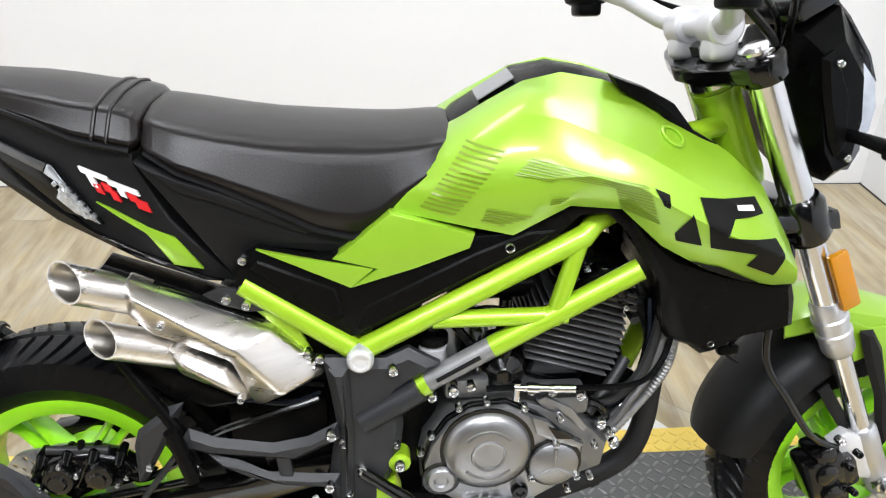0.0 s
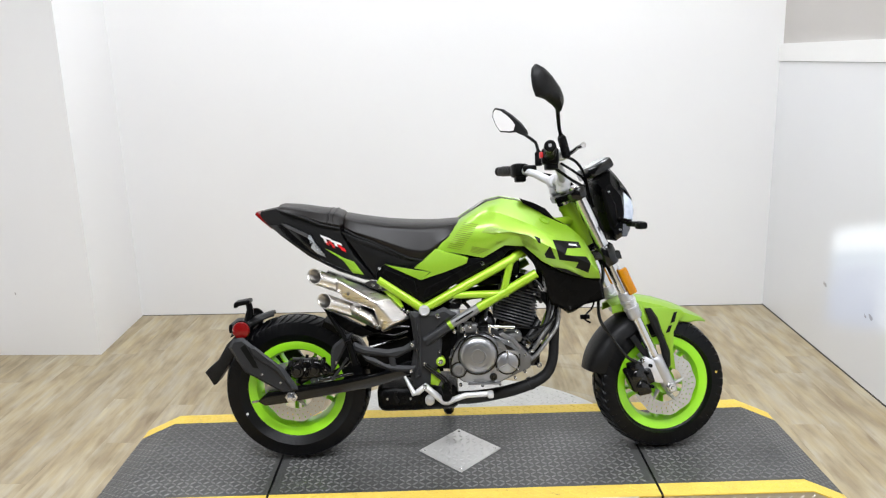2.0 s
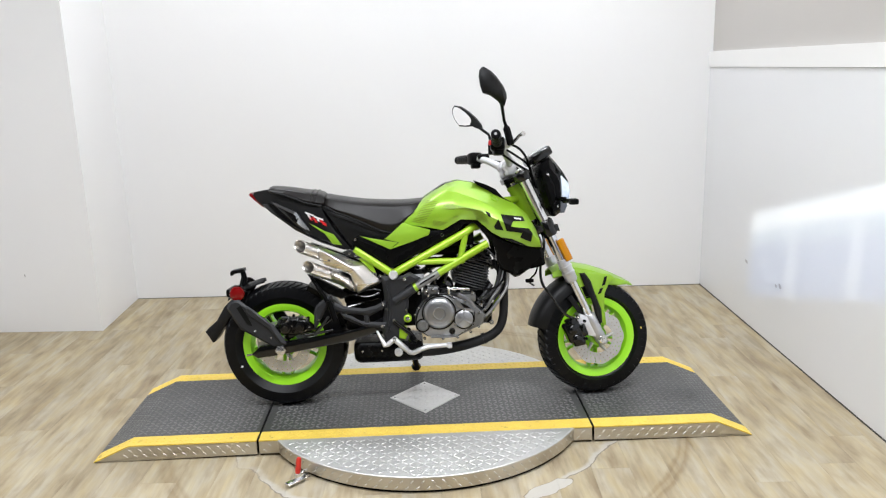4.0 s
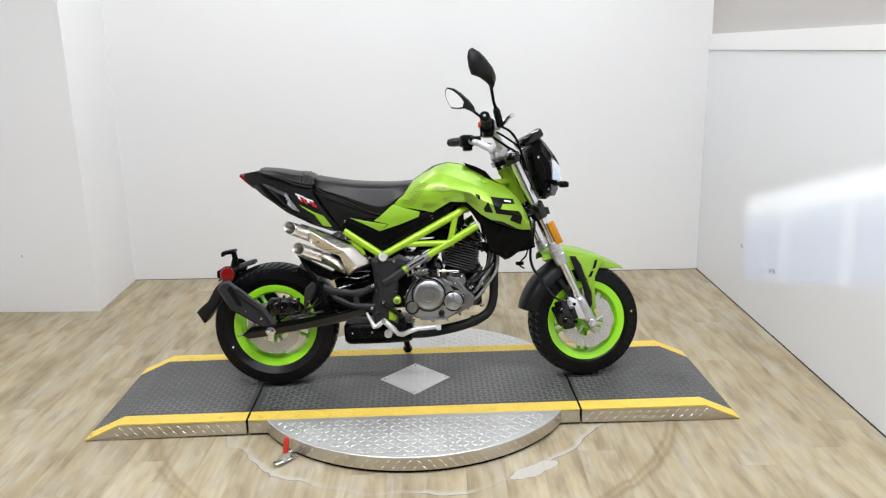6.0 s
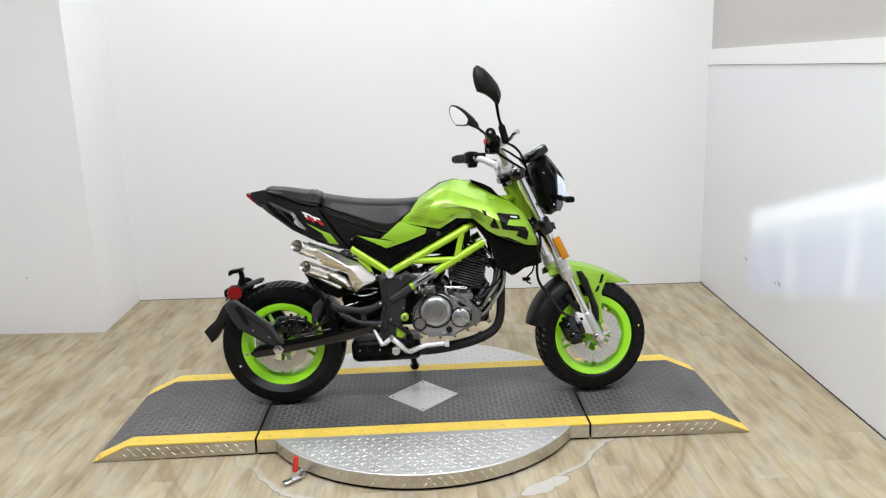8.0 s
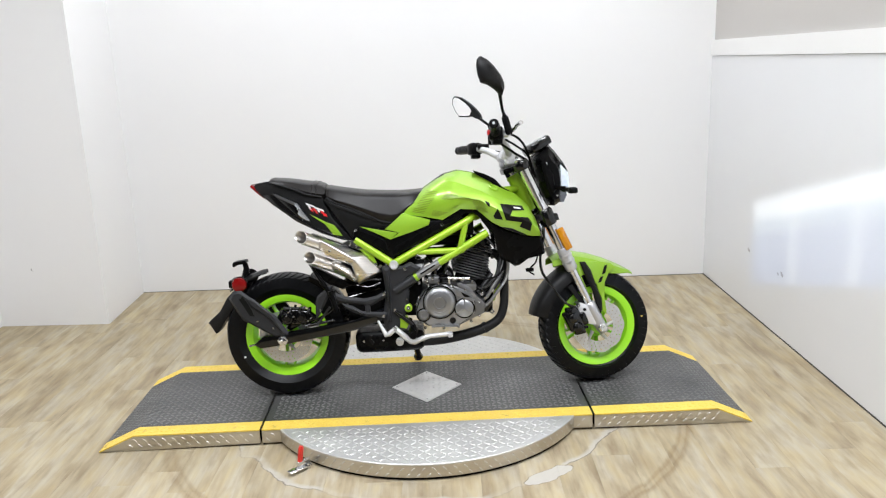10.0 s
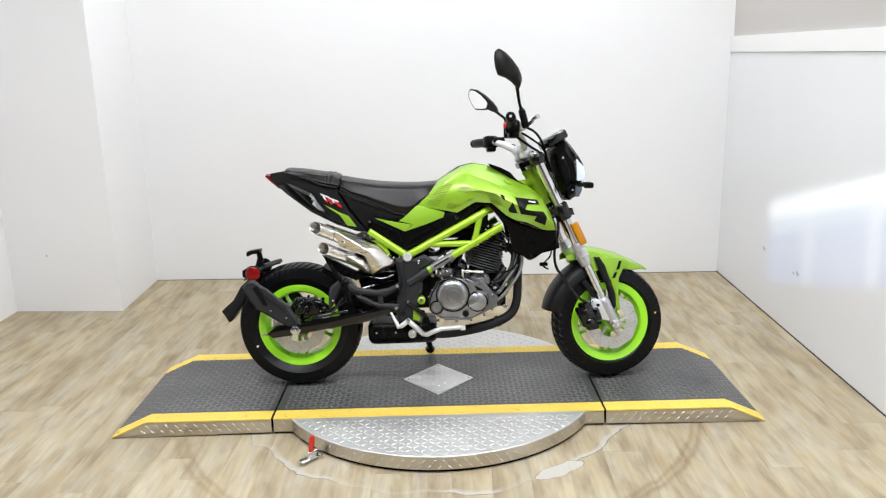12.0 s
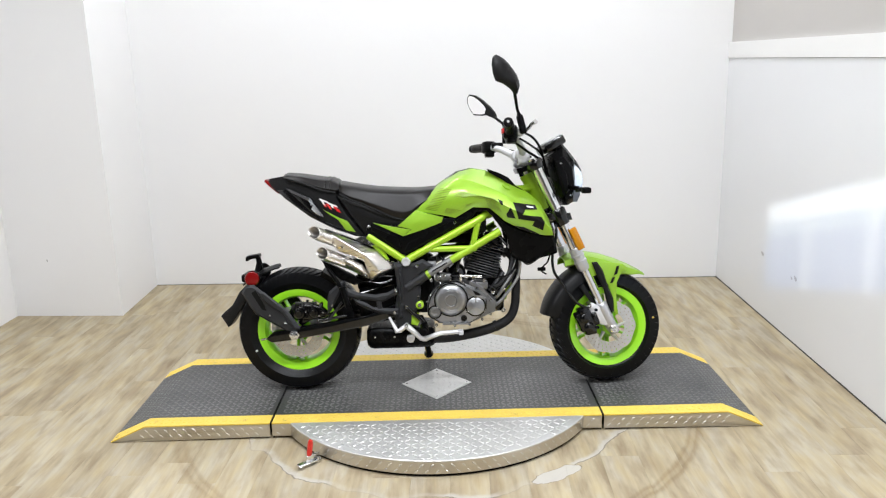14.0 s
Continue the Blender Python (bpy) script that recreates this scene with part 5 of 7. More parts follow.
rod("cable_bracket", [(0.100, -0.132, 0.424), (0.100, -0.134, 0.452)], 0.0055, CHROME, engine, "bright cable bracket")


def ribbed_hose(name, pts, r, material, parent, label):
    """A hose whose wall is a close row of rings."""
    line = curve_pts(pts, 16)
    rod(name, line, [r * (1.0 if k % 2 else 1.22) for k in range(len(line))], material, parent, label, False, False, 10)


ribbed_hose("braided_hose", [(0.322, -0.078, 0.530), (0.324, -0.080, 0.470), (0.316, -0.082, 0.428), (0.290, -0.086, 0.388), (0.250, -0.092, 0.340), (0.222, -0.098, 0.320)], 0.0058, BRAID, engine, "grey braided metal hose")
rod("coolant_hose", [(0.304, -0.066, 0.520), (0.302, -0.074, 0.470), (0.288, -0.086, 0.420), (0.258, -0.096, 0.384), (0.226, -0.104, 0.352)], 0.0085, DARK_STEEL, engine, "dark ribbed hose", False, False, 10, 5)
rod("coolant_hose", [(0.262, -0.070, 0.442), (0.236, -0.090, 0.412), (0.205, -0.105, 0.380)], 0.0085, DARK_STEEL, engine, "", False, False, 10, 5)
rod("hose_clip", [(0.262, -0.094, 0.3885), (0.254, -0.097, 0.3800)], 0.0105, CHROME, engine, "bright hose clip")
rod("hose_clip", [(0.300, -0.078, 0.4585), (0.297, -0.080, 0.4480)], 0.0105, CHROME, engine, "bright hose clip")
plate_part("engine_hanger", [(0.232, 0.352), (0.262, 0.430), (0.276, 0.420), (0.262, 0.330), (0.240, 0.296), (0.222, 0.304)], -0.075, -0.060, GLOSS, engine, "", 0.003)
screw((0.260, -0.068, 0.298), 0.010, engine)
screw((0.262, -0.078, 0.392), 0.007, engine)

for pts, r, mt in (([(-0.010, -0.110, 0.470), (0.016, -0.122, 0.452), (0.022, -0.120, 0.425)], 0.005, GLOSS),
                   ([(0.020, -0.100, 0.520), (0.046, -0.112, 0.490), (0.052, -0.110, 0.455)], 0.006, GLOSS),
                   ([(0.100, -0.095, 0.500), (0.090, -0.105, 0.478), (0.086, -0.100, 0.455)], 0.005, DARK_STEEL),
                   ([(0.186, -0.110, 0.410), (0.216, -0.112, 0.396), (0.232, -0.104, 0.372), (0.226, -0.108, 0.350)], 0.006, GLOSS)):
    rod("engine_hose", pts, r, mt, engine, "thin black engine hose", False, False, 8, 5)
for x, z, r in ((0.018, 0.438, 0.009), (0.040, 0.444, 0.008), (0.120, 0.436, 0.009), (0.148, 0.432, 0.008), (0.186, 0.424, 0.008), (0.218, 0.378, 0.009), (-0.010, 0.430, 0.008), (0.232, 0.362, 0.007)):
    screw((x, -0.128, z), r, engine)
for c, sz in (((0.036, -0.100, 0.436), (0.06, 0.05, 0.03)), ((0.166, -0.100, 0.404), (0.07, 0.05, 0.03))):
    bm = bmesh.new()
    box(bm, c, sz, 0.008)
    fit_part("case_shoulder", bm, ALU, engine, "cast shoulder of the crankcase")

rod("intake_duct", [(0.020, 0.010, 0.520), (0.070, 0.005, 0.524), (0.140, 0, 0.530)], [0.022, 0.020, 0.020], RUBBER, bike, "black rubber intake duct", False, False, 16, 4)
# Added black plate darkens the opening ahead of the cylinder.
plate_part("front_filler", [(0.232, 0.300), (0.246, 0.300), (0.256, 0.380), (0.252, 0.470), (0.240, 0.500), (0.228, 0.440)], -0.050, 0.050, GLOSS, bike, "black filler plate ahead of the cylinder", 0.006)
for pts, r, mt in (([(0.206, -0.098, 0.392), (0.240, -0.104, 0.402), (0.276, -0.098, 0.436), (0.296, -0.086, 0.490), (0.304, -0.070, 0.540)], 0.0075, DARK_STEEL),
                   ([(0.190, -0.090, 0.372), (0.232, -0.098, 0.384), (0.270, -0.094, 0.414), (0.288, -0.080, 0.470), (0.290, -0.060, 0.530)], 0.0065, GLOSS),
                   ([(0.216, -0.106, 0.346), (0.242, -0.110, 0.366), (0.262, -0.108, 0.400), (0.292, -0.096, 0.440), (0.308, -0.080, 0.500)], 0.0060, ALU),
                   ([(0.176, -0.096, 0.566), (0.206, -0.102, 0.588), (0.246, -0.100, 0.584), (0.272, -0.084, 0.552)], 0.0060, GLOSS),
                   ([(0.020, -0.112, 0.536), (0.060, -0.118, 0.552), (0.104, -0.112, 0.536), (0.124, -0.104, 0.506)], 0.0050, GLOSS)):
    rod("engine_hose", pts, r, mt, engine, "hose along the engine", False, False, 8, 5)
bm = bmesh.new()
tube(bm, [(0.222, -0.100, 0.580), (0.232, -0.100, 0.566), (0.238, -0.100, 0.556)], [0.011, 0.012, 0.008], 14)
fit_part("spark_plug_cap", bm, RUBBER, head, "black spark plug cap")

# -- exhaust --
header = rod("exhaust_header", [(0.255, -0.020, 0.515), (0.284, -0.036, 0.512), (0.304, -0.046, 0.486), (0.311, -0.050, 0.440), (0.310, -0.050, 0.360), (0.306, -0.050, 0.312), (0.292, -0.052, 0.273), (0.262, -0.054, 0.246), (0.207, -0.058, 0.224), (0.130, -0.064, 0.207), (0.030, -0.068, 0.197), (-0.10, -0.060, 0.200)], [0.0165, 0.0165, 0.0165, 0.0165, 0.0165, 0.0165, 0.0172, 0.0180, 0.0190, 0.0195, 0.021, 0.022], HEADER, bike, "matt black exhaust header pipe", False, False, 16, 5)
rod("header_clamp", [(0.238, -0.056, 0.2365), (0.226, -0.057, 0.2315)], 0.0215, HEADER, header, "black pipe clamp band", False, False, 20)
rod("header_clamp", [(0.312, -0.050, 0.452), (0.312, -0.050, 0.440)], 0.0190, DARK_STEEL, header, "dark pipe clamp band", False, False, 20)
bm = bmesh.new()
BELLY = [(-0.098, 0.246), (-0.108, 0.236), (-0.110, 0.222), (-0.109, 0.196), (-0.098, 0.176), (-0.070, 0.160), (-0.030, 0.153), (0.040, 0.153), (0.075, 0.175), (0.085, 0.21), (0.075, 0.246)]
loft(bm, [[(x, y * k, 0.20 + (z - 0.20) * k) for y, z in BELLY] for x, k in ((-0.262, 0.55), (-0.258, 0.80), (-0.248, 0.95), (-0.236, 1.0), (-0.140, 1.0), (-0.040, 0.97), (-0.016, 0.93), (-0.004, 0.80), (0.0, 0.55))])
box_m = fit_part("exhaust_box", bm, BLACK, bike, "black exhaust collector box")
for x in (-0.226, -0.153):
    screw((x, -0.111, 0.214), 0.006, box_m)
plate_part("box_notch", [(-0.204, 0.234), (-0.192, 0.234), (-0.198, 0.222), (-0.188, 0.206), (-0.196, 0.196), (-0.208, 0.218)], -0.1120, -0.1040, RUBBER, box_m, "", 0)


def tail_pipe(a, b, r):
    """A slash-cut tip that opens outwards, with a rolled lip and its sooty bore."""
    a, b = Vector(a), Vector(b)
    d = (b - a).normalized()
    side = Vector((0, -1, 0)) - d * Vector((0, -1, 0)).dot(d)
    side.normalize()
    up = d.cross(side)

    def sleeve(rows, material, parent, name, label):
        bm = bmesh.new()
        rings = []
        for t, rr, slant in rows:
            ring = []
            for k in range(32):
                u = 2 * math.pi * k / 32
                off = math.cos(u) * rr
                ring.append(bm.verts.new(a + d * (t + slant * off) + side * off + up * math.sin(u) * rr))
            rings.append(ring)
        for p, q in zip(rings, rings[1:]):
            for k in range(32):
                bm.faces.new((p[k], p[(k + 1) % 32], q[(k + 1) % 32], q[k]))
        return fit_part(name, bm, material, parent, label)
    length = (b - a).length
    ob = sleeve(((0.004, r * 0.88, 0.75), (0.0, r * 0.93, 0.75), (0.0, r * 1.01, 0.75), (0.004, r * 1.02, 0.72), (0.010, r, 0.65), (0.05, r, 0.0), (length, r * 0.98, 0.0)), BRUSHED, silencer, "tail_pipe", "brushed stainless exhaust tip")
    sleeve(((0.003, r * 0.885, 0.75), (0.055, r * 0.84, 0.0), (0.056, r * 0.30, 0.0), (0.056, 0.0005, 0.0)), SOOT, ob, "bore", "sooty pipe bore")


def folded(name, pts, faces, rim, back, parent, label=""):
    """A can of folded sheet: its outer faces, closed by a skirt from the rim to y = back."""
    bm = bmesh.new()
    vs = [bm.verts.new(q) for q in pts]
    low = [bm.verts.new((pts[k][0], back, pts[k][2])) for k in rim]
    for f in faces:
        bm.faces.new([vs[k] for k in f])
    for k in range(len(rim)):
        bm.faces.new((vs[rim[k]], vs[rim[(k + 1) % len(rim)]], low[(k + 1) % len(rim)], low[k]))
    bm.faces.new(low)
    bmesh.ops.recalc_face_normals(bm, faces=bm.faces[:])
    bmesh.ops.bevel(bm, geom=bm.edges[:], offset=0.0055, segments=3, affect="EDGES", profile=0.5)
    return fit_part(name, bm, BRUSHED, parent, label, False, 60)


silencer = folded("silencer", [
    (-0.368, -0.140, 0.618), (-0.203, -0.146, 0.545), (-0.144, -0.136, 0.481), (-0.150, -0.132, 0.470), (-0.232, -0.140, 0.434), (-0.238, -0.148, 0.452),
    (-0.254, -0.160, 0.512), (-0.346, -0.150, 0.548), (-0.369, -0.150, 0.576), (-0.354, -0.172, 0.606), (-0.247, -0.178, 0.536), (-0.194, -0.174, 0.470)],
    [(0, 1, 10, 9), (9, 10, 6, 7), (9, 7, 8), (0, 9, 8), (1, 2, 11, 10), (10, 11, 5, 6), (11, 2, 3, 4), (11, 4, 5)],
    [0, 1, 2, 3, 4, 5, 6, 7, 8], -0.116, bike, "brushed stainless angular twin silencer")
folded("lower_can", [
    (-0.334, -0.140, 0.522), (-0.312, -0.148, 0.526), (-0.262, -0.152, 0.500), (-0.241, -0.148, 0.472), (-0.238, -0.140, 0.440), (-0.322, -0.138, 0.484),
    (-0.310, -0.166, 0.512), (-0.256, -0.168, 0.474)],
    [(0, 1, 6), (1, 2, 7, 6), (2, 3, 7), (3, 4, 7), (4, 5, 6, 7), (5, 0, 6)], [0, 1, 2, 3, 4, 5], -0.085, silencer)
tail_pipe((-0.431, -0.152, 0.620), (-0.318, -0.108, 0.566), 0.0232)
tail_pipe((-0.405, -0.148, 0.543), (-0.300, -0.106, 0.492), 0.0224)
plate_part("heat_strap", [(-0.402, 0.622), (-0.396, 0.627), (-0.273, 0.580), (-0.214, 0.552), (-0.222, 0.540), (-0.275, 0.562), (-0.375, 0.599), (-0.399, 0.611)], -0.136, -0.080, GLOSS, silencer, "black heat guard strip", 0.004)
plate_part("olive_bracket", [(-0.262, 0.586), (-0.220, 0.585), (-0.178, 0.545), (-0.160, 0.505), (-0.168, 0.500), (-0.196, 0.535), (-0.226, 0.566)], -0.128, -0.122, FRAME_GREEN, silencer, "olive green hanger bracket", 0.001)
for x, z in ((-0.328, 0.567), (-0.246, 0.462)):
    screw((x, -0.163, z), 0.006, silencer)
plate_part("hanger_tab", [(-0.284, 0.590), (-0.262, 0.600), (-0.246, 0.598), (-0.224, 0.588), (-0.210, 0.566), (-0.232, 0.566), (-0.262, 0.576)], -0.136, -0.129, DARK_STEEL, silencer, "dark steel hanger tab", 0.003)
for x, z in ((-0.2552, 0.5858), (-0.2330, 0.5774), (-0.166, 0.508), (-0.160, 0.492), (-0.150, 0.500), (-0.134, 0.486)):
    screw((x, -0.138, z), 0.007)

# -- seats --


def pad_half(top, bot, w):
    """Half of a cushion's outline: crowned top, a pressed edge, a flat flank and the tuck under it."""
    h = top - bot
    return [(0.0, top + 0.001), (0.34 * w, top), (0.62 * w, top - 0.005), (0.79 * w, top - 0.06 * h - 0.006), (0.83 * w, top - 0.10 * h - 0.009), (0.855 * w, top - 0.17 * h - 0.010), (0.985 * w, top - 0.70 * h), (w, top - 0.76 * h), (0.985 * w, top - 0.83 * h), (0.94 * w, bot)]


def pad(name, stations, material, label, steps=3):
    """An upholstered cushion: x, top, bottom and half-width at each station; the top is crowned and the flanks roll in."""
    bm = bmesh.new()
    dense = []
    for a, b in zip(stations, stations[1:]):
        for k in range(steps):
            t = k / steps
            dense.append([p + (q - p) * t for p, q in zip(a, b)])
    dense.append(list(stations[-1]))
    secs = []
    for x, top, bot, w in dense:
        half = pad_half(top, bot, w)
        ring = [(x, -y, z) for y, z in half] + [(x, y, z) for y, z in reversed(half[1:])]
        secs.append(ring)
    loft(bm, secs)
    return fit_part(name, bm, material, bike, label, False, 60)


SEAT = [(-0.346, 0.792, 0.760, 0.080), (-0.338, 0.797, 0.752, 0.100), (-0.300, 0.789, 0.731, 0.116), (-0.255, 0.781, 0.715, 0.122), (-0.200, 0.773, 0.690, 0.126), (-0.144, 0.769, 0.662, 0.128), (-0.104, 0.767, 0.652, 0.126), (-0.074, 0.766, 0.660, 0.124), (-0.052, 0.766, 0.684, 0.122), (-0.028, 0.767, 0.704, 0.119), (0.000, 0.769, 0.728, 0.112), (0.016, 0.770, 0.748, 0.102)]
seat = pad("seat", SEAT, VINYL, "black vinyl rider seat")
# Black rod draws the shadow gap between seat and side panel.
rod("seat_gap_shadow", [(x, -0.945 * w - 0.002, b + 0.002) for x, t, b, w in SEAT[1:-3]], 0.0045, DECAL_BLACK, seat, "black line for the shadow gap below the seat edge", True, False, 8)
PILLION = [(-0.556, 0.822, 0.814, 0.046), (-0.551, 0.829, 0.814, 0.060), (-0.538, 0.833, 0.812, 0.074), (-0.490, 0.829, 0.800, 0.086), (-0.457, 0.824, 0.789, 0.093), (-0.413, 0.816, 0.770, 0.100), (-0.372, 0.811, 0.761, 0.104), (-0.352, 0.805, 0.757, 0.104), (-0.343, 0.796, 0.764, 0.098)]
pillion = pad("pillion_seat", PILLION, VINYL, "black vinyl passenger pad")
# Likewise the shadow gap between the passenger pad and tail, drawn in black.
rod("pad_gap_shadow", [(x, -0.945 * w - 0.004, b + 0.002) for x, t, b, w in PILLION[2:-1]], 0.0045, DECAL_BLACK, pillion, "black line for the shadow gap below the pad edge", True, False, 8)
for x, t, b, w in ((-0.370, 0.8110, 0.7612, 0.104), (-0.386, 0.8128, 0.7640, 0.103)):
    near = [(x - 0.006 * k / 9, -y - 0.0004, z + 0.0004) for k, (y, z) in enumerate(pad_half(t, b, w))]
    rod("strap_seam", near[::-1] + [(px, -py, pz) for px, py, pz in near[1:]], 0.0024, VINYL, pillion, "stitched strap seam", False, False, 8)

# -- tail and side panels --


def tail_y(x, z):
    t = min(1, max(0, (x + 0.61) / 0.30))
    return -(0.040 + 0.068 * t ** 0.7)


def inner_tail_y(x, z):
    return -tail_y(x, z)


def tail_skin(out):
    return lambda x, z: tail_y(x, z) - out


TAIL = [(-0.612, 0.798), (-0.606, 0.814), (-0.554, 0.822), (-0.487, 0.803), (-0.459, 0.791), (-0.413, 0.772), (-0.349, 0.755), (-0.350, 0.744), (-0.314, 0.676), (-0.240, 0.592), (-0.283, 0.602), (-0.359, 0.628), (-0.406, 0.650), (-0.453, 0.675), (-0.499, 0.708), (-0.544, 0.742), (-0.577, 0.764)]
tail = plate_part("tail_fairing", TAIL, tail_y, inner_tail_y, GREY, bike, "dark grey plastic tail fairing", 0.004)
plate_part("tail_underside", [(-0.580, 0.772), (-0.545, 0.772), (-0.500, 0.742), (-0.460, 0.700), (-0.410, 0.660), (-0.300, 0.612), (-0.262, 0.596), (-0.283, 0.598), (-0.359, 0.624), (-0.453, 0.671), (-0.544, 0.738)], tail_skin(0.0025), lambda x, z: -tail_y(x, z) + 0.0025, GLOSS, tail, "gloss black lower tail trim", 0.002)
plate_part("tail_light", [(-0.626, 0.804), (-0.620, 0.812), (-0.611, 0.806), (-0.594, 0.783), (-0.568, 0.763), (-0.576, 0.757), (-0.604, 0.782)], -0.043, 0.043, RED, tail, "red tail light strip", 0.003)
plate_part("lens_surround", [(-0.542, 0.779), (-0.525, 0.777), (-0.474, 0.753), (-0.444, 0.741), (-0.396, 0.668), (-0.440, 0.682), (-0.500, 0.738)], tail_skin(0.0030), tail_skin(-0.002), GLOSS, tail, "gloss black lamp surround", 0.0008)
plate_part("lens_strip", [(-0.536, 0.775), (-0.525, 0.775), (-0.474, 0.751), (-0.452, 0.741), (-0.458, 0.731), (-0.480, 0.742), (-0.520, 0.762)], tail_skin(0.0050), tail_skin(-0.001), SMOKED_LENS, tail, "smoked upper strip of the tail lamp", 0.0012)
lens = plate_part("side_lens", [(-0.451, 0.741), (-0.446, 0.739), (-0.429, 0.708), (-0.399, 0.669), (-0.428, 0.682), (-0.447, 0.700), (-0.439, 0.716), (-0.457, 0.730)], tail_skin(0.0055), tail_skin(-0.001), LAMP_GLASS, tail, "clear faceted turn signal lens", 0.0012)
for q in range(6):
    lx, lz = -0.442 + 0.0062 * q, 0.718 - 0.0078 * q
    for dx, h in ((-0.004, 0.0010), (0.005, 0.0022)):
        plate_part("lens_facet", [(lx + dx - 0.004, lz), (lx + dx, lz + 0.004), (lx + dx + 0.004, lz - 0.001), (lx + dx - 0.001, lz - 0.005)], tail_skin(0.0058 + h), tail_skin(-0.001), LAMP_GLASS, lens, "bright reflector facet", 0.0012)
plate_part("green_flash", [(-0.401, 0.696), (-0.381, 0.687), (-0.344, 0.667), (-0.313, 0.655), (-0.284, 0.614), (-0.318, 0.620), (-0.346, 0.659), (-0.374, 0.677)], tail_skin(0.0035), tail_skin(-0.002), GREEN, tail, "lime green accent flash", 0.0005)


def badge_bar(x, z, w, h, material):
    """One slanting bar of the illegible badge."""
    x, w = -0.413 + (x + 0.413) * 0.84, w * 0.84
    plate_part("badge_bar", [(x - w / 2, z + h / 2 + w * 0.19), (x + w / 2, z + h / 2 - w * 0.19), (x + w / 2 + h * 0.4, z - h / 2 - w * 0.19), (x - w / 2 + h * 0.4, z - h / 2 + w * 0.19)], tail_skin(0.0042), tail_skin(-0.001), material, tail, "white badge bar" if material is DECAL_WHITE else "red badge bar", 0)


for x, z, w, h in ((-0.396, 0.730, 0.038, 0.0065), (-0.401, 0.722, 0.009, 0.014), (-0.358, 0.715, 0.042, 0.0065), (-0.361, 0.709, 0.009, 0.010)):
    badge_bar(x, z, w, h, DECAL_WHITE)
for x, z, w, h in ((-0.393, 0.713, 0.010, 0.011), (-0.380, 0.714, 0.012, 0.010), (-0.372, 0.705, 0.010, 0.012), (-0.346, 0.703, 0.014, 0.010), (-0.335, 0.694, 0.018, 0.012)):
    badge_bar(x, z, w, h, DECAL_RED)
SIDE = [(-0.346, 0.750), (-0.300, 0.729), (-0.255, 0.713), (-0.200, 0.688), (-0.144, 0.660), (-0.104, 0.650), (-0.074, 0.658), (-0.092, 0.640), (-0.126, 0.632), (-0.216, 0.645), (-0.236, 0.604), (-0.246, 0.602), (-0.300, 0.682)]
side = plate_part("side_panel", SIDE, -0.118, -0.085, GREY, bike, "dark grey plastic side panel", 0.004, True)
plate_part("side_crease", [(-0.338, 0.746), (-0.300, 0.730), (-0.255, 0.714), (-0.200, 0.690), (-0.150, 0.666), (-0.160, 0.660), (-0.206, 0.678), (-0.262, 0.702), (-0.300, 0.714)], -0.1225, -0.115, GREY, side, "", 0.003)
COVERP = [(-0.246, 0.604), (-0.240, 0.632), (-0.216, 0.648), (-0.160, 0.634), (-0.110, 0.640), (-0.060, 0.668), (0.040, 0.658), (0.082, 0.660), (0.120, 0.682), (0.160, 0.700), (0.206, 0.694), (0.240, 0.670), (0.290, 0.628), (0.278, 0.600), (0.250, 0.618), (0.222, 0.660), (0.198, 0.682), (0.166, 0.680), (0.140, 0.654), (-0.098, 0.528), (-0.112, 0.526)]
lower = plate_part("lower_cover", COVERP, -0.134, -0.105, BLACK, bike, "matt black plastic cover along the frame", 0.004, True)
plate_part("green_wedge", [(-0.216, 0.648), (-0.164, 0.636), (-0.080, 0.620), (-0.108, 0.596)], -0.1385, -0.131, GREEN, lower, "lime green side wedge", 0.001)
plate_part("green_wedge", [(-0.128, 0.634), (-0.104, 0.652), (-0.060, 0.690), (0.040, 0.662), (0.034, 0.644), (-0.030, 0.620), (-0.108, 0.596), (-0.076, 0.620)], -0.1395, -0.110, GREEN, lower, "lime green side wedge", 0.002)
plate_part("cover_ridge", [(-0.106, 0.540), (-0.098, 0.534), (0.118, 0.648), (0.138, 0.664), (0.104, 0.662), (0.040, 0.636), (-0.092, 0.570)], -0.1375, -0.132, BLACK, lower, "raised ridge on the cover", 0.004, False, False, 1)
plate_part("cover_ridge", [(-0.226, 0.622), (-0.216, 0.634), (-0.126, 0.594), (-0.118, 0.556), (-0.130, 0.548)], -0.1375, -0.132, BLACK, lower, "raised ridge on the cover", 0.004, False, False, 1)
screw((0.082, -0.136, 0.643), 0.008, lower)
screw((-0.232, -0.137, 0.636), 0.007, lower)
SHROUD = [(0.216, 0.690), (0.250, 0.662), (0.290, 0.628), (0.350, 0.606), (0.444, 0.584), (0.452, 0.560), (0.458, 0.520), (0.440, 0.512), (0.396, 0.502), (0.362, 0.478), (0.346, 0.474), (0.326, 0.490), (0.292, 0.506), (0.282, 0.540), (0.272, 0.590), (0.240, 0.640)]
shroud = plate_part("radiator_shroud", SHROUD, lambda x, z: -0.140 + 0.25 * max(0, 0.53 - z), -0.100, BLACK, bike, "matt black plastic shroud below the tank", 0.014, True, False, 1)
screw((0.352, -0.126, 0.496), 0.006, shroud)
bm = bmesh.new()
box(bm, (0.352, 0, 0.556), (0.12, 0.19, 0.10), 0.01)
fit_part("horn_box", bm, BLACK)

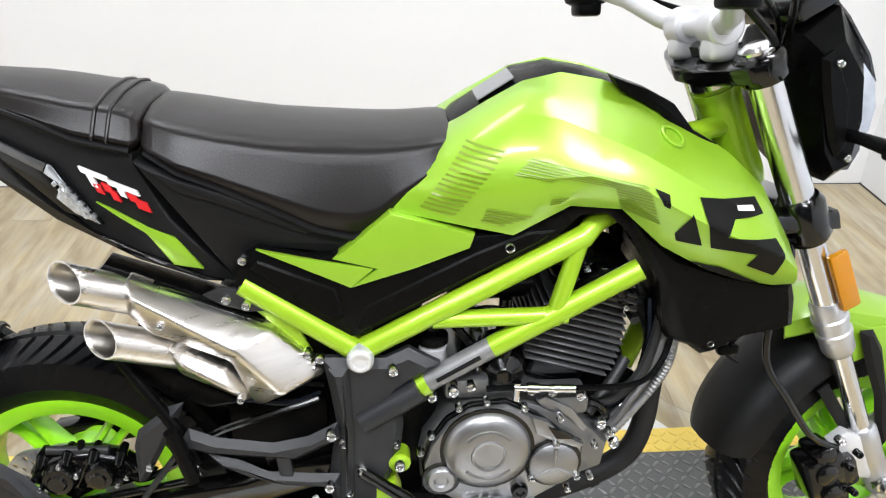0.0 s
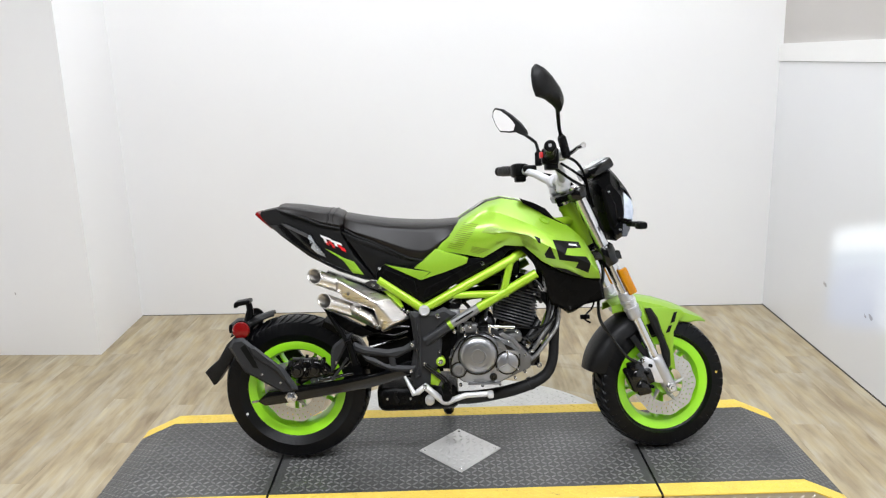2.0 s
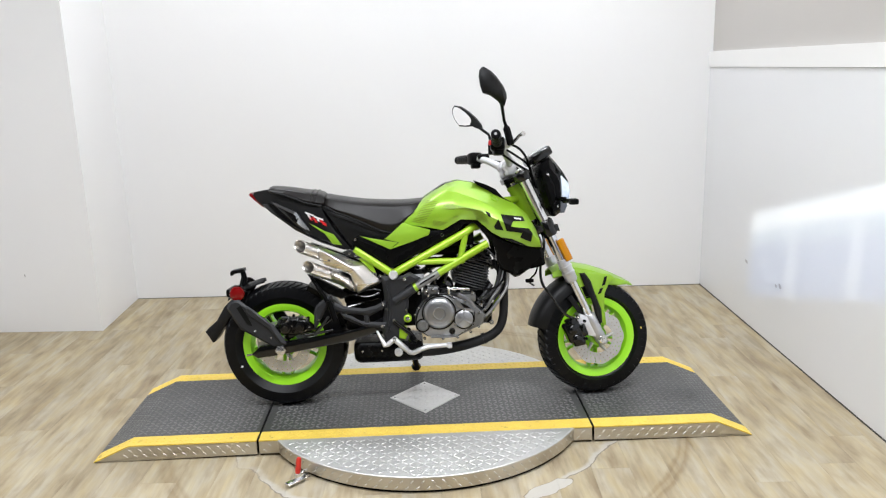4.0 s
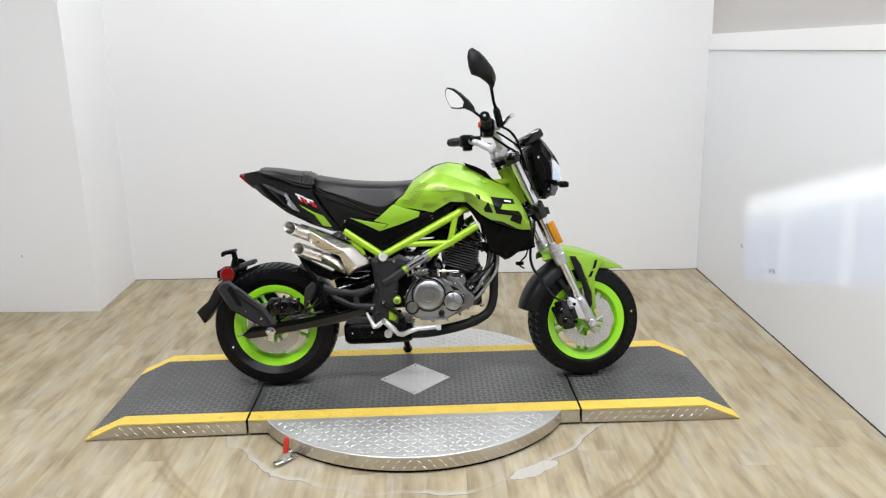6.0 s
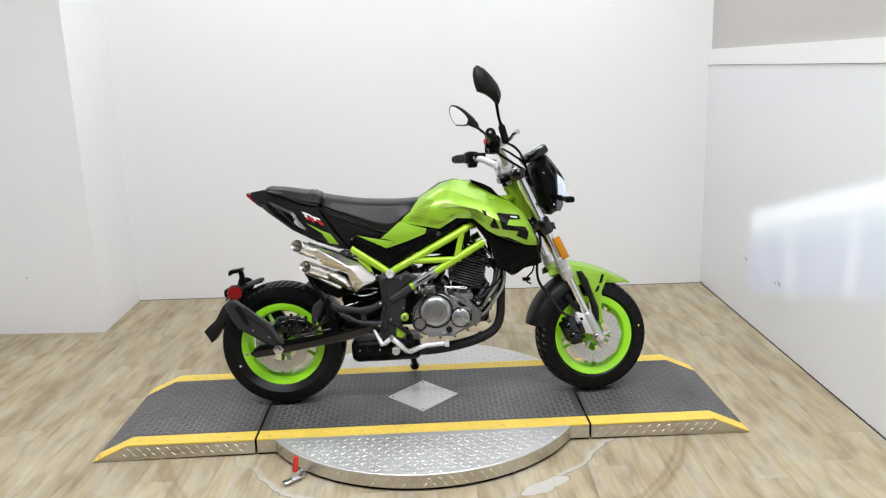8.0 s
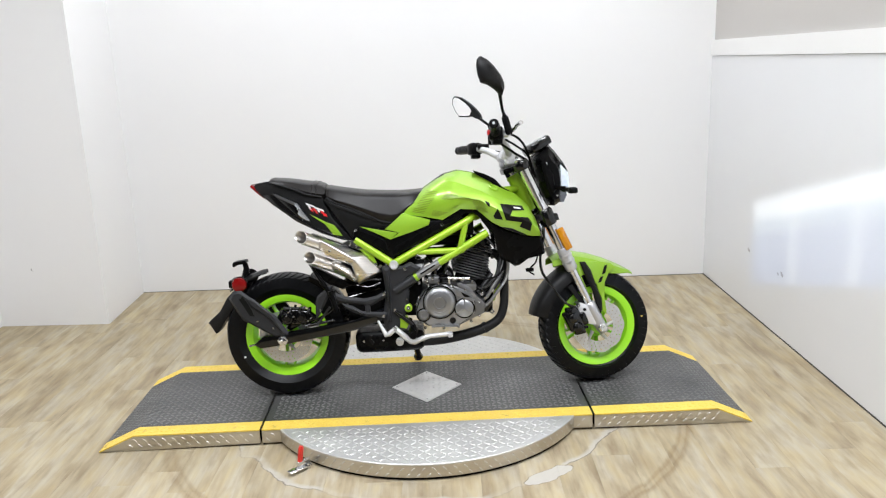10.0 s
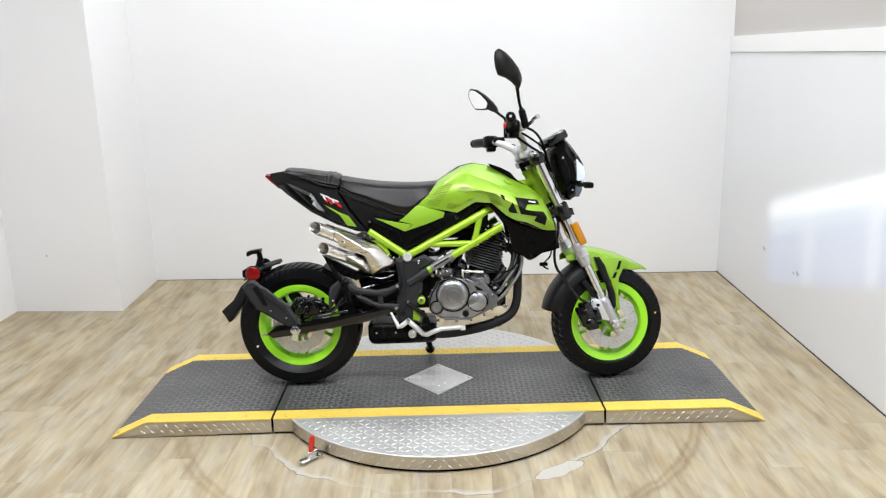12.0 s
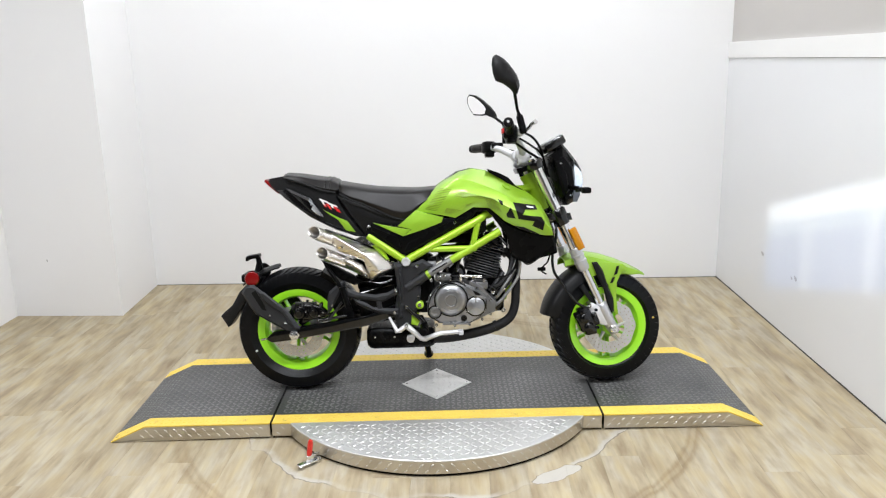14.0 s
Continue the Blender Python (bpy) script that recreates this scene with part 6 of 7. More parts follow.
# -- tank --
# top x, z, inner y; ridge y, drop; bulge y, drop
TANK = [(0.02, 0.782, 0.046, 0.088, 0.16, 0.112, 0.5),
        (0.06, 0.808, 0.05, 0.106, 0.16, 0.136, 0.52),
        (0.103, 0.832, 0.052, 0.116, 0.15, 0.152, 0.54),
        (0.149, 0.842, 0.052, 0.128, 0.22, 0.162, 0.56),
        (0.2, 0.833, 0.054, 0.142, 0.36, 0.168, 0.66),
        (0.244, 0.818, 0.056, 0.152, 0.43, 0.175, 0.7),
        (0.285, 0.795, 0.058, 0.158, 0.38, 0.18, 0.62),
        (0.322, 0.772, 0.066, 0.158, 0.36, 0.182, 0.6),
        (0.362, 0.745, 0.084, 0.156, 0.36, 0.18, 0.58),
        (0.396, 0.712, 0.108, 0.15, 0.34, 0.172, 0.58),
        (0.424, 0.66, 0.126, 0.144, 0.34, 0.156, 0.6)]
# foot x, z, y
TANK_FOOT = [(-0.058, 0.687, 0.118), (-0.015, 0.679, 0.128), (0.03, 0.671, 0.136), (0.085, 0.66, 0.14), (0.15, 0.697, 0.144), (0.21, 0.693, 0.148), (0.262, 0.646, 0.15), (0.32, 0.614, 0.152), (0.368, 0.597, 0.15), (0.41, 0.588, 0.147), (0.44, 0.587, 0.144)]


def tank_half():
    """One flank of the tank with its forward wing: a ridge folds the sheet between its upper plane and its side."""
    secs = []
    for (tx, tz, ty, sy, sd, cy, cd), (fx, fz, fy) in zip(TANK, TANK_FOOT):
        tz -= 0.008

        def at(d, y):
            return (tx + (fx - tx) * d, -y, tz + (fz - tz) * d)
        ring = [at(0, ty), at(sd * 0.5, (ty + sy) / 2 + 0.002), at(sd, sy), at((sd + cd) / 2, (sy + cy) / 2 + 0.002), at(cd, cy), at((1 + cd) / 2, (cy + fy) / 2 + 0.004), at(1, fy), at(1, fy - 0.02), at(0.5, max(0.03, ty - 0.02)), at(0.1, max(0.02, ty - 0.02))]
        secs.append(ring)
    bm = bmesh.new()
    loft(bm, secs)
    bmesh.ops.triangulate(bm, faces=bm.faces[:])
    return bm


from mathutils.bvhtree import BVHTree
from mathutils.geometry import tessellate_polygon
half = tank_half()
bmesh.ops.recalc_face_normals(half, faces=half.faces[:])
skin = BVHTree.FromBMesh(half)
tanks = both("tank", half, GREEN, bike, "pearl lime green fuel tank with side wings")
tank = tanks[0]
for ob in tanks:
    for e in ob.data.edges:
        if all(v % 10 == 2 and 20 <= v < 80 for v in e.vertices):
            e.use_edge_sharp = True


def decal(name, poly, material, parent, label="", lift=0.0014):
    """A thin film with the outline poly in x and z, laid on the tank's flank."""
    bm = bmesh.new()
    flat = [Vector((x, z, 0)) for x, z in poly]
    seen = {}

    def point(q):
        key = (round(q.x, 5), round(q.y, 5))
        if key not in seen:
            hit = skin.ray_cast(Vector((q.x, -0.6, q.y)), Vector((0, 1, 0)))
            seen[key] = bm.verts.new((q.x, (hit[0].y if hit[0] else -0.14) - lift, q.y))
        return seen[key]
    for tri in tessellate_polygon([flat]):
        A, B, C = [flat[k] if isinstance(k, int) else k for k in tri]
        n = max(3, int(max((A - B).length, (B - C).length, (C - A).length) / 0.005))
        grid = [[point(A + (B - A) * (i / n) + (C - A) * (j / n)) for j in range(n + 1 - i)] for i in range(n + 1)]
        for i in range(n):
            for j in range(n - i):
                for f in ((grid[i][j], grid[i + 1][j], grid[i][j + 1]),) + (((grid[i + 1][j], grid[i + 1][j + 1], grid[i][j + 1]),) if j < n - i - 1 else ()):
                    if len(set(f)) == 3 and not bm.faces.get(f):
                        bm.faces.new(f)
    return fit_part(name, bm, material, parent, label, False, 60)


def stripes(corners, n, gap=0.45):
    """Thin parallel lines that fill the four-sided field (top left, top right, bottom right, bottom left)."""
    a, b, c, d = [Vector(p) for p in corners]
    for k in range(n):
        t0, t1 = k / n, (k + 1 - gap) / n
        q = [a + (d - a) * t0, b + (c - b) * t0, b + (c - b) * t1, a + (d - a) * t1]
        decal("stripe", [tuple(p) for p in q], DECAL_OLIVE, tank, "", 0.0013)


stripes(((0.031, 0.768), (0.072, 0.763), (0.014, 0.682), (-0.027, 0.690)), 14, 0.60)
stripes(((0.101, 0.757), (0.229, 0.730), (0.234, 0.718), (0.086, 0.744)), 5, 0.55)
stripes(((0.084, 0.743), (0.130, 0.736), (0.120, 0.731), (0.080, 0.739)), 2, 0.55)
stripes(((0.193, 0.726), (0.234, 0.718), (0.252, 0.677), (0.208, 0.693)), 9, 0.55)
stripes(((0.052, 0.697), (0.106, 0.687), (0.068, 0.672), (0.045, 0.677)), 5, 0.55)
stripes(((0.124, 0.711), (0.144, 0.712), (0.134, 0.701), (0.122, 0.700)), 3, 0.55)
decal("number_decal", [(0.293, 0.713), (0.377, 0.699), (0.383, 0.683), (0.337, 0.686), (0.327, 0.668), (0.395, 0.658), (0.407, 0.639), (0.401, 0.608), (0.361, 0.626), (0.369, 0.643), (0.312, 0.652)], DECAL_BLACK, tank, "large black angular figure decal")
decal("number_decal", [(0.283, 0.697), (0.302, 0.654), (0.273, 0.658), (0.268, 0.670)], DECAL_BLACK, tank, "black angular decal")
decal("number_decal", [(0.237, 0.727), (0.255, 0.719), (0.256, 0.703), (0.249, 0.706)], DECAL_BLACK, tank, "small black angular decal")
decal("number_decal", [(0.293, 0.628), (0.334, 0.621), (0.392, 0.593), (0.359, 0.598), (0.305, 0.620)], DECAL_BLACK, tank, "black angular decal")
decal("name_strip", [(0.342, 0.699), (0.368, 0.694), (0.369, 0.689), (0.343, 0.694)], DECAL_WHITE, tank, "small white name strip", 0.0030)
bm = bmesh.new()
hit = skin.ray_cast(Vector((0.276, -0.6, 0.766)), Vector((0, 1, 0)))
em = hit[0] if hit[0] else Vector((0.288, -0.11, 0.77))
lathe(bm, [(0.0125, 0.002), (0.0125, -0.003), (0.015, -0.004), (0.0175, -0.003), (0.018, 0.002)], (0, 0, 0), 28)
bm.transform(Matrix.Translation(em) @ Vector((0, 1, 0)).rotation_difference(-hit[1] if hit[0] else Vector((0, 1, 0))).to_matrix().to_4x4())
fit_part("emblem", bm, GREEN, tank, "oval raised tank emblem")
bm = bmesh.new()
secs = []
for x, z, w in ((0.008, 0.766, 0.050), (0.024, 0.779, 0.055), (0.103, 0.828, 0.058), (0.149, 0.837, 0.057), (0.200, 0.828, 0.058), (0.244, 0.813, 0.060), (0.285, 0.791, 0.063), (0.325, 0.762, 0.066), (0.345, 0.746, 0.060)):
    secs.append([(x, -w, z - 0.013), (x, -w * 0.8, z - 0.008), (x, 0, z - 0.003), (x, w * 0.8, z - 0.004), (x, w * 1.15, z - 0.007), (x, w * 1.55, z - 0.017), (x, w * 0.7, z - 0.035), (x, -w * 0.7, z - 0.035)])
loft(bm, secs)
top_strip = fit_part("tank_cover", bm, BLACK, tank, "matt black centre strip on the tank")
plate_part("tank_inner_edge", [(0.205, 0.833), (0.250, 0.817), (0.285, 0.799), (0.312, 0.767), (0.345, 0.749), (0.338, 0.739), (0.300, 0.752), (0.268, 0.788), (0.215, 0.818)], -0.078, -0.050, BLACK, tank, "black edge trim", 0.002)
bm = bmesh.new()
loft(bm, [[(x, -0.030, z), (x, 0.030, z), (x, 0.030, z + 0.002), (x, -0.030, z + 0.002)] for x, z in ((0.052, 0.7950), (0.096, 0.8225))])
fit_part("warning_label", bm, GREY_LABEL, top_strip, "grey warning label")
bm = bmesh.new()
lathe(bm, [(0.0001, 0.010), (0.030, 0.010), (0.034, 0.004), (0.034, -0.006)], (0, 0, 0), 28)
bm.transform(Matrix.Translation((0.190, 0, 0.804)) @ Matrix.Rotation(radians(90 - 12), 4, "X"))
fit_part("fuel_cap", bm, GLOSS, top_strip, "black fuel filler cap")

# -- fork, clamps, front fender --


def fork_at(z):
    return 0.658 - (z - 0.216) * 0.4580


def on_fork(z, y, off=0.0):
    return (fork_at(z) + off, y, z)


for s in (-1, 1):
    y = s * 0.082
    leg = rod("fork_leg", [on_fork(0.846, y), on_fork(0.640, y)], 0.0215, SILVER, bike, "polished silver fork leg", False, True, 24)
    rod("fork_tube", [on_fork(0.640, y), on_fork(0.520, y)], 0.0185, SILVER, leg, "", False, True, 24)
    rod("fork_seal", [on_fork(0.524, y), on_fork(0.518, y), on_fork(0.500, y), on_fork(0.498, y), on_fork(0.492, y), on_fork(0.490, y), on_fork(0.478, y), on_fork(0.476, y), on_fork(0.470, y), on_fork(0.468, y), on_fork(0.448, y), on_fork(0.440, y)], [0.0195, 0.0225, 0.0225, 0.0250, 0.0250, 0.0225, 0.0225, 0.0250, 0.0250, 0.0230, 0.0230, 0.0190], FORGED, leg, "turned fork seal collar", False, True, 24)
    rod("fork_stanchion", [on_fork(0.446, y), on_fork(0.300, y)], 0.0150, CHROME, leg, "chromed fork stanchion", False, True, 24)
    rod("fork_lower", [on_fork(0.312, y), on_fork(0.306, y), on_fork(0.290, y), on_fork(0.250, y), on_fork(0.215, y, 0.004), on_fork(0.196, y, 0.006), on_fork(0.192, y, 0.006)], [0.018, 0.0225, 0.0230, 0.0225, 0.0215, 0.017, 0.008], FORGED, leg, "cast silver fork foot", False, True, 24)
    rod("fork_cap", [on_fork(0.846, y), on_fork(0.860, y), on_fork(0.864, y)], [0.021, 0.021, 0.014], CHROME, leg, "", False, True, 20)
    bm = bmesh.new()
    tube(bm, [on_fork(0.672, y), on_fork(0.664, y), on_fork(0.622, y), on_fork(0.614, y)], [0.026, 0.0315, 0.0315, 0.026], 24)
    fit_part("fork_clamp", bm, GLOSS, leg, "black fork clamp collar", True)
    bm = bmesh.new()
    box(bm, on_fork(0.560, y + s * 0.024, 0.020), (0.028, 0.012, 0.088), 0.004, Matrix.Rotation(radians(-24.8), 4, "Y"))
    fit_part("amber_reflector", bm, AMBER, leg, "amber side reflector", True)
bm = bmesh.new()
lathe(bm, [(0.0001, -0.016), (0.006, -0.016), (0.008, -0.012), (0.0125, -0.012), (0.0125, -0.002), (0.016, 0), (0.016, 0.24)], (FW.x, -0.108, FW.z), 6)
fit_part("front_axle", bm, CHROME, bike, "bright front axle nut", True)
lug = plate_part("fork_lug", [(0.556, 0.300), (0.580, 0.316), (0.612, 0.300), (0.640, 0.250), (0.636, 0.226), (0.610, 0.232), (0.592, 0.252)], -0.100, -0.080, PALE, bike, "cast silver caliper mount", 0.004, False, True)
bm = bmesh.new()
for x, z, w, h, a in ((0.548, 0.252, 0.060, 0.075, -20), (0.567, 0.220, 0.045, 0.045, -10), (0.540, 0.286, 0.035, 0.030, -20), (0.582, 0.256, 0.030, 0.050, -20)):
    box(bm, (x, -0.094, z), (w, 0.050, h), 0.008, Matrix.Rotation(radians(a), 4, "Y"))
for x, z in ((0.540, 0.262), (0.556, 0.226)):
    tube(bm, [(x, -0.127, z), (x, -0.124, z), (x, -0.09, z)], [0.013, 0.017, 0.017], 20)
fcal = fit_part("front_caliper", bm, GLOSS, bike, "black front brake caliper", True)
for x, z in ((0.548, 0.262), (0.566, 0.240), (0.574, 0.272), (0.548, 0.232), (0.590, 0.226), (0.585, 0.292)):
    screw((x, -0.121, z), 0.0065, fcal, GLOSS, True)
screw((0.566, -0.104, 0.306), 0.008, fcal, None, True)
ACROSS = Vector((0.9077, 0, 0.4195))
bm = bmesh.new()
rim_half = [(0.036, 0.0), (0.046, 0.052), (0.050, 0.098), (0.034, 0.112), (0.012, 0.112), (-0.006, 0.104), (-0.018, 0.080), (-0.028, 0.050), (-0.036, 0.030), (-0.036, 0.0)]
plan = rim_half + [(a, -y) for a, y in reversed(rim_half[1:-1])]
for h in (-0.016, 0.006):
    bm.faces.new([bm.verts.new(HEAD + AXIS * h + ACROSS * a + Vector((0, y, 0))) for a, y in plan])
bm.verts.ensure_lookup_table()
for k in range(len(plan)):
    q = (k + 1) % len(plan)
    bm.faces.new((bm.verts[k], bm.verts[q], bm.verts[len(plan) + q], bm.verts[len(plan) + k]))
bmesh.ops.recalc_face_normals(bm, faces=bm.faces[:])
bmesh.ops.bevel(bm, geom=bm.edges[:], offset=0.004, segments=2, affect="EDGES", profile=0.5)
clamp = fit_part("top_yoke", bm, GLOSS, bike, "black upper fork yoke", True)
for s in (-1, 1):
    rod("yoke_eye", [on_fork(0.822, s * 0.082), on_fork(0.827, s * 0.082), on_fork(0.850, s * 0.082), on_fork(0.855, s * 0.082)], [0.027, 0.031, 0.031, 0.027], GLOSS, clamp, "", False, True, 24)
    rod("yoke_bolt", [(0.352, s * 0.082, 0.832), (0.344, s * 0.082, 0.835)], 0.006, CHROME, clamp, "", False, True, 8)
plate_part("lower_yoke", [(0.380, 0.656), (0.500, 0.656), (0.508, 0.630), (0.388, 0.628)], -0.105, 0.105, GLOSS, bike, "black lower fork yoke", 0.008, False, True)
rod("stem_nut", [tuple(HEAD + AXIS * 0.012), tuple(HEAD + AXIS * 0.026)], 0.016, CHROME, clamp, "", False, True, 6)
fender = bmesh.new()
secs = []
for x, z, w, d in ((0.490, 0.484, 0.050, 0.030), (0.532, 0.500, 0.060, 0.036), (0.580, 0.502, 0.066, 0.040), (0.640, 0.490, 0.068, 0.046), (0.700, 0.470, 0.064, 0.050), (0.745, 0.450, 0.056, 0.036), (0.788, 0.428, 0.042, 0.014), (0.818, 0.410, 0.020, 0.004)):
    up = [(x, -w, z - d), (x, -w * 0.92, z - d * 0.35), (x, -w * 0.55, z - 0.004), (x, 0, z + 0.004), (x, w * 0.55, z - 0.004), (x, w * 0.92, z - d * 0.35), (x, w, z - d)]
    secs.append(up + [(px, py * 0.95, pz - 0.004) for px, py, pz in reversed(up)])
loft(fender, secs)
ff = fit_part("front_fender", fender, GREEN, bike, "lime green beaked front fender", True)
plate_part("fender_blade", [(0.510, 0.476), (0.570, 0.482), (0.610, 0.466), (0.660, 0.464), (0.710, 0.456), (0.732, 0.438), (0.706, 0.424), (0.686, 0.384), (0.684, 0.325), (0.690, 0.262), (0.674, 0.268), (0.666, 0.330), (0.654, 0.375), (0.622, 0.420), (0.594, 0.412), (0.628, 0.332), (0.614, 0.330), (0.575, 0.402), (0.546, 0.444)], -0.072, -0.066, GREEN, ff, "lime green fender side blade", 0.002, True, True)
# Black plates stand in for the dark inside of the two slots.
for x, z, k in ((0.685, 0.432, 1.0), (0.668, 0.395, 0.66)):
    plate_part("fender_slot", [(x + 0.001, z + 0.016 * k), (x + 0.012, z + 0.018 * k), (x + 0.003, z - 0.014 * k), (x - 0.010, z - 0.018 * k)], -0.0735, -0.071, RUBBER, ff, "black plate for the shade inside a fender slot", 0, True, True)
plate_part("fork_guard", [(0.584, 0.468), (0.606, 0.468), (0.628, 0.436), (0.650, 0.368), (0.668, 0.326), (0.670, 0.280), (0.660, 0.262), (0.644, 0.300), (0.630, 0.360), (0.604, 0.416)], -0.088, -0.073, GREY, ff, "dark grey plastic fork guard", 0.008, True, True, 1)
bm = bmesh.new()
lathe(bm, [(0.204, -0.072), (0.233, -0.071), (0.248, -0.058), (0.255, -0.036), (0.258, 0), (0.255, 0.036), (0.248, 0.058), (0.233, 0.071), (0.204, 0.072), (0.204, 0.068), (0.231, 0.067), (0.244, 0.055), (0.251, 0.034), (0.253, 0), (0.251, -0.034), (0.244, -0.055), (0.231, -0.067), (0.204, -0.068)], (FW.x, 0, FW.z), 28, True, (102, 168))
for v in bm.verts:
    f = max(0.0, (math.degrees(math.atan2(v.co.z - FW.z, v.co.x - FW.x)) - 146) / 24)
    v.co.y *= 1 - 0.30 * f ** 3
fit_part("rear_mudguard", bm, GREY, bike, "dark grey plastic mudguard behind the front wheel", True)
plate_part("mudguard_stay", [(0.536, 0.376), (0.552, 0.386), (0.590, 0.332), (0.602, 0.300), (0.586, 0.306), (0.562, 0.338)], -0.080, -0.074, GREY, bike, "", 0.002, True, True)
rod("front_brake_hose", [(0.560, -0.106, 0.296), (0.524, -0.108, 0.314), (0.497, -0.112, 0.340), (0.464, -0.106, 0.390), (0.434, -0.094, 0.440), (0.430, -0.092, 0.503), (0.446, -0.094, 0.585), (0.440, -0.070, 0.66)], 0.0052, GLOSS, bike, "black front brake hose", False, True, 10, 6)
rod("sensor_lead", [(0.440, -0.040, 0.520), (0.424, -0.050, 0.476), (0.404, -0.052, 0.456), (0.398, -0.052, 0.440), (0.414, -0.060, 0.428)], 0.0032, GLOSS, bike, "thin black lead", False, True, 8, 6)
bm = bmesh.new()
box(bm, (0.398, -0.052, 0.447), (0.030, 0.014, 0.014), 0.003)
fit_part("lead_plug", bm, BLACK, bike, "", True)

# -- headlight, gauge, bars --
hl = bmesh.new()
secs = []
for poly, y in (([(0.452, 0.850), (0.478, 0.866), (0.512, 0.822), (0.520, 0.768), (0.512, 0.712), (0.492, 0.704), (0.474, 0.730), (0.458, 0.790)], 0.088),
                ([(0.440, 0.872), (0.486, 0.904), (0.530, 0.842), (0.532, 0.772), (0.524, 0.698), (0.502, 0.684), (0.470, 0.720), (0.446, 0.800)], 0.060)):
    secs.append([(x, -y, z) for x, z in poly])
secs += [[(x, -y, z) for x, y, z in s] for s in reversed(secs)]
loft(hl, secs)
headlight = fit_part("headlight", hl, BLACK, bike, "black headlight housing", True)
plate_part("headlight_cheek", [(0.446, 0.846), (0.464, 0.856), (0.494, 0.800), (0.500, 0.740), (0.488, 0.722), (0.474, 0.744), (0.456, 0.800)], -0.098, -0.084, BLACK, headlight, "black side cheek", 0.008, True, True, 1)
bm = bmesh.new()
loft(bm, [[(b, y, z) for y in (-0.057, -0.03, 0, 0.03, 0.057)] + [(x - abs(y) * 0.18, y, z) for y in (0.057, 0.03, 0, -0.03, -0.057)] for b, x, z in ((0.526, 0.542, 0.838), (0.530, 0.566, 0.812), (0.531, 0.574, 0.778), (0.529, 0.570, 0.748), (0.528, 0.562, 0.742))])
fit_part("headlight_lens", bm, LAMP_GLASS, headlight, "clear headlight lens", True)
bm = bmesh.new()
loft(bm, [[(b, y, z) for y in (-0.055, -0.03, 0, 0.03, 0.055)] + [(x - abs(y) * 0.18, y, z) for y in (0.055, 0.03, 0, -0.03, -0.055)] for b, x, z in ((0.528, 0.560, 0.7405), (0.527, 0.563, 0.722), (0.522, 0.550, 0.696))])
fit_part("lower_lens", bm, SMOKED_LENS, headlight, "smoked lower part of the headlight", True)
bm = bmesh.new()
secs = []
for x, z, w in ((0.486, 0.926, 0.036), (0.508, 0.896, 0.052), (0.540, 0.850, 0.060), (0.562, 0.815, 0.052)):
    secs.append([(x, -w, z - 0.004), (x + 0.004, -w * 0.5, z), (x + 0.006, 0, z), (x + 0.004, w * 0.5, z), (x, w, z - 0.004), (x - 0.003, w, z - 0.006), (x + 0.003, 0, z - 0.003), (x - 0.003, -w, z - 0.006)])
loft(bm, secs)
fit_part("fly_screen", bm, SMOKE, headlight, "small smoked fly screen", True)
for s in (-1, 1):
    sig = rod("turn_signal", [(0.498, s * 0.070, 0.752), (0.506, s * 0.110, 0.750), (0.512, s * 0.150, 0.746)], [0.008, 0.008, 0.010], BLACK, bike, "black stalk turn signal", False, True)
    bm = bmesh.new()
    box(bm, (0.518, s * 0.186, 0.741), (0.026, 0.080, 0.017), 0.006, Matrix.Rotation(radians(s * -8), 4, "Z"))
    box(bm, (0.523, s * 0.214, 0.737), (0.030, 0.030, 0.021), 0.006, Matrix.Rotation(radians(s * -8), 4, "Z"))
    fit_part("signal_head", bm, BLACK, sig, "", True)
screw((0.466, -0.098, 0.840), 0.006, headlight, None, True)
screw((0.504, -0.090, 0.722), 0.006, headlight, None, True)
bm = bmesh.new()
box(bm, (0.458, 0, 0.922), (0.086, 0.134, 0.036), 0.010, Matrix.Rotation(radians(-29), 4, "Y"))
gauge = fit_part("gauge", bm, GLOSS, bike, "black digital gauge pod", True)
bm = bmesh.new()
box(bm, (0.4490, 0, 0.9385), (0.068, 0.114, 0.003), 0.001, Matrix.Rotation(radians(-29), 4, "Y"))
fit_part("gauge_glass", bm, DISPLAY, gauge, "grey gauge display", True)
BAR = [(0.338, 0.0, 0.888), (0.336, 0.045, 0.888), (0.324, 0.085, 0.900), (0.296, 0.130, 0.925), (0.270, 0.170, 0.938), (0.250, 0.215, 0.944), (0.215, 0.338, 0.955)]
bar_r = [0.0142, 0.0142, 0.0142, 0.013, 0.012, 0.0112, 0.0112]
full = [(x, -y, z) for x, y, z in reversed(BAR)] + BAR[1:]
bm = bmesh.new()
tube(bm, full, bar_r[::-1] + bar_r[1:], 16)
handlebar = fit_part("handlebar", bm, PALE, bike, "silver tapered handlebar", True)
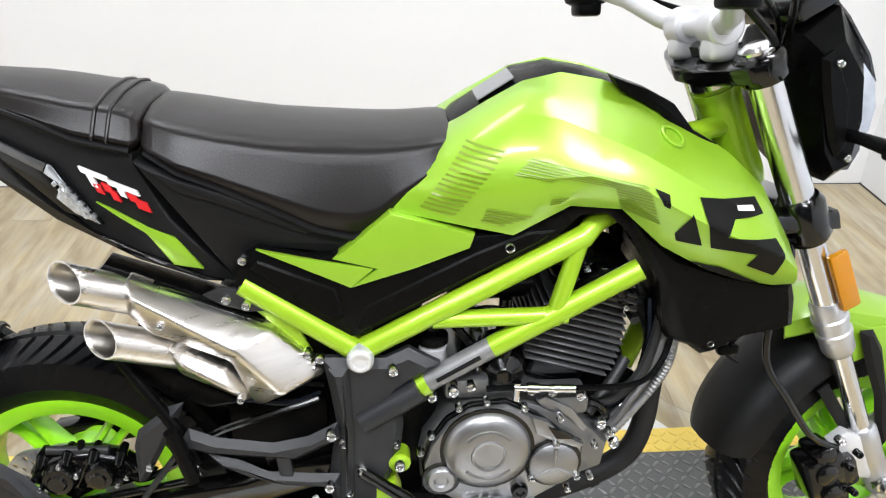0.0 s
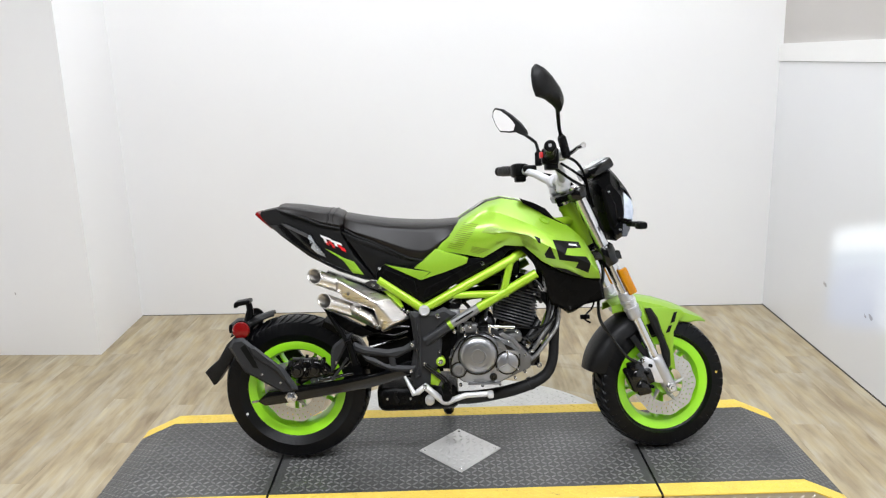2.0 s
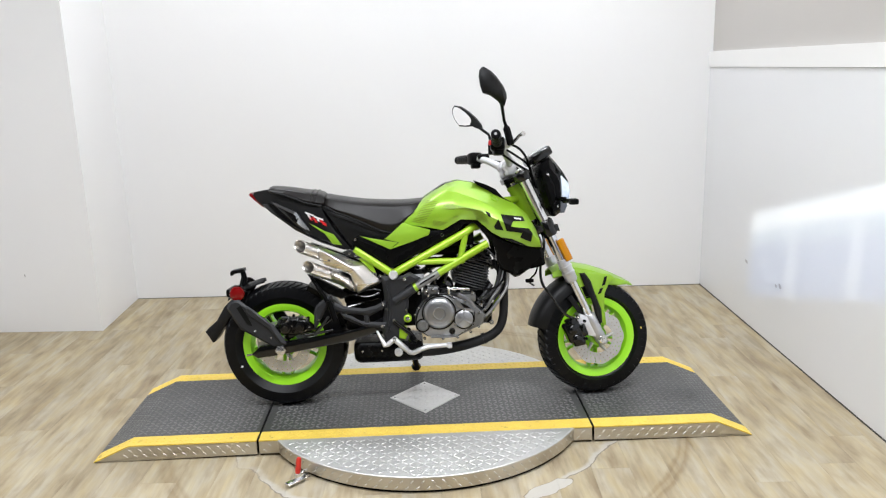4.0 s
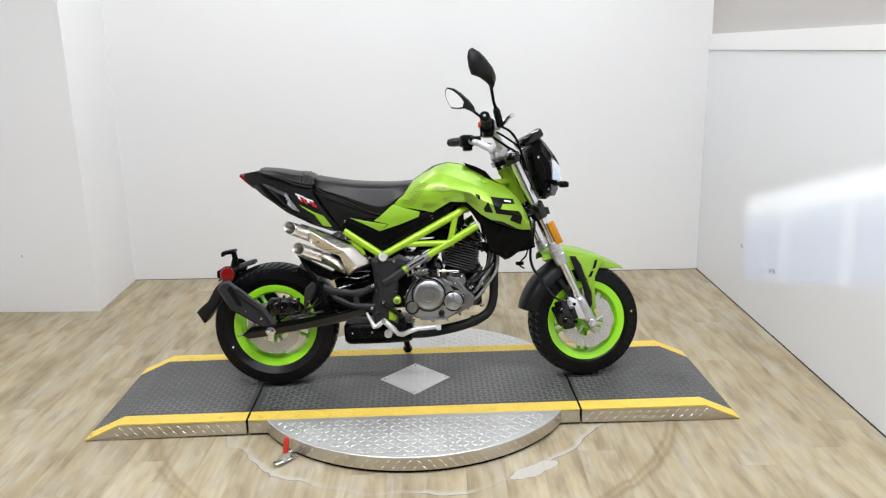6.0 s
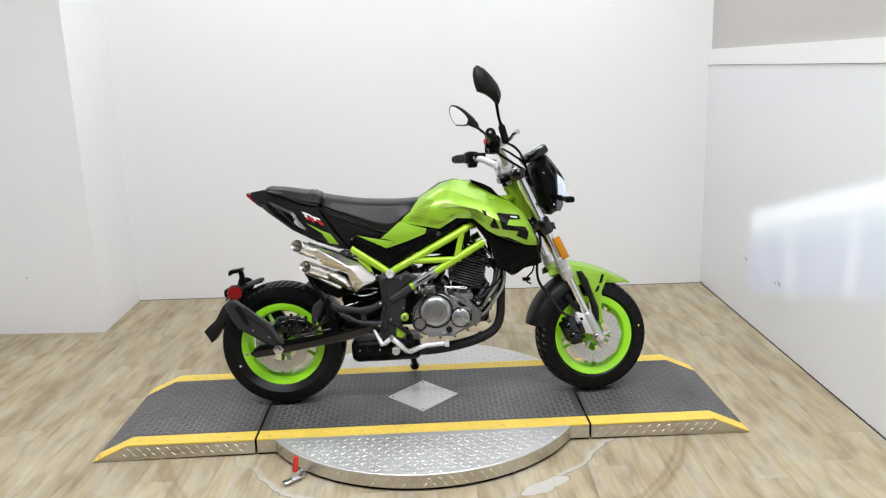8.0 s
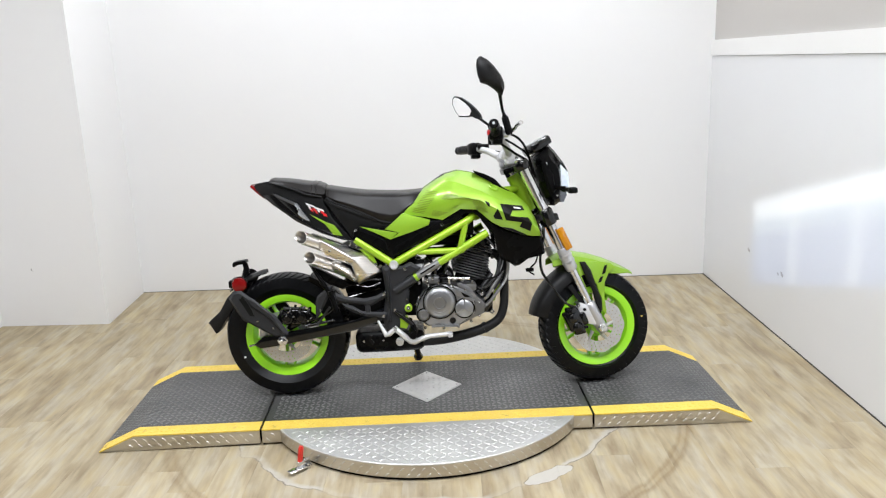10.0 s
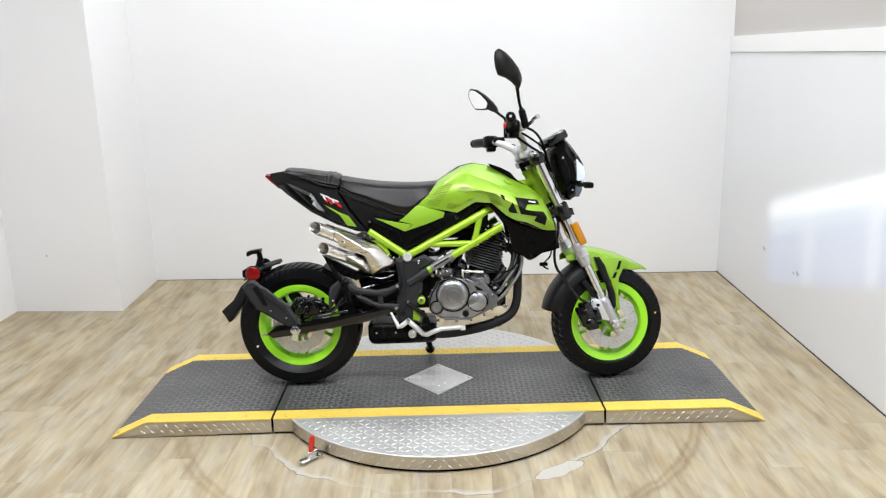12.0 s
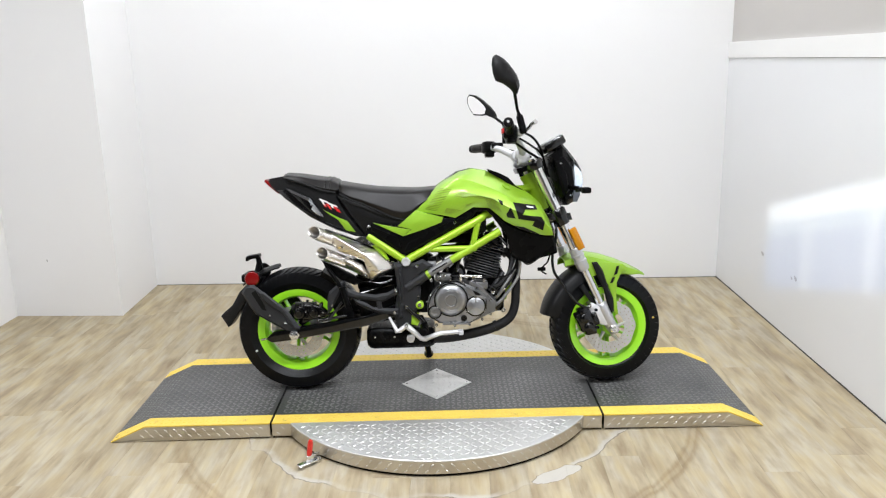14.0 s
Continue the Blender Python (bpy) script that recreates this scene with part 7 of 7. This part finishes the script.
for s in (-1, 1):
    bm = bmesh.new()
    box(bm, (0.340, s * 0.040, 0.866), (0.040, 0.032, 0.042), 0.010, None, 3)
    tube(bm, [(0.338, s * 0.040 - 0.017, 0.888), (0.338, s * 0.040 - 0.014, 0.888), (0.338, s * 0.040 + 0.014, 0.888), (0.338, s * 0.040 + 0.017, 0.888)], [0.022, 0.025, 0.025, 0.022], 24)
    fit_part("bar_clamp", bm, PALE, handlebar, "silver bar clamp", True)
    d = (Vector((0.215, 0.338, 0.955)) - Vector((0.250, 0.215, 0.944))).normalized()
    p0 = Vector((0.250, 0.215, 0.944))

    def along(t, up=0.0, fwd=0.0):
        q = p0 + d * (t - (0.012 if s > 0 else 0))
        return (q.x + fwd, s * q.y, q.z + up)
    grip = rod("grip", [along(0.010), along(0.014), along(0.110), along(0.116)], [0.0165, 0.0180, 0.0172, 0.0150], RUBBER, handlebar, "black ribbed rubber grip", False, True, 20)
    for k in range(8):
        rod("grip_rib", [along(0.024 + k * 0.0105), along(0.029 + k * 0.0105)], 0.0182, RUBBER, grip, "", False, True, 16)
    rod("bar_end", [along(0.114), along(0.118), along(0.132), along(0.136)], [0.012, 0.0165, 0.0165, 0.012], BLACK, handlebar, "black bar end weight", False, True, 18)
    rod("bar_end_screw", [along(0.136), along(0.1385)], 0.005, CHROME, handlebar, "", False, True, 10)
    bm = bmesh.new()
    q = p0 + d * (-0.016 if s < 0 else -0.028)
    box(bm, (q.x, s * q.y, q.z), (0.052, 0.046, 0.048), 0.010, Matrix.Rotation(radians(s * 15), 4, "Z"))
    box(bm, (q.x + 0.002, s * q.y, q.z - 0.028), (0.036, 0.036, 0.022), 0.006)
    sw = fit_part("switch_pod", bm, BLACK, handlebar, "black switch pod", True)
    if s < 0:
        bm = bmesh.new()
        box(bm, (q.x - 0.028, s * q.y - 0.006, q.z + 0.004), (0.010, 0.018, 0.018), 0.003)
        fit_part("kill_switch", bm, DECAL_RED, sw, "red kill switch", True)
    lev = rod("lever", [along(-0.030, 0.004, 0.034), along(0.000, 0.006, 0.060), along(0.050, 0.004, 0.072), along(0.100, 0.000, 0.078), along(0.138, -0.002, 0.090), along(0.146, -0.002, 0.094)], [0.007, 0.0065, 0.006, 0.0055, 0.0065, 0.0085] if s < 0 else [0.006, 0.006, 0.0055, 0.005, 0.006, 0.0075], SILVER if s < 0 else BLACK, handlebar, "silver brake lever" if s < 0 else "black clutch lever", False, True, 10)
    bm = bmesh.new()
    box(bm, along(-0.034, 0.004, 0.024), (0.046, 0.046, 0.026), 0.007)
    if s < 0:
        box(bm, along(-0.050, 0.020, 0.034), (0.048, 0.040, 0.024), 0.006)
    fit_part("lever_perch", bm, BLACK if s > 0 else PALE, lev, "", True)


# mirrors
def mirror(pod, knee, root_pt, outline, turn_deg, tilt, glass, pane, steer):
    """A mirror on a stalk: outline and pane in the plane of the glass (across, up) about root_pt; glass is -1 or 1, its side."""
    b, k = Vector(pod[0]), Vector(pod[1])
    stem = rod("mirror", [pod[0], tuple(b.lerp(k, 0.08)), tuple(b.lerp(k, 0.90)), pod[1], tuple(k.lerp(Vector(knee), 0.15)), knee, root_pt], [0.008, 0.0130, 0.0125, 0.0080, 0.0055, 0.0052, 0.0060], BLACK, bike, "black rear-view mirror on a stalk", False, steer)
    rot = Matrix.Translation(root_pt) @ Matrix.Rotation(radians(turn_deg), 4, "Z") @ Matrix.Rotation(radians(tilt), 4, "X")
    cx = sum(q[0] for q in outline) / len(outline)
    cz = sum(q[1] for q in outline) / len(outline)
    bm = bmesh.new()
    rings = []
    for k, y in ((0.95, 0.004), (1.0, 0.0), (1.0, -0.008), (0.84, -0.020), (0.45, -0.027)):
        rings.append([rot @ Vector((cx + (x - cx) * k, glass * y, cz + (z - cz) * k)) for x, z in outline])
    loft(bm, rings)
    fit_part("mirror_housing", bm, GREY, stem, "black plastic mirror housing", steer)
    bm = bmesh.new()
    bm.faces.new([bm.verts.new(rot @ Vector((x, glass * 0.0052, z))) for x, z in pane])
    fit_part("mirror_glass", bm, MIRROR, stem, "mirror glass", steer, 0)
    return stem


OUT = [(0.004, -0.014), (0.014, 0.004), (0.015, 0.026), (0.002, 0.056), (-0.036, 0.096), (-0.066, 0.118), (-0.082, 0.124), (-0.094, 0.114), (-0.100, 0.092), (-0.098, 0.058), (-0.088, 0.030), (-0.050, 0.022), (-0.016, 0.004)]
OUT = [(x * 1.06, z * 0.90) for x, z in OUT]
mirror(((0.328, -0.234, 0.956), (0.312, -0.226, 1.022)), (0.303, -0.250, 1.042), (0.287, -0.327, 1.098), OUT, 47, -6, 1, [(-0.045 + (x + 0.045) * 0.86, 0.05 + (z - 0.05) * 0.86) for x, z in OUT], False)
FAR = [(0.007, 0.003), (-0.003, -0.004), (-0.024, 0.004), (-0.040, 0.013), (-0.065, 0.012), (-0.105, 0.017), (-0.125, 0.042), (-0.139, 0.072), (-0.137, 0.094), (-0.126, 0.105), (-0.095, 0.098), (-0.057, 0.074), (-0.020, 0.043), (0.002, 0.017)]
PANE = [(-0.046, 0.018), (-0.069, 0.017), (-0.103, 0.022), (-0.120, 0.044), (-0.132, 0.071), (-0.130, 0.090), (-0.121, 0.098), (-0.099, 0.091), (-0.070, 0.071), (-0.048, 0.050), (-0.039, 0.036), (-0.044, 0.026)]
mirror(((0.299, 0.190, 0.944), (0.298, 0.190, 0.994)), (0.291, 0.196, 1.024), (0.262, 0.255, 1.056), FAR, -39, 0, -1, PANE, False)
for pts, r in (([(0.300, -0.190, 0.945), (0.345, -0.160, 0.930), (0.385, -0.110, 0.900), (0.415, -0.060, 0.850), (0.430, -0.040, 0.76)], 0.0045),
               ([(0.296, -0.170, 0.925), (0.352, -0.120, 0.905), (0.405, -0.060, 0.880), (0.440, -0.030, 0.80)], 0.0040),
               ([(0.300, 0.190, 0.935), (0.355, 0.150, 0.920), (0.405, 0.080, 0.885), (0.440, 0.030, 0.80)], 0.0045),
               ([(0.262, -0.190, 0.916), (0.330, -0.150, 0.880), (0.390, -0.080, 0.862), (0.430, -0.040, 0.83)], 0.0048)):
    rod("control_cable", pts, r, BLACK, bike, "black control cable", False, True, 8, 6)
rod("key_barrel", [(0.372, 0, 0.842), (0.368, 0, 0.872)], 0.014, CHROME, bike, "ignition key barrel", False, True, 16)

# ---- floor boards ----
floor_bm = bmesh.new()
box(floor_bm, (0.05, -1.7, -0.026), (5.5, 7.3, 0.03))
floor = tagged(part("floor", floor_bm, BACKING, None, "", 0), "worn pale oak laminate floor", "floor", kind="structure")
PW, PL = 0.125, 1.22
plank_meshes = {}


def plank_mesh(length):
    key = round(length, 2)
    if key not in plank_meshes:
        bm = bmesh.new()
        w, h, b = PW / 2 - 0.0001, key / 2 - 0.0001, 0.0003
        top = [bm.verts.new((x, y, 0)) for x, y in ((-w + b, -h + b), (w - b, -h + b), (w - b, h - b), (-w + b, h - b))]
        low = [bm.verts.new((x, y, -0.0004)) for x, y in ((-w, -h), (w, -h), (w, h), (-w, h))]
        base = [bm.verts.new((v.co.x, v.co.y, -0.010)) for v in low]
        bm.faces.new(top)
        for k in range(4):
            bm.faces.new((low[k], low[(k + 1) % 4], top[(k + 1) % 4], top[k]))
            bm.faces.new((base[k], base[(k + 1) % 4], low[(k + 1) % 4], low[k]))
        plank_meshes[key] = finish("plank", bm, OAK, 0)
    return plank_meshes[key]


turn = Matrix.Rotation(radians(YAW), 4, "Z")
rng = random.Random(4)
for i in range(-20, 22):
    y = -5.25 - rng.random() * PL
    while y < 1.76:
        y0, y1 = max(y, -5.25), min(y + PL, 1.78)
        y += PL
        if y1 - y0 < 0.03:
            continue
        ob = new("plank", plank_mesh(y1 - y0))
        ob.parent = floor
        ob.matrix_local = turn @ Matrix.Translation((i * PW, (y0 + y1) / 2, 0))
